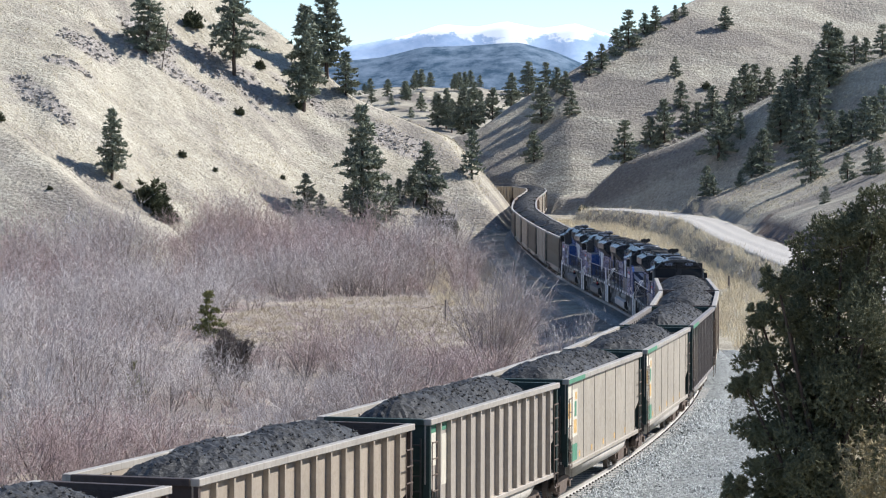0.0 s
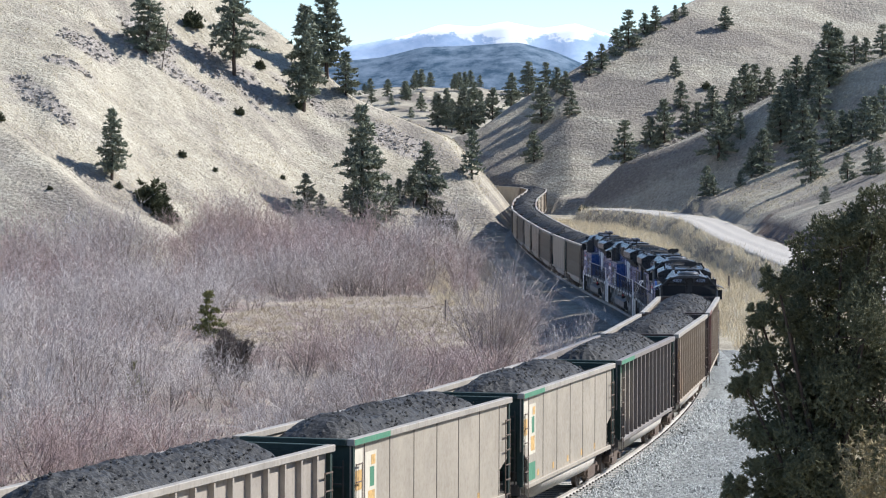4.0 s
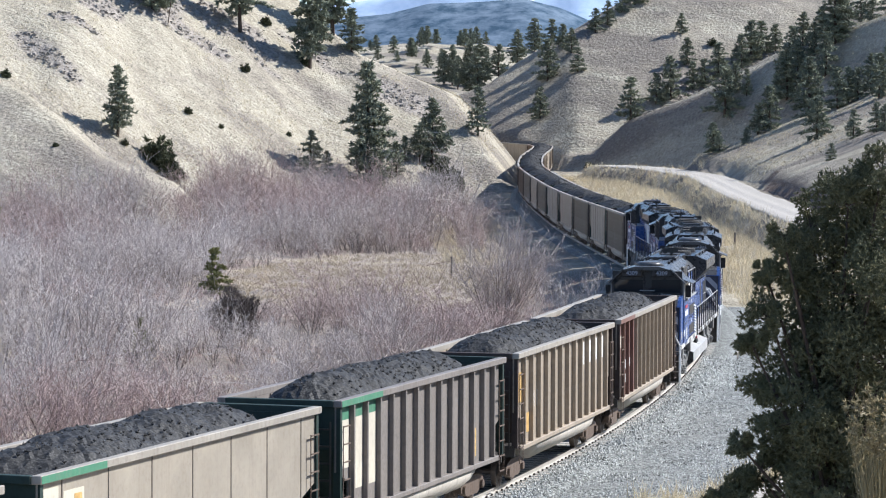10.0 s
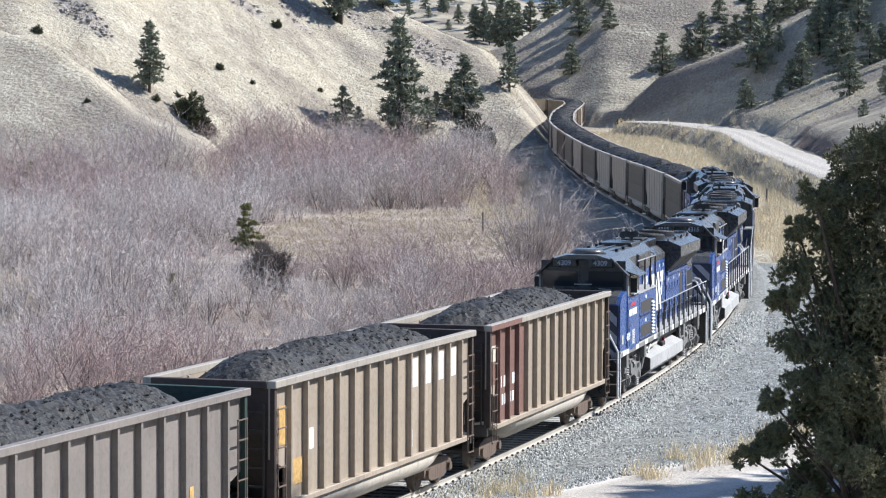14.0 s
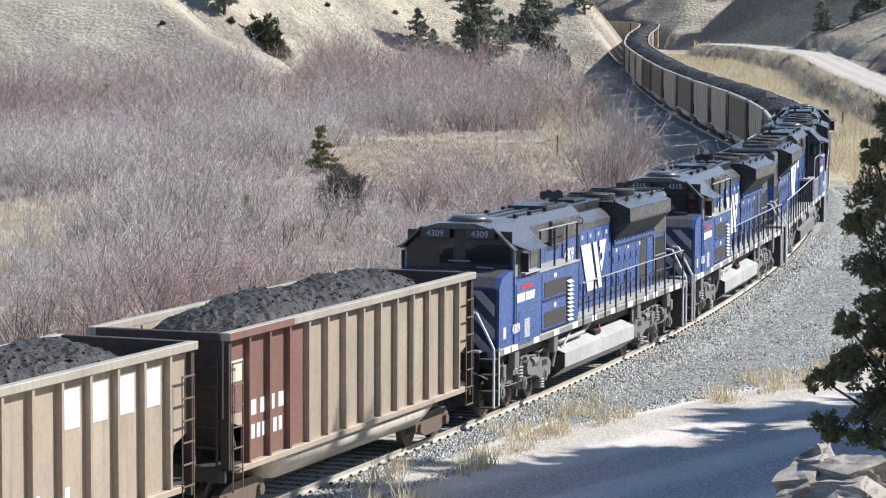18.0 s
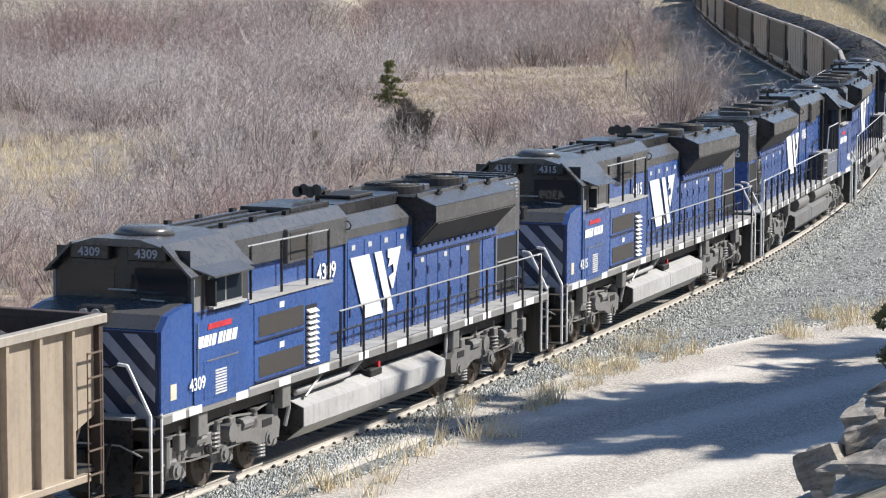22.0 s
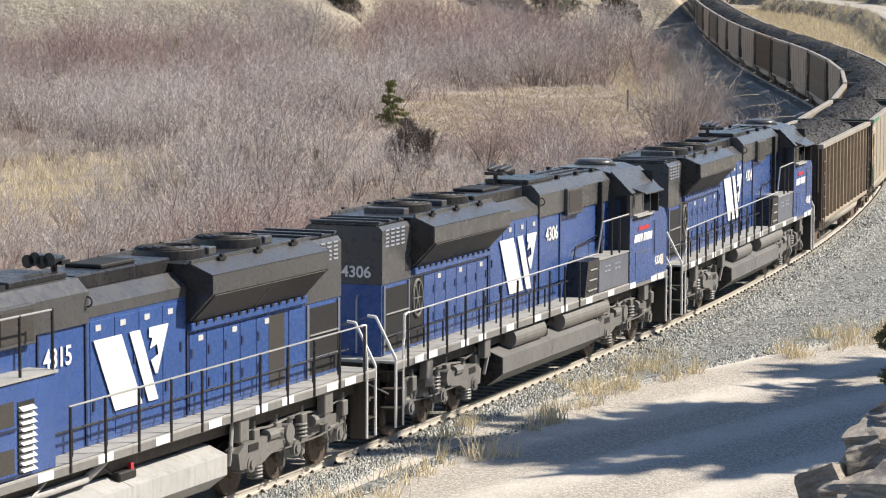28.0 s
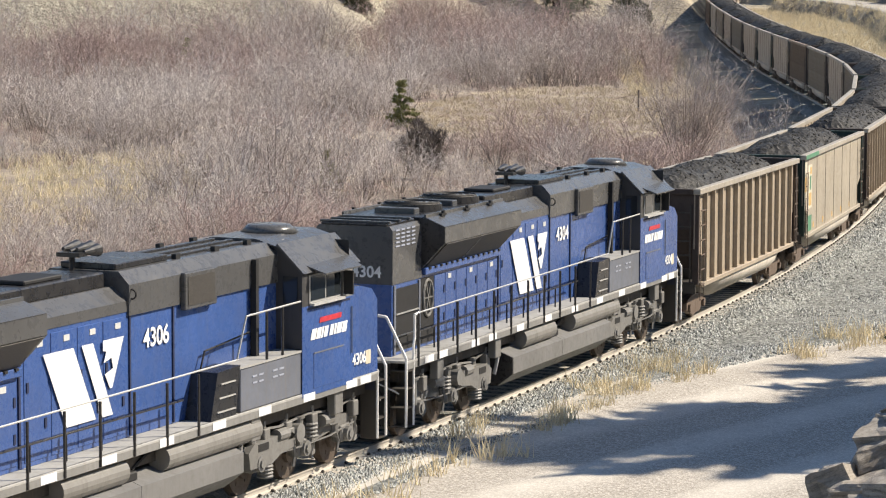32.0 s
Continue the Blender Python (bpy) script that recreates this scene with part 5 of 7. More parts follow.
    for k in (-0.13, 0.13):
        part("headlight", Mesh().cyl((10.4, k, 3.48), (10.44, k, 3.48), 0.10, 12), M["silver"], nose)
        part("ditch_light", Mesh().cyl((10.46, k * 7, 1.9), (10.52, k * 7, 1.9), 0.09, 12), M["silver"], nose)
    part("nose_grab", Mesh().pipe([(10.5, -0.2, 2.5), (10.5, 0.9, 2.5)], 0.018, 5), M["dark"], nose)
    part("nose_wiper", Mesh().pipe([(9.3, 1.0, 3.64), (9.5, 0.6, 3.68)], 0.02, 4), M["tank"], nose)
    # clad left side: cabinets with grilles, a ladder of louvres, and a rail along their top
    box = part("equipment_box", Mesh().box(2.64, 6.7, 0.9, 1.5, 1.63, 3.32, 0.02), M["blue"], g, "blue equipment cabinets with dark grilles")
    part("cabinet_top", Mesh().box(2.6, 6.7, 0.9, 1.54, 3.32, 3.37), M["deck"], box)
    for z0 in (1.68, 2.5):
        part("grille_panel", Mesh().box(3.98, 6.4, 1.5, 1.515, z0, z0 + 0.76), M["blue"], box)
        part("grille", Mesh().box(4.06, 6.2, 1.515, 1.524, z0 + 0.08, z0 + 0.50), M["screen"], box, "dark grille")
        part("panel_lip", Mesh().box(3.98, 6.4, 1.515, 1.55, z0 + 0.0, z0 + 0.03), M["seam_blue"], box)
        part("data_plate", Mesh().box(5.0, 5.22, 1.515, 1.522, z0 + 0.57, z0 + 0.69), M["white"], box)
    for k in range(10):
        part("louvre", share("louvre", lambda: Mesh().prism([(1.5, 0.0), (1.6, 0.0), (1.5, 0.075)], "x", 3.4, 3.88), M["louvre"]), None, box, at=pose(0, 0, 1.74 + k * 0.118))
    # black backing carries the shade between the louvres
    part("louvre_back", Mesh().box(3.36, 3.92, 1.5, 1.506, 1.7, 2.96), M["dark"], box)
    part("top_handrail", Mesh().pipe([(6.6, 1.46, 4.45), (2.66, 1.46, 4.43), (2.66, 1.46, 3.4)], 0.02, 6), M["silver"], g, "silver rail over the cabinets")
    for x in (6.45, 5.0, 3.75, 2.66):
        part("top_stanchion", share("top_stanchion", lambda: Mesh().cyl((0, 0, 3.37), (0, 0, 4.45), 0.03, 6), M["black"]), None, g, at=pose(x, 1.46, 0))
    # writing on both sides
    for sgn in (1, -1):
        hatch = part("cab_hatch", Mesh().box(7.2, 8.7, sgn * 1.536 - 0.008, sgn * 1.536 + 0.008, 1.68, 2.42, 0.006), M["blue"], cab)
        if sgn > 0:
            for k in range(9):
                part("vent_slot", share("vent_slot", lambda: Mesh().box(-0.25, 0.25, -0.006, 0.006, 0, 0.032), M["louvre"]), None, hatch, at=pose(7.98, 1.548, 1.72 + k * 0.056))
        part("hatch_strip", Mesh().box(7.2, 8.6, sgn * 1.548 - 0.006, sgn * 1.548 + 0.006, 2.40, 2.43), M["sillblue"], hatch)
        # the oblique name: a red bar over white leaning letters, as plain shapes
        front = 1 if sgn > 0 else -1
        part("red_bar", Mesh().prism([(8.0 + front * 0.54, 3.02), (8.0 - front * 0.50, 3.02), (8.0 - front * 0.54, 3.13), (8.0 + front * 0.50, 3.13)], "y", sgn * 1.536, sgn * 1.545), M["red"], cab, "red name bar")
        u = -0.92
        for wd, gap in ((0.22, 0.03), (0.2, 0.03), (0.09, 0.04), (0.17, 0.10), (0.17, 0.04), (0.09, 0.04), (0.23, 0.04), (0.21, 0.0)):
            a, b = u, u + wd
            part("letter_bar", Mesh().prism([(8.02 - front * (a - 0.06), 2.70), (8.02 - front * (b - 0.06), 2.70), (8.02 - front * (b + 0.02), 2.92), (8.02 - front * (a + 0.02), 2.92)], "y", sgn * 1.536, sgn * 1.546), M["white"], cab, "white leaning name letter")
            u += wd + gap
        lettering(number, 0.34, "white", cab, side_pose(9.40 if sgn < 0 else 8.98, sgn * 1.542, 2.02))
        lettering(number, 0.50, "white", g, side_pose(1.62, sgn * 0.946, 3.40))
        part("data_plate", Mesh().box(9.8, 10.05, sgn * 1.504 - 0.006, sgn * 1.504 + 0.006, 1.85, 2.15), M["cream"], nose)
    lettering(number, 0.36, "white", rear, pose(-10.316, -0.32, 3.52, 90, 0, -90))
    logo(g, 0.962, 0.39, -1)
    logo(g, -0.962, -2.52, 1)
    # open right side: black steps up to a dusty cabinet beside the cab's back
    cab2 = part("battery_cabinet", Mesh().box(4.0, 6.7, -1.5, -0.9, 1.63, 2.5, 0.02), M["sillblue"], g, "dusty blue-grey cabinet")
    part("cabinet_top", Mesh().box(3.95, 6.7, -1.52, -0.9, 2.5, 2.54), M["deck"], cab2)
    for k in range(8):
        part("vent_slot", share("vent_dash", lambda: Mesh().box(-0.10, 0.10, -0.005, 0.005, 0, 0.035), M["stripe"]), None, cab2, at=pose(4.6 + (k % 2) * 0.28 + (k // 4) * 0.9, -1.505, 2.14 + (k // 2 % 2) * 0.13))
    steps = part("step_box", Mesh().prism([(2.75, 1.63), (3.05, 2.55), (4.0, 2.58), (3.8, 1.63)], "y", -1.5, -0.93), M["black"], g, "black step box")
    for k in range(3):
        part("step", Mesh().box(3.0 + k * 0.08, 3.75, -1.53, -1.3, 1.76 + k * 0.27, 1.785 + k * 0.27), M["deck"], steps)
    part("door_frame", Mesh().box(5.5, 5.62, -1.08, -0.95, 2.54, 4.5), M["dark"], g, "dark edge of the side door")
    part("door_glass", Mesh().box(6.66, 6.69, -1.42, -1.1, 3.5, 4.05), M["glass"], cab)
    part("back_rail", Mesh().pipe([(6.65, -1.5, 3.55), (4.25, -1.5, 3.52), (3.85, -1.5, 2.7)], 0.022, 6), M["silver"], g, "silver rail beside the cab door")
    for x in (5.9, 5.2):
        part("back_post", Mesh().cyl((x, -1.47, 2.54), (x, -1.47, 3.52), 0.03, 6), M["black"], g)
    part("hood_rail", Mesh().pipe([(5.3, -1.02, 3.05), (3.4, -1.02, 2.9), (3.15, -1.02, 2.4)], 0.02, 5), M["dark"], g)
    # fuel tank with bevelled flanks, and air reservoirs on it
    sec = [(-1.12, 0.12), (-1.53, 0.44), (-1.53, 0.84), (-1.08, 1.02), (1.08, 1.02), (1.53, 0.84), (1.53, 0.44), (1.12, 0.12)]
    tank = part("fuel_tank", Mesh().prism(sec, "x", -3.8, 4.06), M[tank_paint], g, "grey fuel tank")
    # grey tank's ends are covered in black, their shade put into the colour
    part("tank_end", Mesh().prism([(y * 0.99, z) for y, z in sec], "x", 4.06, 4.09), M["black"], tank)
    part("tank_end", Mesh().prism([(y * 0.99, z) for y, z in sec], "x", -3.83, -3.8), M["black"], tank)
    for s in (-1, 1):
        part("tank_filler", Mesh().box(-0.5, 0.15, s * 1.2 - 0.16, s * 1.2 + 0.16, 0.92, 1.1, 0.03).pipe([(0.2, s * 1.2, 1.1), (0.6, s * 1.25, 1.3), (0.9, s * 1.25, 1.35)], 0.035, 5), M["dark"], tank)
        part("tank_gauge", Mesh().box(-0.42, -0.32, s * 1.3 - 0.04, s * 1.3 + 0.04, 1.0, 1.22), M["red"], tank)
        part("tank_weld", Mesh().prism([(s * 1.12, 0.118), (s * 1.535, 0.44), (s * 1.535, 0.845), (s * 1.08, 1.026), (s * 1.08, 0.9), (s * 1.2, 0.4)], "x", -0.03, 0.0), M[tank_paint], tank)
    part("fill_pipe", Mesh().pipe([(3.9, 1.25, 1.12), (1.2, 1.25, 1.16), (0.6, 1.3, 1.4)], 0.08, 8), M["tank"], g, smooth=True)
    part("drain_pipe", Mesh().pipe([(3.6, 1.35, 1.0), (2.6, 1.35, 1.45)], 0.03, 5), M["tank"], g)
    for x0, x1 in ((-2.75, -0.4), (1.1, 4.95)):
        part("air_reservoir", Mesh().cyl((x0, -1.26, 1.17), (x1, -1.26, 1.17), 0.25, 18), M["tank_dark"], g, "dark grey air reservoir", smooth=False)
    # handrails, stanchions and end steps
    post = share("stanchion", lambda: Mesh().cyl((0, 0, 1.45), (0, 0, 2.64), 0.03, 6), M["black"])
    short = share("short_post", lambda: Mesh().cyl((0, 0, 1.62), (0, 0, 2.12), 0.022, 5), M["black"])
    for s in (-1, 1):
        y, x_end = s * 1.5, 2.2
        for k in range(11):
            x = x_end - k * 1.24
            part("stanchion", post, None, g, at=pose(x, s * 1.535, 0))
            if k < 10:
                part("short_post", short, None, g, at=pose(x - 0.62, s * 1.2, 0))
        part("handrail", Mesh().pipe([(x_end if s > 0 else 3.9, y, 2.64 if s > 0 else 2.7), (-10.25, y, 2.64)], 0.02, 6), M["silver"], g, "silver handrail")
        part("mid_rail", Mesh().pipe([(x_end, s * 1.2, 2.12), (-10.1, s * 1.2, 2.12)], 0.022, 5), M["black"], g)
        for e in (-1, 1):
            xe = e * 10.85
            x0, x1 = min(xe, xe - e * 0.42), max(xe, xe - e * 0.42)
            y0, y1 = min(y, y - s * 0.4), max(y, y - s * 0.4)
            st = part("end_steps", Mesh().box(x0, x1, y0, y1, 0.12, 0.15).box(x0, x1, y0, y1, 0.55, 0.58).box(x0, x1, y0, y1, 0.98, 1.01).box(x0, x1, y0, y1, 1.38, 1.41).box(xe - e * 0.43 - 0.015, xe - e * 0.43 + 0.015, y0, y1, 0.12, 1.62), M["steel_dark"], g, "stirrup steps at the end")
            part("step_rail", Mesh().pipe([(xe, y, 0.15), (xe, y, 1.68), (xe, s * 1.02, 2.6), (xe, s * 0.82, 2.62)], 0.034, 8), M["bright"], st, "bright bent step rail")
            part("step_rail", Mesh().pipe([(xe - e * 0.44, y, 0.15), (xe - e * 0.44, y, 1.95), (xe - e * 0.5, y, 2.1), (xe - e * 0.5, y, 2.62), (xe - e * 0.75, y, 2.64)] if e < 0 else [(xe - 0.44, y, 0.15), (xe - 0.44, y, 1.66)], 0.03, 8), M["bright"], st)
    for e in (-1, 1):
        part("pilot_plate", Mesh().box(e * 10.83 - 0.02, e * 10.83 + 0.02, -1.1, 1.1, 0.15, 1.6), M["black"], g)
        part("end_deck", Mesh().box(min(e * 10.4, e * 10.86), max(e * 10.4, e * 10.86), -1.1, 1.1, 1.56, 1.62), M["deck"], g)
        part("coupler", Mesh().box(min(e * 10.85, e * 11.4), max(e * 10.85, e * 11.4), -0.12, 0.12, 0.72, 0.95, 0.02), M["steel_dark"], g)
        part("chain", Mesh().pipe([(e * 10.85, -0.82, 2.6), (e * 10.95, -0.4, 2.42), (e * 10.97, 0, 2.38), (e * 10.95, 0.4, 2.42), (e * 10.85, 0.82, 2.6)], 0.016, 4), M["sill"], g)
        for k in (-0.75, -0.5, 0.5, 0.75):
            part("brake_hose", Mesh().pipe([(e * 10.85, k, 1.25), (e * 11.05, k, 1.15), (e * 11.12, k * 0.9, 0.7), (e * 11.08, k * 0.8, 0.4), (e * 11.2, k * 0.7, 0.3)], 0.035, 6), M["dark"], g)
        part("cut_lever", Mesh().pipe([(e * 10.9, -1.35, 0.9), (e * 10.95, -0.9, 1.1), (e * 10.95, 0.9, 1.1), (e * 10.9, 1.35, 0.9)], 0.02, 5), M["silver"], g)
    for s in (-1, 1):
        for e in (-1, 1):
            part("truck_hose", Mesh().pipe([(e * 4.6, s * 1.2, 1.5), (e * 4.45, s * 1.3, 1.3), (e * 4.35, s * 1.32, 0.9), (e * 4.4, s * 1.25, 0.5)], 0.045, 7), M["tank"], g)
    for c in g.children:
        c.matrix_basis = Matrix.Translation((0, 0, LIFT)) @ c.matrix_basis
    loco_truck(g, 7.35)
    loco_truck(g, -7.35, 180)
    return g


M["sill"] = worn("grey_sill_paint", (0.21, 0.21, 0.205), 0.6, 0.0, (0.10, 0.09, 0.08), 0.5, 6)
M["sillblue"] = worn("dusty_blue_grey_paint", (0.13, 0.145, 0.18), 0.6, 0.0, (0.16, 0.14, 0.12), 0.6, 4)
M["screen"] = plain("dark_wire_screen", (0.05, 0.046, 0.042), 0.6, 0.1, 30, 0.5)
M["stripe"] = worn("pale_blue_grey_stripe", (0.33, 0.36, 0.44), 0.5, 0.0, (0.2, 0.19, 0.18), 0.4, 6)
M["louvre"] = worn("pale_louvre_metal", (0.62, 0.62, 0.60), 0.5, 0.0, (0.3, 0.28, 0.25), 0.3, 8)
M["hinge"] = worn("pale_hinge_plate", (0.55, 0.56, 0.56), 0.5, 0.0, (0.2, 0.2, 0.2), 0.4, 9)
# blue darkened so seams and lips carry shade in colour; latches share it
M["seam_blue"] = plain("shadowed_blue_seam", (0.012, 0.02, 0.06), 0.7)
M["navy"] = worn("dark_navy_front", (0.020, 0.028, 0.06), 0.45, 0.0, (0.08, 0.08, 0.09), 0.3, 6)
M["cabdark"] = worn("black_cab_paint", (0.05, 0.05, 0.052), 0.45, 0.0, (0.10, 0.09, 0.08), 0.4, 6)
M["tank_mid"] = worn("dull_grey_fuel_tank", (0.16, 0.16, 0.16), 0.55, 0.0, (0.10, 0.09, 0.08), 0.5, 5)
M["tank_dark"] = worn("dark_grey_reservoir", (0.19, 0.185, 0.175), 0.5, 0.0, (0.10, 0.09, 0.08), 0.5, 5)
engines = [locomotive("4309", "blue and black six-axle diesel locomotive leading cab first behind wagons"),
           locomotive("4315", "blue and black six-axle diesel locomotive with striped nose, cab first"),
           locomotive("4306", "blue and black six-axle diesel locomotive running hood first, dusty cab", "tank_mid"),
           locomotive("4304", "blue and black six-axle diesel locomotive hood first ahead of wagons", "tank_mid")]
consist = [(w, GL, 0) for w in ahead] + [(e, LL, 180 * (i > 1)) for i, e in enumerate(engines)] + [(w, GL, 0) for w in behind]

# ---- plants ----
def blades(base, tip, width, rng):
    """Slender three-sided tapering blades from base to tip: vertices and triangles."""
    n = len(base)
    w = tip - base
    ln = np.linalg.norm(w, axis=1, keepdims=True) + 1e-9
    w = w / ln
    ref = np.where(np.abs(w[:, 2:3]) < 0.9, np.array([[0, 0, 1.0]]), np.array([[1.0, 0, 0]]))
    u = np.cross(w, ref)
    u /= np.linalg.norm(u, axis=1, keepdims=True)
    k = np.cross(w, u)
    a = rng.rand(n, 1) * 6.28
    wd = np.broadcast_to(np.asarray(width, float).reshape(-1, 1), (n, 1))
    ring = [base + wd * (np.cos(a + q) * u + np.sin(a + q) * k) for q in (0, 2.094, 4.189)]
    v = np.stack([*ring, tip], 1)
    t = (np.arange(n)[:, None, None] * 4 + np.array([(0, 1, 3), (1, 2, 3), (2, 0, 3)])[None]).reshape(-1, 3)
    return v.reshape(-1, 3), t


def join(chunks):
    vs, ts, o = [], [], 0
    for v, t in chunks:
        vs.append(v)
        ts.append(t + o)
        o += len(v)
    return np.concatenate(vs), np.concatenate(ts)


def tufts(centres, size, per, rng, up=0.25, width=0.06, out=None):
    """Sprays of needles round each centre."""
    n = len(centres)
    d = rng.normal(size=(n, per, 3))
    d[:, :, 2] += up
    if out is not None:
        d += out[:, None, :] * 0.9
    d /= np.linalg.norm(d, axis=2, keepdims=True)
    s = np.broadcast_to(np.asarray(size, float).reshape(-1, 1, 1), (n, 1, 1)) * rng.uniform(0.6, 1.25, (n, per, 1))
    b = np.repeat(centres[:, None], per, 1)
    return blades((b - d * s * 0.25).reshape(-1, 3), (b + d * s).reshape(-1, 3), (s[..., 0] * width).reshape(-1) * 2.4, rng)


def pine_mesh(seed, open_base, spread_, layers, ragged, size=0.043, per=8):
    """A pine one metre high: crown of drooping boughs with needle sprays."""
    rng = np.random.RandomState(seed)
    cs, outs, lim = [], [], []
    for k in range(layers):
        q = (k + rng.rand() * 0.8) / layers
        z = open_base + (0.985 - open_base) * q
        r = spread_ * (1 - q) ** 0.75 * rng.uniform(1 - ragged, 1 + ragged * 0.5) * (0.55 + 0.45 * min(1, q * 6)) + 0.012
        for _ in range(rng.randint(4, 7)):
            if rng.rand() < ragged * 0.35:
                continue
            a = rng.rand() * 6.28
            rr = r * rng.uniform(0.65, 1.1)
            m = max(2, int(rr / (size * 0.7)))
            lift = rng.uniform(-0.25, 0.15) + 0.3 * q
            for s in np.linspace(0.25, 1.0, m):
                p = np.array([math.cos(a) * rr * s, math.sin(a) * rr * s, z + rr * s * lift - rr * s * s * 0.12])
                cs.append(p + rng.normal(size=3) * 0.008)
                outs.append((math.cos(a), math.sin(a), 0.15))
            lim.append(((0, 0, z), (math.cos(a) * rr * 0.8, math.sin(a) * rr * 0.8, z + rr * 0.8 * lift - rr * 0.06)))
    cs, outs = np.array(cs), np.array(outs)
    v, t = tufts(cs, size, per, rng, 0.2, 0.13, outs)
    wood = Mesh()
    zs = [0, 0.3, 0.6, 0.97]
    rs = [0.021, 0.016, 0.010, 0.002]
    bend = rng.normal(size=(4, 2)) * 0.006
    for i in range(3):
        wood.cyl((*bend[i], zs[i]), (*bend[i + 1], zs[i + 1]), rs[i], 7, rs[i + 1])
    for a, b in lim[::2]:
        wood.cyl(a, b, 0.0035, 4, 0.001)
    return big_mesh("crown", v, t, M["needle"]), wood.data("trunk", M["bark"])


PINES = {"tall": [pine_mesh(s, 0.14, 0.215, 34, 0.32) for s in (1, 2)], "open": [pine_mesh(3, 0.26, 0.33, 26, 0.5), pine_mesh(7, 0.22, 0.30, 28, 0.5)],
         "full": [pine_mesh(s, 0.05, 0.29, 34, 0.28) for s in (4, 5)],
         "small_tall": [pine_mesh(s, 0.12, 0.22, 17, 0.34, 0.07, 6) for s in (21, 22, 23)], "small_full": [pine_mesh(s, 0.04, 0.30, 17, 0.34, 0.07, 6) for s in (24, 25, 26, 27)]}
M["bush"] = leaf_mat("dusky_green_bush", (0.03, 0.035, 0.02), (0.09, 0.095, 0.05))


def bush_mesh(seed, mat):
    rng = np.random.RandomState(seed)
    n = 300
    d = rng.normal(size=(n, 3))
    d[:, 2] = np.abs(d[:, 2])
    d /= np.linalg.norm(d, axis=1, keepdims=True)
    lob = 0.75 + 0.35 * np.sin(d[:, 0] * 4 + seed) * np.cos(d[:, 1] * 5 + seed)
    c = d * (rng.rand(n, 1) ** 0.4) * np.array([0.62, 0.62, 0.85]) * lob[:, None]
    v, t = tufts(c, 0.15, 5, rng, 0.4, 0.13)
    return big_mesh("foliage", v, t, mat)


BUSHES = [bush_mesh(s, M["bush"]) for s in (11, 12, 13)]
count = 0


def pine(style, x, y, h, label, sunk=0.15):
    global count
    if h < 8.7 and style in ("tall", "full"):
        style = "small_" + style
    crown, trunk = PINES[style][count % len(PINES[style])]
    count += 1
    g = tagged(new("pine_tree"), label, "tree", "pines on the hillsides")
    part("trunk", trunk, None, g)
    part("crown", crown, None, g)
    wide = h * (1.3 if "full" in style else 1.1)
    g.matrix_basis = pose(x, y, height(x, y) - sunk, 0, 0, count * 67.0) @ Matrix.Diagonal((wide, wide, h, 1))
    return g


def bush(x, y, h):
    global count
    count += 1
    g = tagged(new("bush", BUSHES[count % 3]), "small dark green bush on dry grass", "bush", "bushes on the hillsides")
    g.matrix_basis = pose(x, y, height(x, y) - 0.05, 0, 0, count * 41.0) @ Matrix.Diagonal((h, h, h, 1))


for style, x, y, h in (("full", -41.3, 412.5, 10.0), ("open", -30.3, 426, 13.9), ("tall", -20.1, 428, 15.6), ("tall", -17.5, 441, 15.0), ("full", -14.4, 437, 6.6),
                       ("tall", -41.7, 371, 9.1), ("tall", 4.1, 420.5, 7.4)):
    pine(style, x, y, h, "dark green pine on the dry grass hillside")
for style, x, y, h in (("full", -18.5, 394, 5.4), ("full", -16.4, 395, 3.2), ("tall", -11, 396.5, 16.2), ("full", -10.5, 395.5, 7.6), ("full", -7.2, 399, 4.8), ("full", -6.1, 405, 3.6), ("full", -2.3, 408, 9.3), ("open", -4, 405.5, 6.0)):
    pine(style, x, y, h, "dark green pine at the foot of the hill behind willows")
for x, y, h in ((-36.9, 371.5, 4.4), (-35, 370.5, 3.2), (-1.1, 402.5, 4.2), (0.8, 401, 3.2), (-36.8, 432.5, 3.3), (-40.8, 370, 1.1), (-34.6, 390, 1.2), (-30.3, 390.5, 0.8), (-44.8, 334.5, 0.7), (-20.9, 428, 1.5),
                (-26.9, 433, 1.7), (-55.9, 371, 1.4), (-28.6, 414.5, 1.5), (-21.9, 401.5, 0.8), (47.6, 531.5, 1.8), (23, 480, 2.2)):
    bush(x, y, h)
for k, (x, y, h) in enumerate(((1.1, 944.0, 13.1), (-1.6, 945.5, 10.9), (4.1, 567.5, 9.6), (12.0, 949.5, 11.3), (9.5, 560.5, 6.3), (5.5, 560.5, 8.6), (2.9, 941.0, 10.9))):
    pine("full" if k % 3 else "tall", x, y, h, "dark green pine in the gap of the valley")
for k, (x, y, h) in enumerate(((27.0, 542.0, 4.7), (29.3, 544.0, 4.7), (32.2, 548.5, 5.3), (34.7, 550.5, 7.4), (37.9, 554.5, 4.3), (40.0, 555.0, 4.8), (44.0, 558.5, 3.2), (45.8, 560.5, 2.7), (53.1, 555.0, 4.5), (42.3, 536.0, 3.9), (17.7, 530.0, 7.7), (23.0, 526.0, 4.6), (16.0, 517.5, 5.8), (22.9, 986.0, 11.4), (29.6, 1021.5, 11.8), (18.9, 543.5, 4.7), (20.8, 538.5, 4.7), (22.2, 535.0, 4.6), (42.4, 524.5, 5.0))):
    pine("full", x, y, h, "dark pine on the dry hillside across the valley")
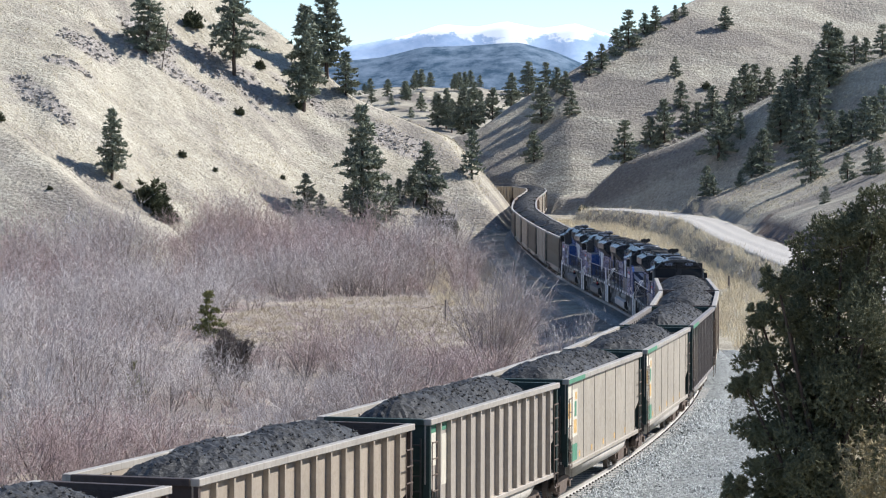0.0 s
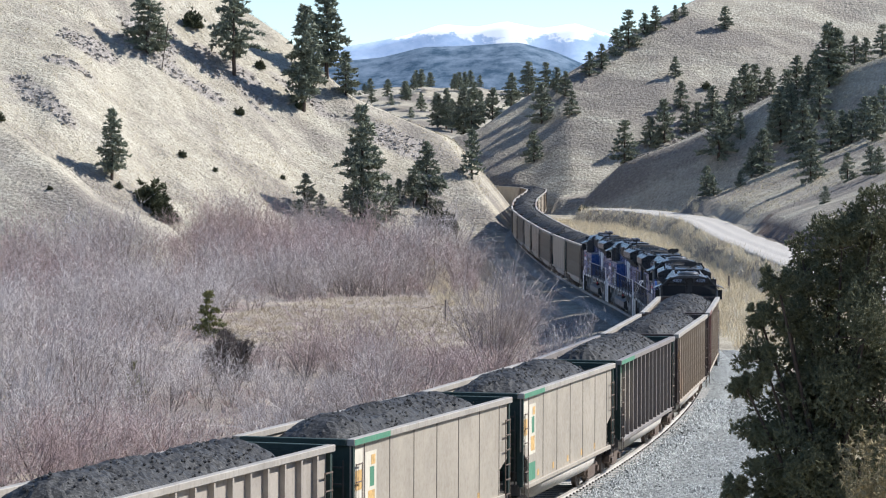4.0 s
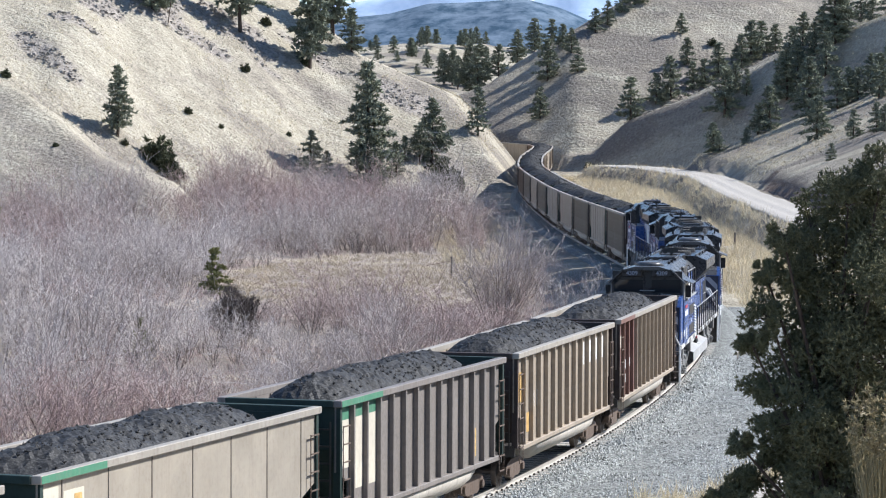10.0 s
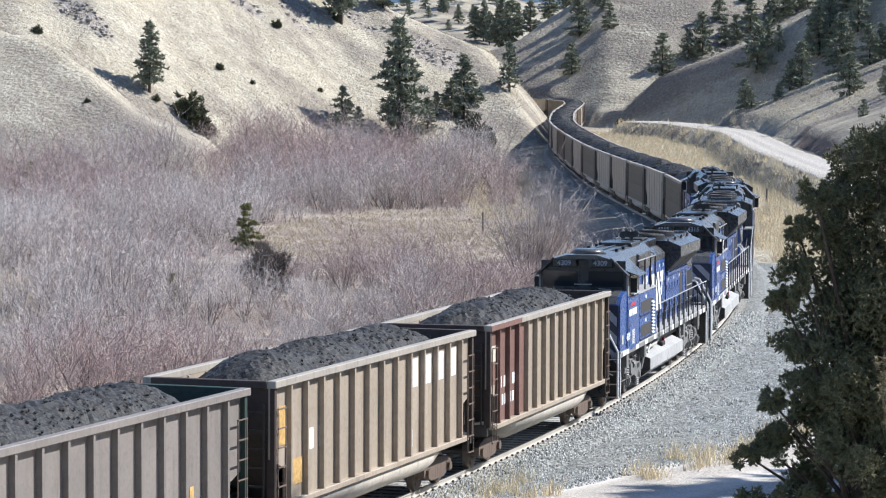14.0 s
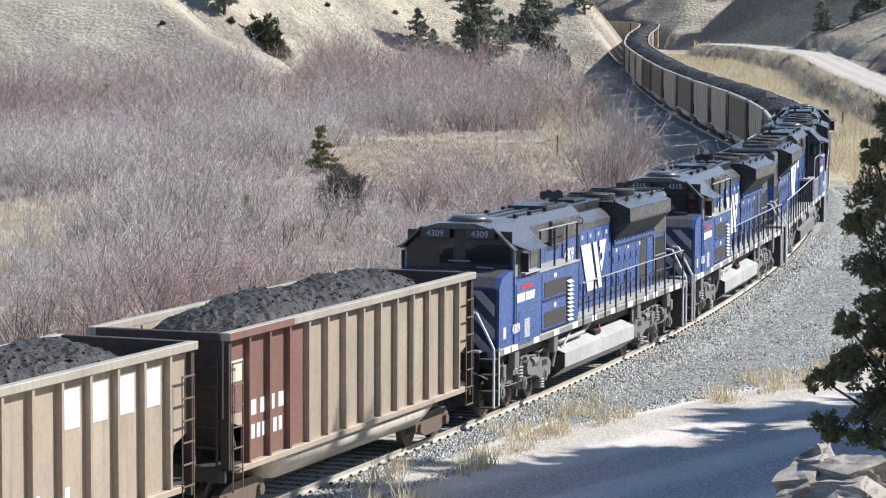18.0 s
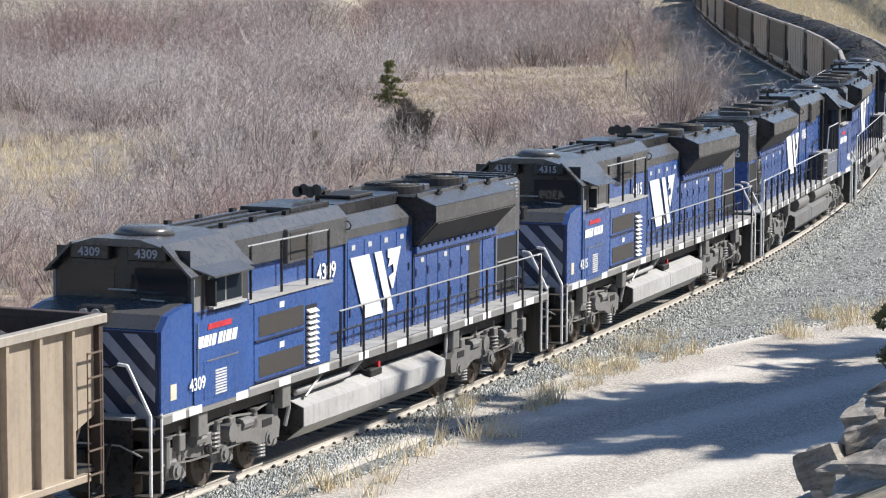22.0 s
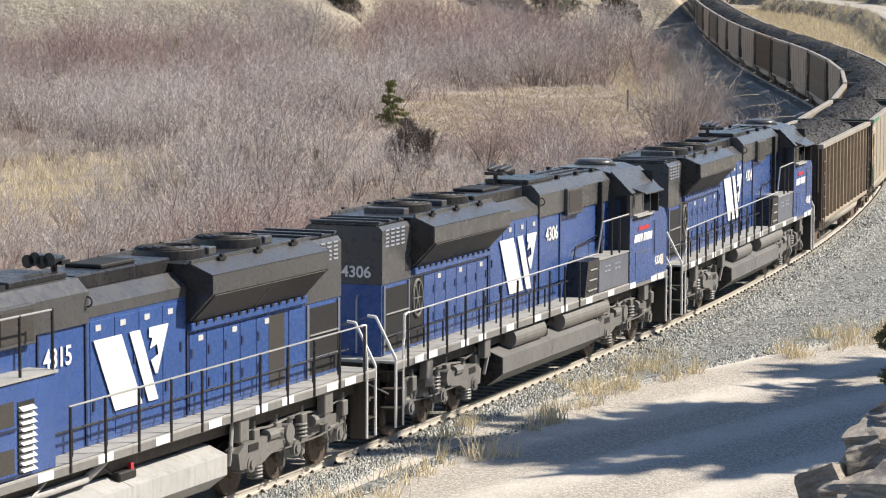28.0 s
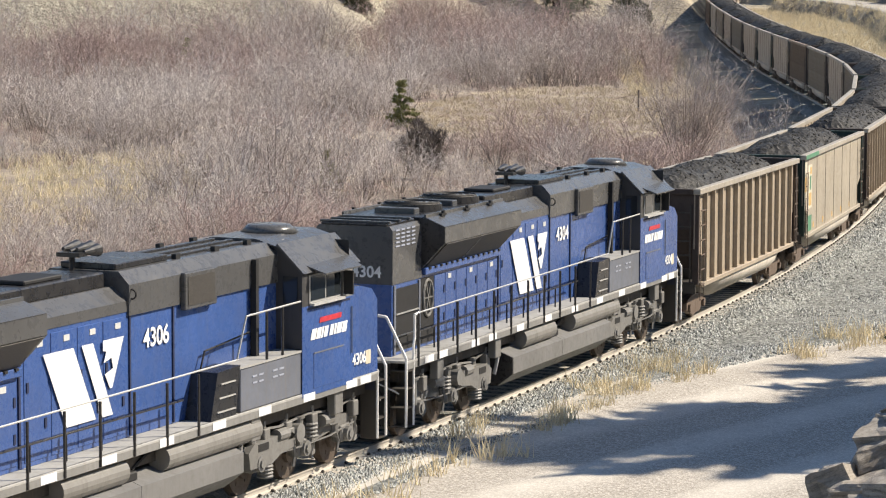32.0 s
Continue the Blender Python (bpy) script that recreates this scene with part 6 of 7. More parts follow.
for k, (x, y, h) in enumerate(((30.4, 492.0, 7.4), (35.9, 510.0, 5.7), (38.4, 511.0, 7.7), (42.6, 514.5, 5.1), (44.7, 515.5, 5.2), (47.5, 519.5, 6.4), (51.9, 523.5, 6.2), (53.9, 525.5, 7.7), (55.9, 528.0, 6.3), (58.5, 528.5, 5.3), (57.2, 476.0, 5.7), (59.7, 473.5, 5.1), (61.2, 467.5, 10.6), (62.6, 468.5, 7.9), (67.7, 484.5, 5.0), (67.5, 470.0, 4.3), (71.7, 480.5, 5.4))):
    pine("full", x, y, h, "dark green pine on the wooded spur")
for k, (x, y, h) in enumerate(((44.2, 471.5, 8.3), (46.2, 475.0, 5.1), (45.6, 419.0, 6.6), (52.8, 468.5, 5.0), (53.2, 464.5, 9.1), (50.8, 415.5, 8.9), (54.4, 412.5, 6.0), (56.2, 414.5, 5.3), (57.4, 413.5, 4.9), (59.4, 414.5, 5.7), (58.6, 400.5, 6.3), (61.3, 410.0, 6.5), (44.0, 419.0, 4.4), (55.3, 467.0, 6.3), (59.2, 462.5, 7.1), (47.7, 472.0, 4.5), (55.0, 472.0, 5.4), (58.1, 468.5, 5.4))):
    pine("tall" if k % 4 == 3 else "full", x, y, h, "dark pine in the shaded side valley")
for x, y, h in ((37.5, 418.0, 4.5), (38.1, 415.0, 3.2), (46.9, 375.0, 5.8), (48.2, 350.5, 3.6), (50.0, 344.0, 3.7), (42.3, 325.5, 2.1), (41.8, 413.0, 2.5), (50.2, 339.0, 3.3)):
    pine("full", x, y, h, "young green pine on the grassy bank above the road")
rng = np.random.RandomState(8)
for k in range(34):
    pine("full", rng.uniform(-34, 16), rng.uniform(960, 1045), rng.uniform(3.6, 6.6), "distant pine on a pale knoll")
# pines beside the road outside the picture, whose shade lies across it
for x, y, h in ((22.5, 76.5, 18.3), (27, 79, 20.2), (27.5, 89.5, 16.3), (31, 83.5, 18.3), (30, 76, 27), (33, 87.5, 23), (26.5, 74.5, 21.2)):
    pine("open", x, y, h, "tall pine on the bank beside the gravel road")


# bare willow scrub on the valley floor
def willow(rng, h, stems, sub, fine):
    """One shrub: stems that fan out from the root, and two orders of ever finer twigs that fill a rounded crown."""
    a, lean = rng.rand(stems) * 6.28, rng.uniform(0.05, 0.75, stems)
    hh = h * rng.uniform(0.6, 0.92, stems) * (1 - 0.35 * lean ** 1.5)
    base = np.stack([np.cos(a) * 0.12 * h * rng.rand(stems), np.sin(a) * 0.12 * h * rng.rand(stems), np.zeros(stems)], 1)
    tip = base + np.stack([np.cos(a) * lean * hh, np.sin(a) * lean * hh, hh], 1)
    i = rng.randint(0, stems, sub)
    b = base[i] + (tip[i] - base[i]) * rng.uniform(0.18, 0.95, (sub, 1))
    d = (tip[i] - base[i]) / hh[i][:, None] * 0.7 + rng.normal(size=(sub, 3)) * 0.58 + np.array([0, 0, 0.15])
    t = b + d * (h * rng.uniform(0.14, 0.30, (sub, 1)))
    t[:, 2] = np.maximum(t[:, 2], b[:, 2] * 0.9 + 0.03)
    j = rng.randint(0, sub, fine)
    b2 = b[j] + (t[j] - b[j]) * rng.uniform(0.25, 1.0, (fine, 1))
    t2 = b2 + (rng.normal(size=(fine, 3)) * 0.8 + (t[j] - b[j]) / h * 1.5 + np.array([0, 0, 0.3])) * (h * rng.uniform(0.07, 0.16, (fine, 1)))
    return (base, tip, np.full(stems, 0.011 * h ** 0.5)), (b, t, np.full(sub, 0.0052 * h ** 0.5)), (b2, t2, np.full(fine, 0.0042))


def scrub(places, mats, names, labels, seed):
    """Thickets: the woody branches of one tone, the twigs of another, each one object."""
    rng = np.random.RandomState(seed)
    kinds = [willow(rng, 1.0, 9, 62, 215) for _ in range(12)]
    sets = ([[], [], []], [[], [], []])
    for x, y, z, h in places:
        kind = kinds[rng.randint(12)]
        a = rng.rand() * 6.28
        m = np.array([[math.cos(a), -math.sin(a), 0], [math.sin(a), math.cos(a), 0], [0, 0, 1]]) * h
        wide = np.array([rng.uniform(0.8, 1.25)] * 2 + [1.0])
        o = np.array([x, y, z])
        for n, (b, t, w) in enumerate(kind):
            s = sets[0 if n == 0 else 1]
            s[0].append((b * wide) @ m.T + o)
            s[1].append((t * wide) @ m.T + o)
            s[2].append(w * (0.85 + 0.38 * h) * (1.0, 0.95, 1.0)[n])
    for s, mat, name, label in zip(sets, mats, names, labels):
        v, t = blades(*[np.concatenate(q) for q in s], rng)
        tagged(new(name, big_mesh(name, v, t, mat)), label, "willow scrub", kind="stuff")


rng = np.random.RandomState(21)
cand = np.stack([rng.uniform(-75, 10, 16000), 82 + 300 * rng.rand(16000) ** 1.15], 1)
cx, cy = cand[:, 0], cand[:, 1]
keep = cx > -0.19 * cy - 12
keep &= cx < np.interp(cy, PY, PX) - np.interp(cy, (80, 150, 200, 230, 300), (4.0, 5.0, 6.5, 8.5, 8.0))
clear = ((cx + 5.5) / 10.5) ** 2 + ((cy - 228) / 34) ** 2
clear2 = ((cx + 31) / 8) ** 2 + ((cy - 150) / 20) ** 2
dens = fbm(cx, cy, 14, 51, 3)
keep &= (clear > 1.45 + dens * 0.6) & (clear2 > 0.8 + dens) & (dens > -0.33)
keep &= (cy < 150) | (cy > 205) | (cx < -17) | (dens > -0.05)
keep &= (np.hypot(cx + 11.6, (cy - 158) * 0.45) > 2.2) & (np.hypot(cx + 15.7, (cy - 194) * 0.3) > 2.6) & (np.hypot(cx - 3.2, (cy - 170) * 0.6) > 3.2)
keep &= (cy < 392) & (land(cx, cy)[0] < -0.6)
cand = cand[keep]
# thin them out so that shrubs keep their distance
cells, chosen = {}, []
for x, y in cand:
    gap = 1.65 if y < 200 else 2.1
    key = (int(x / gap), int(y / gap))
    if key not in cells:
        cells[key] = 1
        chosen.append((x, y))
cand = np.array(chosen)
cz = land(cand[:, 0], cand[:, 1])[0]
tone = fbm(cand[:, 0], cand[:, 1], 11, 61, 3) * 1.2 + np.where(cand[:, 1] > 262, 0.25, -0.05)
hs = rng.uniform(1.3, 3.5, len(cand)) * np.interp(cand[:, 1], (80, 130, 260, 300, 350), (0.8, 1.0, 1.0, 1.5, 1.35)) * np.clip(1.0 + fbm(cand[:, 0], cand[:, 1], 9, 66, 2) * 2.3, 0.45, 1.9)
hs *= np.where((cand[:, 0] > -18) & (cand[:, 1] > 172) & (cand[:, 1] < 215), 0.6, 1.0)
rows = np.c_[cand, cz - 0.05, hs]
for rows_, tone_, key in ((rows[(tone <= 0.2) & (tone > -0.12)], "grey-brown", "twig"), (rows[tone > 0.2], "reddish", "twig_red"), (rows[tone <= -0.12], "pale", "twig_pale")):
    scrub(rows_, (M["branch"], M[key]), ("willow_branches", "willow_twigs"), ("bare branches of a %s willow thicket" % tone_, "fine bare twigs of a %s willow thicket" % tone_), len(rows_))

# low twigs and suckers between the shrubs
low = np.stack([rng.uniform(-75, 12, 42000), 78 + 300 * rng.rand(42000) ** 1.2], 1)
lx, ly = low[:, 0], low[:, 1]
ok = (lx > -0.19 * ly - 12) & (lx < np.interp(ly, PY, PX) - 4.5) & (((lx + 5.5) / 10.5) ** 2 + ((ly - 228) / 34) ** 2 > 1.5) & (((lx + 31) / 8) ** 2 + ((ly - 150) / 20) ** 2 > 0.8) & (ly < 385)
low = low[ok]
low = low[land(low[:, 0], low[:, 1])[0] < -0.6]
shade = fbm(low[:, 0], low[:, 1], 9, 62, 3)
LOW_TWIGS = [(low[shade > 0.05], "twig_red"), (low[shade <= 0.05], "twig")]

# single shrubs that stand out
for x, y, h, mat, label in ((3.0, 174, 6.6, "twig", "large bare willow bush beside the shaded bank"), (-27, 340, 5.2, "twig_red", "tall reddish bare willow before the hill"), (-33, 130, 4.2, "twig_pale", "tall pale bare willow")):
    r2 = np.random.RandomState(int(y))
    g = tagged(new("willow_bush"), label, "bush")
    w = willow(r2, h, 46, 560, 3400)
    for name, ws, mm in (("branch_work", w[:1], "branch"), ("twig_crown", w[1:], mat)):
        v, t = blades(*[np.concatenate([q[i] for q in ws]) * (1.5 if i == 2 else 1) for i in range(3)], r2)
        part(name, big_mesh(name, v, t, M[mm]), None, g)
    g.matrix_basis = pose(x, y, height(x, y) - 0.05)
M["dark_twig"] = leaf_mat("dark_bush_twigs", (0.035, 0.03, 0.028), (0.15, 0.125, 0.11), 0.85)
r2 = np.random.RandomState(162)
g = tagged(new("dark_bush"), "dense dark brown thicket among pale willows", "bush")
e = r2.normal(size=(1500, 3))
e /= np.linalg.norm(e, axis=1, keepdims=True)
ball = np.array([0, 0, 1.75]) + e * r2.rand(1500, 1) ** 0.4 * np.array([1.55, 1.55, 1.75]) * (0.85 + 0.25 * np.sin(e[:, :1] * 5) * np.cos(e[:, 2:] * 4))
v, t = tufts(ball, 0.42, 5, r2, 0.5, 0.012, e * 0.5)
part("twig_crown", big_mesh("twig_crown", v, t, M["dark_twig"]), None, g)
w = willow(r2, 3.9, 30, 200, 500)
v, t = blades(*[np.concatenate([q[i] for q in w]) for i in range(3)], r2)
part("branch_work", big_mesh("branch_work", v, t, M["branch"]), None, g)
g.matrix_basis = pose(-11.6, 160, height(-11.6, 160) - 0.1)
M["olive"] = leaf_mat("olive_conifer", (0.085, 0.09, 0.035), (0.24, 0.235, 0.10))
olive = [PINES["small_full"][k][0].copy() for k in (1, 2)]
for me in olive:
    me.materials[0] = M["olive"]
for k, (x, y, h) in enumerate(((-16.5, 207, 3.5), (-15.8, 150, 2.2), (-46, 300, 3.4))):
    tagged(new("olive_conifer", olive[k % 2]), "small olive green conifer among bare willows", "tree").matrix_basis = pose(x, y, height(x, y) - 0.1, 0, 0, x * 9) @ Matrix.Diagonal((h * 1.15, h * 1.15, h, 1))


# dry grass
def grass(name, xy, h, per, mat, label, seed, lean=0.35):
    r2 = np.random.RandomState(seed)
    z = land(xy[:, 0], xy[:, 1])[0]
    c = np.repeat(np.c_[xy, z], per, 0)
    n = len(c)
    c[:, :2] += r2.normal(size=(n, 2)) * 0.12
    hh = np.repeat(h, per) * r2.uniform(0.5, 1.15, n)
    d = np.c_[r2.normal(size=(n, 2)) * lean, np.ones(n)]
    v, t = blades(c - np.array([0, 0, 0.05]), c + d * hh[:, None], 0.008 + hh * 0.014, r2)
    return tagged(new(name, big_mesh(name, v, t, M[mat])), label, "grass", kind="stuff")


def scatter(n, x0, x1, y0, y1, test, seed):
    r2 = np.random.RandomState(seed)
    p = np.stack([r2.uniform(x0, x1, n), r2.uniform(y0, y1, n)], 1)
    return p[test(p[:, 0], p[:, 1])]


def track_gap(x, y):
    return x - np.interp(y, PY, PX)


def road_gap(x, y):
    return np.abs(line_side(x, y, ROAD)) - np.interp(y, (40, 95, 150, 230, 300), (8.0, 7.0, 4.7, 3.1, 2.7))


for n, (p, key) in enumerate(LOW_TWIGS):
    grass("low_twigs", p, np.random.RandomState(20 + n).uniform(0.2, 0.75, len(p)), 5, key, "low bare willow suckers over the valley floor", 86 + n, 0.55)
p = scatter(21000, 5, 36, 120, 450, lambda x, y: (track_gap(x, y) > np.interp(y, (120, 150, 178, 450), (10, 7.6, 3.6, 3.4))) & (road_gap(x, y) > 0.3) & (track_gap(x, y) < 24), 71)
grass("roadside_grass", p, np.random.RandomState(1).uniform(0.45, 1.05, len(p)), 6, "straw", "tall golden dry grass beside the track", 72)
p = scatter(16000, -16, 24, 44, 125, lambda x, y: (np.abs(track_gap(x, y) - np.interp(y, (40, 60, 68, 75, 81, 88, 95, 120, 150), (2.8, 2.9, 3.0, 3.2, 4.6, 7.0, 8.2, 9.0, 7.5))) < 0.5 + 1.0 * (fbm(x, y, 3, 88, 2) > 0.1)) & (fbm(x, y, 2.5, 87, 2) > -0.08), 73)
grass("verge_grass", p, np.random.RandomState(2).uniform(0.25, 0.8, len(p)), 11, "straw", "dry grass tufts along the ballast", 74)
p = scatter(5200, -14, 2, 54, 84, lambda x, y: (track_gap(x, y) > 1.35) & (track_gap(x, y) < np.interp(y, (54, 70, 78, 84), (3.1, 3.3, 3.4, 2.2))) & (fbm(x, y, 2.2, 97, 2) > 0.02), 98)
grass("trackside_grass", p, np.random.RandomState(12).uniform(0.2, 0.62, len(p)), 9, "straw", "pale dry grass beside the rail", 99)
p = scatter(7000, -22, 8, 180, 280, lambda x, y: (((x + 5.5) / 12.5) ** 2 + ((y - 228) / 40) ** 2 < 1) & (track_gap(x, y) < -5), 75)
grass("meadow_grass", p, np.random.RandomState(3).uniform(0.15, 0.5, len(p)), 7, "straw_grey", "matted grey and straw grass in a clearing", 76, 0.7)
p = scatter(2000, -44, -18, 120, 180, lambda x, y: ((x + 31) / 10) ** 2 + ((y - 150) / 26) ** 2 < 1, 77)
grass("clearing_grass", p, np.random.RandomState(4).uniform(0.3, 0.9, len(p)), 9, "straw", "pale golden grass clumps among willows", 78)
p = scatter(9000, -14, 9, 255, 345, lambda x, y: (track_gap(x, y) < -5.5) & (track_gap(x, y) > -13), 79)
grass("bank_grass", p, np.random.RandomState(5).uniform(0.3, 0.7, len(p)), 7, "straw", "golden dry grass at the foot of the track bank", 80)
p = scatter(30000, -75, 75, 352, 470, lambda x, y: (land(x, y)[0] > -1.2) & (np.abs(track_gap(x, y)) > 6) & (road_gap(x, y) > 1) & (fbm(x, y, 9, 83, 3) > -0.1), 81)
grass("hill_grass", p, np.random.RandomState(6).uniform(0.2, 0.5, len(p)), 5, "straw", "tufts of dry bunch grass on the hillsides", 82)


p = scatter(14500, -75, 75, 340, 545, lambda x, y: (land(x, y)[0] > -0.8) & (np.abs(track_gap(x, y)) > 8) & (road_gap(x, y) > 2), 84)
grass("sage_tufts", p, np.random.RandomState(11).uniform(0.15, 0.42, len(p)), 6, "sagegrey", "small grey sage tufts dotted over the hillsides", 85, 0.9)


# stones on the hills
def stones(name, xy, size, mat, label, seed):
    r2 = np.random.RandomState(seed)
    n = len(xy)
    cube = np.array([(a, b, c) for a in (-1, 1) for b in (-1, 1) for c in (-1, 1)], float)
    f6 = np.array([(0, 1, 3, 2), (4, 6, 7, 5), (0, 4, 5, 1), (2, 3, 7, 6), (0, 2, 6, 4), (1, 5, 7, 3)])
    v = cube[None] * size[:, None, None] * r2.uniform(0.45, 1.0, (n, 8, 3)) * np.array([1.3, 1.0, 0.55])
    a = r2.rand(n) * 6.28
    c, s = np.cos(a)[:, None], np.sin(a)[:, None]
    v = np.stack([v[..., 0] * c - v[..., 1] * s, v[..., 0] * s + v[..., 1] * c, v[..., 2]], -1)
    z = land(xy[:, 0], xy[:, 1])[0] + size * 0.2
    v += np.c_[xy, z][:, None]
    return tagged(new(name, big_mesh(name, v.reshape(-1, 3), (np.arange(n)[:, None, None] * 8 + f6[None]).reshape(-1, 4), mat)), label, "stones", kind="stuff")


p = scatter(60000, -75, 20, 358, 460, lambda x, y: (land(x, y)[1] > 0.35) & (land(x, y)[0] > 0), 90)[:2500]
stones("hillside_stones", p, 0.06 + 0.3 * np.random.RandomState(7).rand(len(p)) ** 4, M["crag"], "dark lichened stones scattered in bands on the hillside", 91)
p = scatter(60000, 30, 75, 330, 540, lambda x, y: (land(x, y)[1] > 0.35) & (road_gap(x, y) > 1.5), 92)[:700]
stones("slope_stones", p, np.random.RandomState(8).uniform(0.08, 0.32, len(p)), M["crag"], "grey stones on the slope above the road", 93)
# small stones at the road's edge
p = scatter(6000, -14, 16, 45, 100, lambda x, y: np.abs(road_gap(x, y)) < 1.2, 94)[:1500]
stones("road_edge_stones", p, np.random.RandomState(9).uniform(0.02, 0.07, len(p)), M["crag"], "loose stones along the road edge", 95)

# ---- the near bank: juniper, rocks, posts ----
def px(x, y, d):
    """A place d metres ahead, on the way through a point of the opening picture."""
    return np.array([(x - 784) * d / 5200, d, 11.85 - (y - 240) * d / 5200])


def juniper():
    rng = np.random.RandomState(5)
    lobes = ((1550, 380, 60), (1490, 440, 75), (1560, 480, 110), (1425, 480, 60), (1375, 495, 36), (1465, 545, 90), (1395, 565, 58), (1345, 560, 26), (1352, 640, 46), (1435, 640, 90), (1530, 600, 120), (1322, 690, 34),
             (1392, 720, 80), (1480, 740, 110), (1560, 720, 120), (1345, 765, 46), (1425, 820, 80), (1510, 850, 110), (1362, 835, 45), (1302, 868, 26), (1335, 920, 46), (1405, 930, 75),
             (1450, 700, 70), (1500, 665, 80), (1420, 780, 66), (1470, 865, 80), (1540, 800, 90), (1390, 860, 60), (1440, 905, 70))
    low = ((1480, 960, 90), (1260, 965, 26), (1298, 955, 34), (1560, 960, 110), (1370, 1010, 60), (1440, 1040, 70), (1280, 1045, 36), (1335, 1040, 45), (1510, 1060, 80))
    g = tagged(new("juniper_tree"), "dense dark green juniper on the near bank", "tree")
    foot = px(1470, 1150, 42.0)
    foot[2] = height(foot[0], foot[1]) - 0.1
    chunks, wood = [], Mesh()
    for x, y, r in lobes + low:
        c = px(x, y, 42.0 + rng.uniform(-0.9, 0.9))
        rad = r * 42.0 / 5200
        rad *= 0.92
        # each bough is a loose group of sprays with gaps between them
        for k in range(11):
            e = rng.normal(size=3)
            e /= np.linalg.norm(e)
            c2, r2 = c + e * rad * rng.uniform(0.35, 0.92), rad * rng.uniform(0.30, 0.5)
            n = int(34 + 330 * rad * rad)
            d = rng.normal(size=(n, 3))
            d /= np.linalg.norm(d, axis=1, keepdims=True)
            p = c2 + d * r2 * (rng.rand(n, 1) ** 0.33) * (0.75 + 0.45 * rng.rand(n, 1)) + e * r2 * 0.5 * rng.rand(n, 1)
            chunks.append(tufts(p, rng.uniform(0.03, 0.066, n), 6, rng, 0.35, 0.11, d * 0.5 + e * 0.6))
            wood.cyl(c, c2, 0.014, 4, 0.004)
        q = foot + (c - foot) * np.array([0.25, 0.25, 0.55])
        wood.cyl(q, c, 0.045, 6, 0.012)
        wood.cyl(foot, q, 0.09, 7, 0.05)
    v, t = join(chunks)
    part("foliage", big_mesh("foliage", v, t, M["juniper"]), None, g)
    part("trunk", wood, M["bark"], g)


juniper()


def sagebrush(x, y, d, r, seed):
    rng = np.random.RandomState(seed)
    c = px(x, y, d)
    base = np.array([c[0], c[1], height(c[0], c[1])])
    n = 240
    e = rng.normal(size=(n, 3)) * np.array([1, 1, 0.9])
    e /= np.linalg.norm(e, axis=1, keepdims=True)
    tips = c + e * r * rng.uniform(0.5, 1.0, (n, 1))
    a = blades(base + rng.normal(size=(n, 3)) * 0.05, tips, 0.01, rng)
    b = tufts(tips, 0.07, 7, rng, 0.5, 0.10)
    v, t = join([a, b])
    tagged(new("sagebrush", big_mesh("sagebrush", v, t, M["sage"])), "dry tan and olive sagebrush beside the juniper", "bush")


M["sage"] = leaf_mat("sagebrush_leaves", (0.16, 0.13, 0.07), (0.42, 0.35, 0.20), 0.85)
sagebrush(1555, 830, 36.0, 0.55, 3)
sagebrush(1570, 900, 36.5, 0.5, 4)


def rock(x, y, d, size, seed, turn):
    """A bedded, broken block of the outcrop."""
    rng = random.Random(seed)
    bm = bmesh.new()
    for _ in range(22):
        bm.verts.new([rng.choice((-1, 1)) * rng.uniform(0.55, 1) * s / 2 for s in size])
    bmesh.ops.convex_hull(bm, input=bm.verts[:])
    for v in [v for v in bm.verts if not v.link_faces]:
        bm.verts.remove(v)
    bmesh.ops.triangulate(bm, faces=bm.faces[:])
    bmesh.ops.subdivide_edges(bm, edges=bm.edges[:], cuts=4, use_grid_fill=True)
    for v in bm.verts:
        p = v.co + Vector((seed * 3.1, 0, 0))
        step = (v.co.z * 9 + noise.noise(p * 1.5) * 1.5) % 1.0 - 0.5
        v.co += v.co.normalized() * (noise.noise(p * 3.0) * 0.07 + noise.noise(p * 9.0) * 0.03 + step * 0.045)
    me = bpy.data.meshes.new("rock")
    bm.to_mesh(me)
    bm.free()
    me.materials.append(M["crag"])
    ob = tagged(new("rock", me), "angular pale grey rock of the roadside outcrop", "rock", "rocks of the outcrop")
    way = np.array([px(x, y, e) for e in np.arange(d - 6, d + 14, 0.25)])
    under = np.where(way[:, 2] < land(way[:, 0], way[:, 1])[0] + 0.08)[0]
    c = way[under[0]] if len(under) else px(x, y, d)
    ob.matrix_basis = pose(*c, rng.uniform(-8, 8), -18 + rng.uniform(-8, 8), turn)


for i, (x, y, d, s) in enumerate(((1160, 1235, 45.0, (0.9, 1.0, 0.75)), (1200, 1190, 45.4, (0.8, 1.0, 0.6)), (1235, 1150, 45.8, (0.8, 1.2, 0.6)), (1265, 1120, 46.2, (0.7, 1.0, 0.5)), (1215, 1260, 44.6, (1.1, 1.2, 0.8)), (1275, 1200, 45.0, (1.0, 1.2, 0.9)),
                                      (1250, 1105, 46.6, (0.5, 0.7, 0.4)), (1310, 1150, 45.6, (1.0, 1.1, 0.8)), (1175, 1290, 44.4, (1.0, 1.2, 0.8)), (1300, 1270, 44.2, (1.2, 1.3, 1.1)), (1240, 1310, 44.0, (1.2, 1.2, 0.9)), (1345, 1190, 45.0, (1.0, 1.2, 0.9)))):
    rock(x, y, d, s, 40 + i, i * 47 % 90 - 30)

r2 = np.random.RandomState(55)
way = np.array([px(r2.uniform(1150, 1370), r2.uniform(1100, 1320), 45.5) for _ in range(260)])
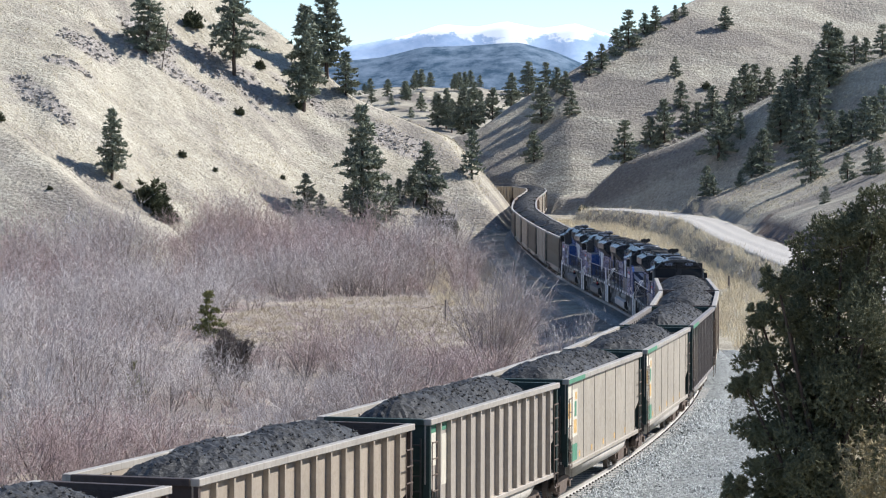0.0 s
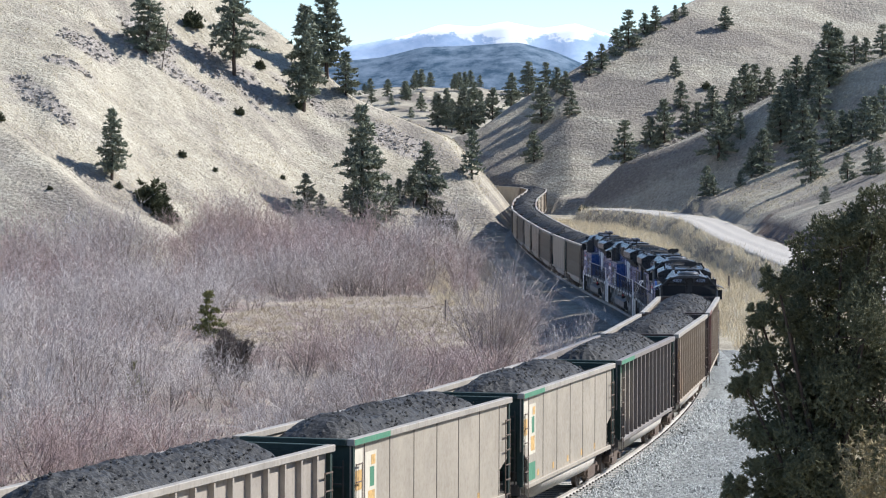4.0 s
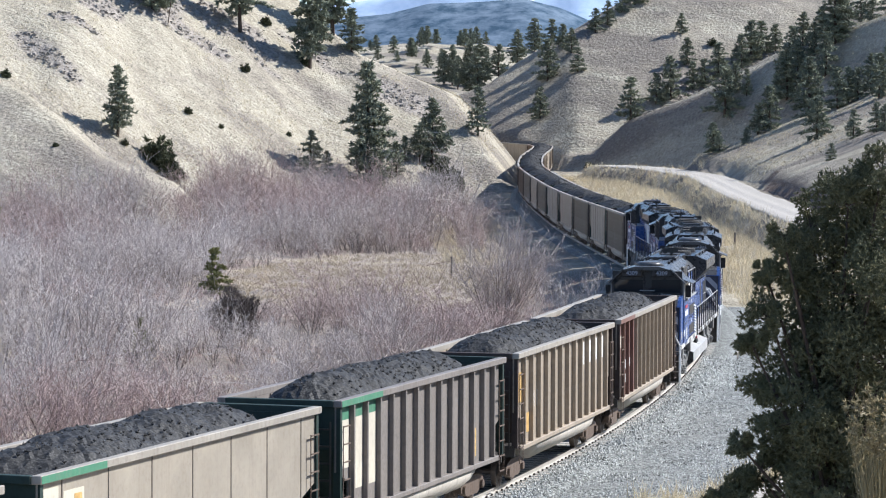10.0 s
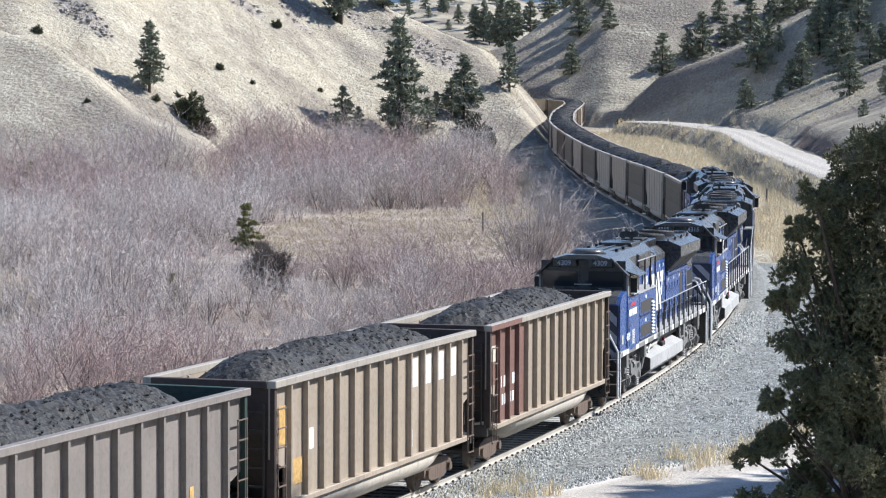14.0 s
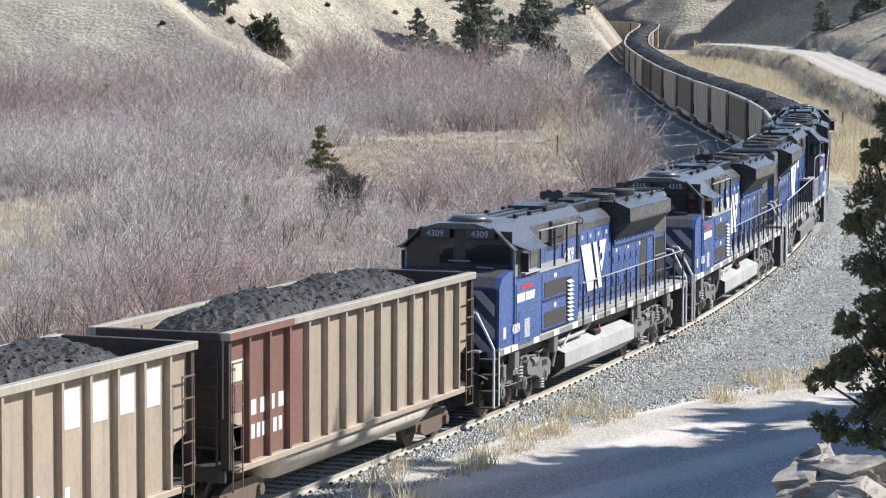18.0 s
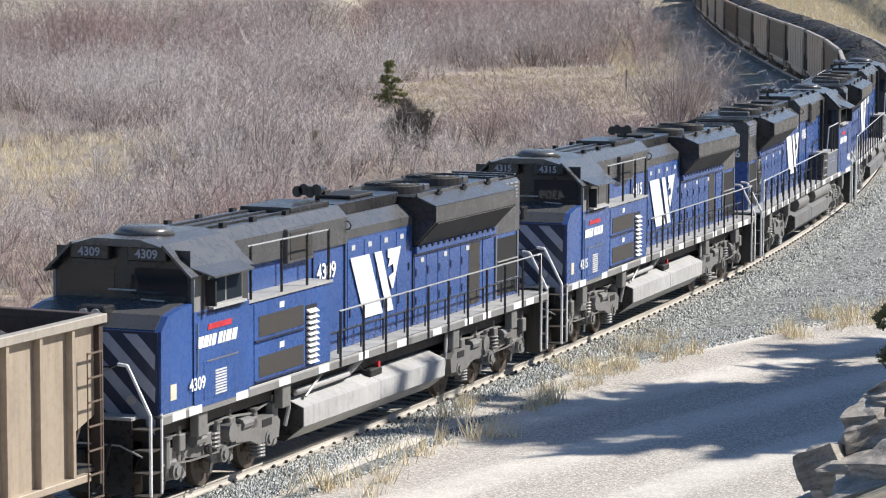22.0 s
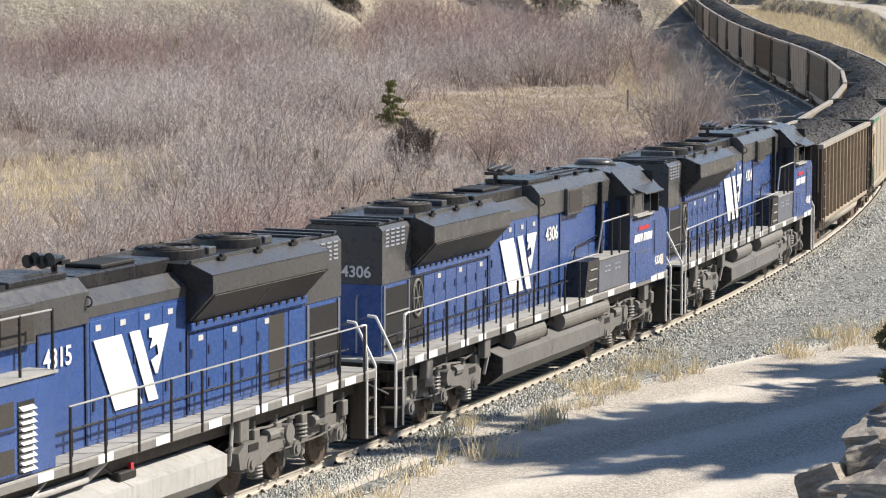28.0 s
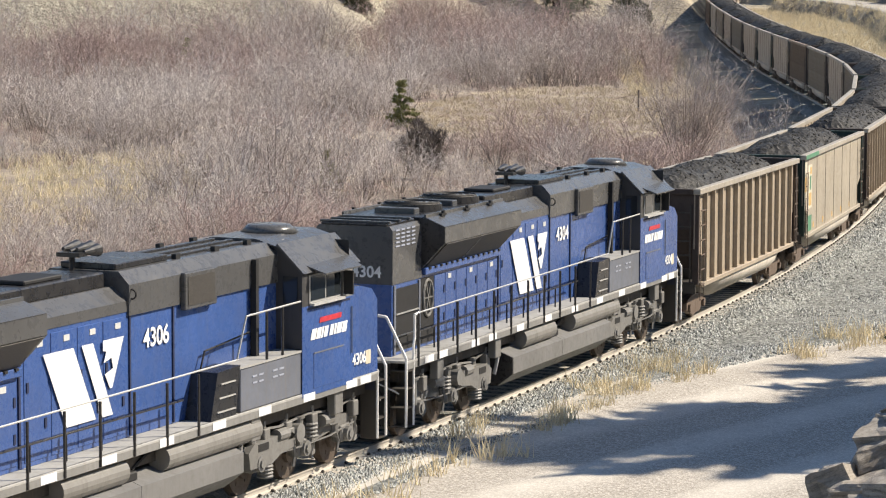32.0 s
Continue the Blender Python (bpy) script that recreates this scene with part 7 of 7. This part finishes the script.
stones("outcrop_rubble", way[:, :2] + r2.normal(size=(260, 2)) * 0.5, r2.uniform(0.05, 0.2, 260), M["crag"], "broken grey rubble about the outcrop", 56)
# fence posts between track and road, and a bare pole on the hill
for x, y in ((25.2, 259.0), (22.6, 266.0), (18.6, 316.0)):
    z = height(x, y)
    g = tagged(new("fence_post", Mesh().cyl((0, 0, -0.3), (0.03, 0.02, 1.35), 0.10, 8, 0.085).data("fence_post", M["post"])), "weathered wooden fence post in dry grass", "fence post", "fence posts by the road")
    g.matrix_basis = pose(x, y, z)
tagged(new("dead_tree", Mesh().pipe([(0, 0, -0.3), (0.5, 0, 3.2), (0.9, 0.1, 6.3)], 0.07, 6).data("dead_tree", M["bark"])), "thin leaning dead tree on the dry hillside", "tree").matrix_basis = pose(-39.3, 411.5, height(-39.3, 411.5))
line_post = Mesh().cyl((0, 0, -0.3), (0, 0, 1.7), 0.075, 8).data("line_post", M["post"])
for x, y in ((0.2, 234.0), (7.0, 289.5)):
    tagged(new("line_post", line_post), "short wooden post at the edge of the bank", "post", "posts at the foot of the bank").matrix_basis = pose(x, y, height(x, y))


# ---- what moves ----
SPEED = 5.70
HEAD_AT_17 = 161.66  # metres along the track where the wagons end and the first locomotive begins, 17 s into the shot


def placed(a, half, turn):
    """A vehicle's pose on the track, its middle a metres along it, on two bogies."""
    f, b = rail_at(a - half), rail_at(a + half)
    c, w = (f + b) / 2, f - b
    return pose(*c, 0, -math.degrees(math.atan2(w[2], math.hypot(w[0], w[1]))), math.degrees(math.atan2(w[1], w[0]))) @ pose(0, 0, 0, 0, 0, turn)


def motions():
    a = HEAD_AT_17 + SPEED * 17 - GL * len(ahead) - GAP
    for n, (ob, length, turn) in enumerate(consist):
        if n in (len(ahead), len(ahead) + len(engines)):
            a += GAP
        mid = a + length / 2
        walk(ob, [(t, placed(max(6.0, mid - SPEED * t), length * 0.32, turn)) for t in range(33)])
        a += length
        if 7 <= n <= 19:
            # wheels roll on the rails
            way = -1 if turn else 1
            for w in ob.children_recursive:
                if w.name.startswith("wheelset"):
                    x, _, r = w.matrix_basis.translation
                    walk(w, [(t / 10, pose(x, 0, r, 0, math.degrees(way * SPEED * t / 10 / r), 0)) for t in range(321)])


motions()
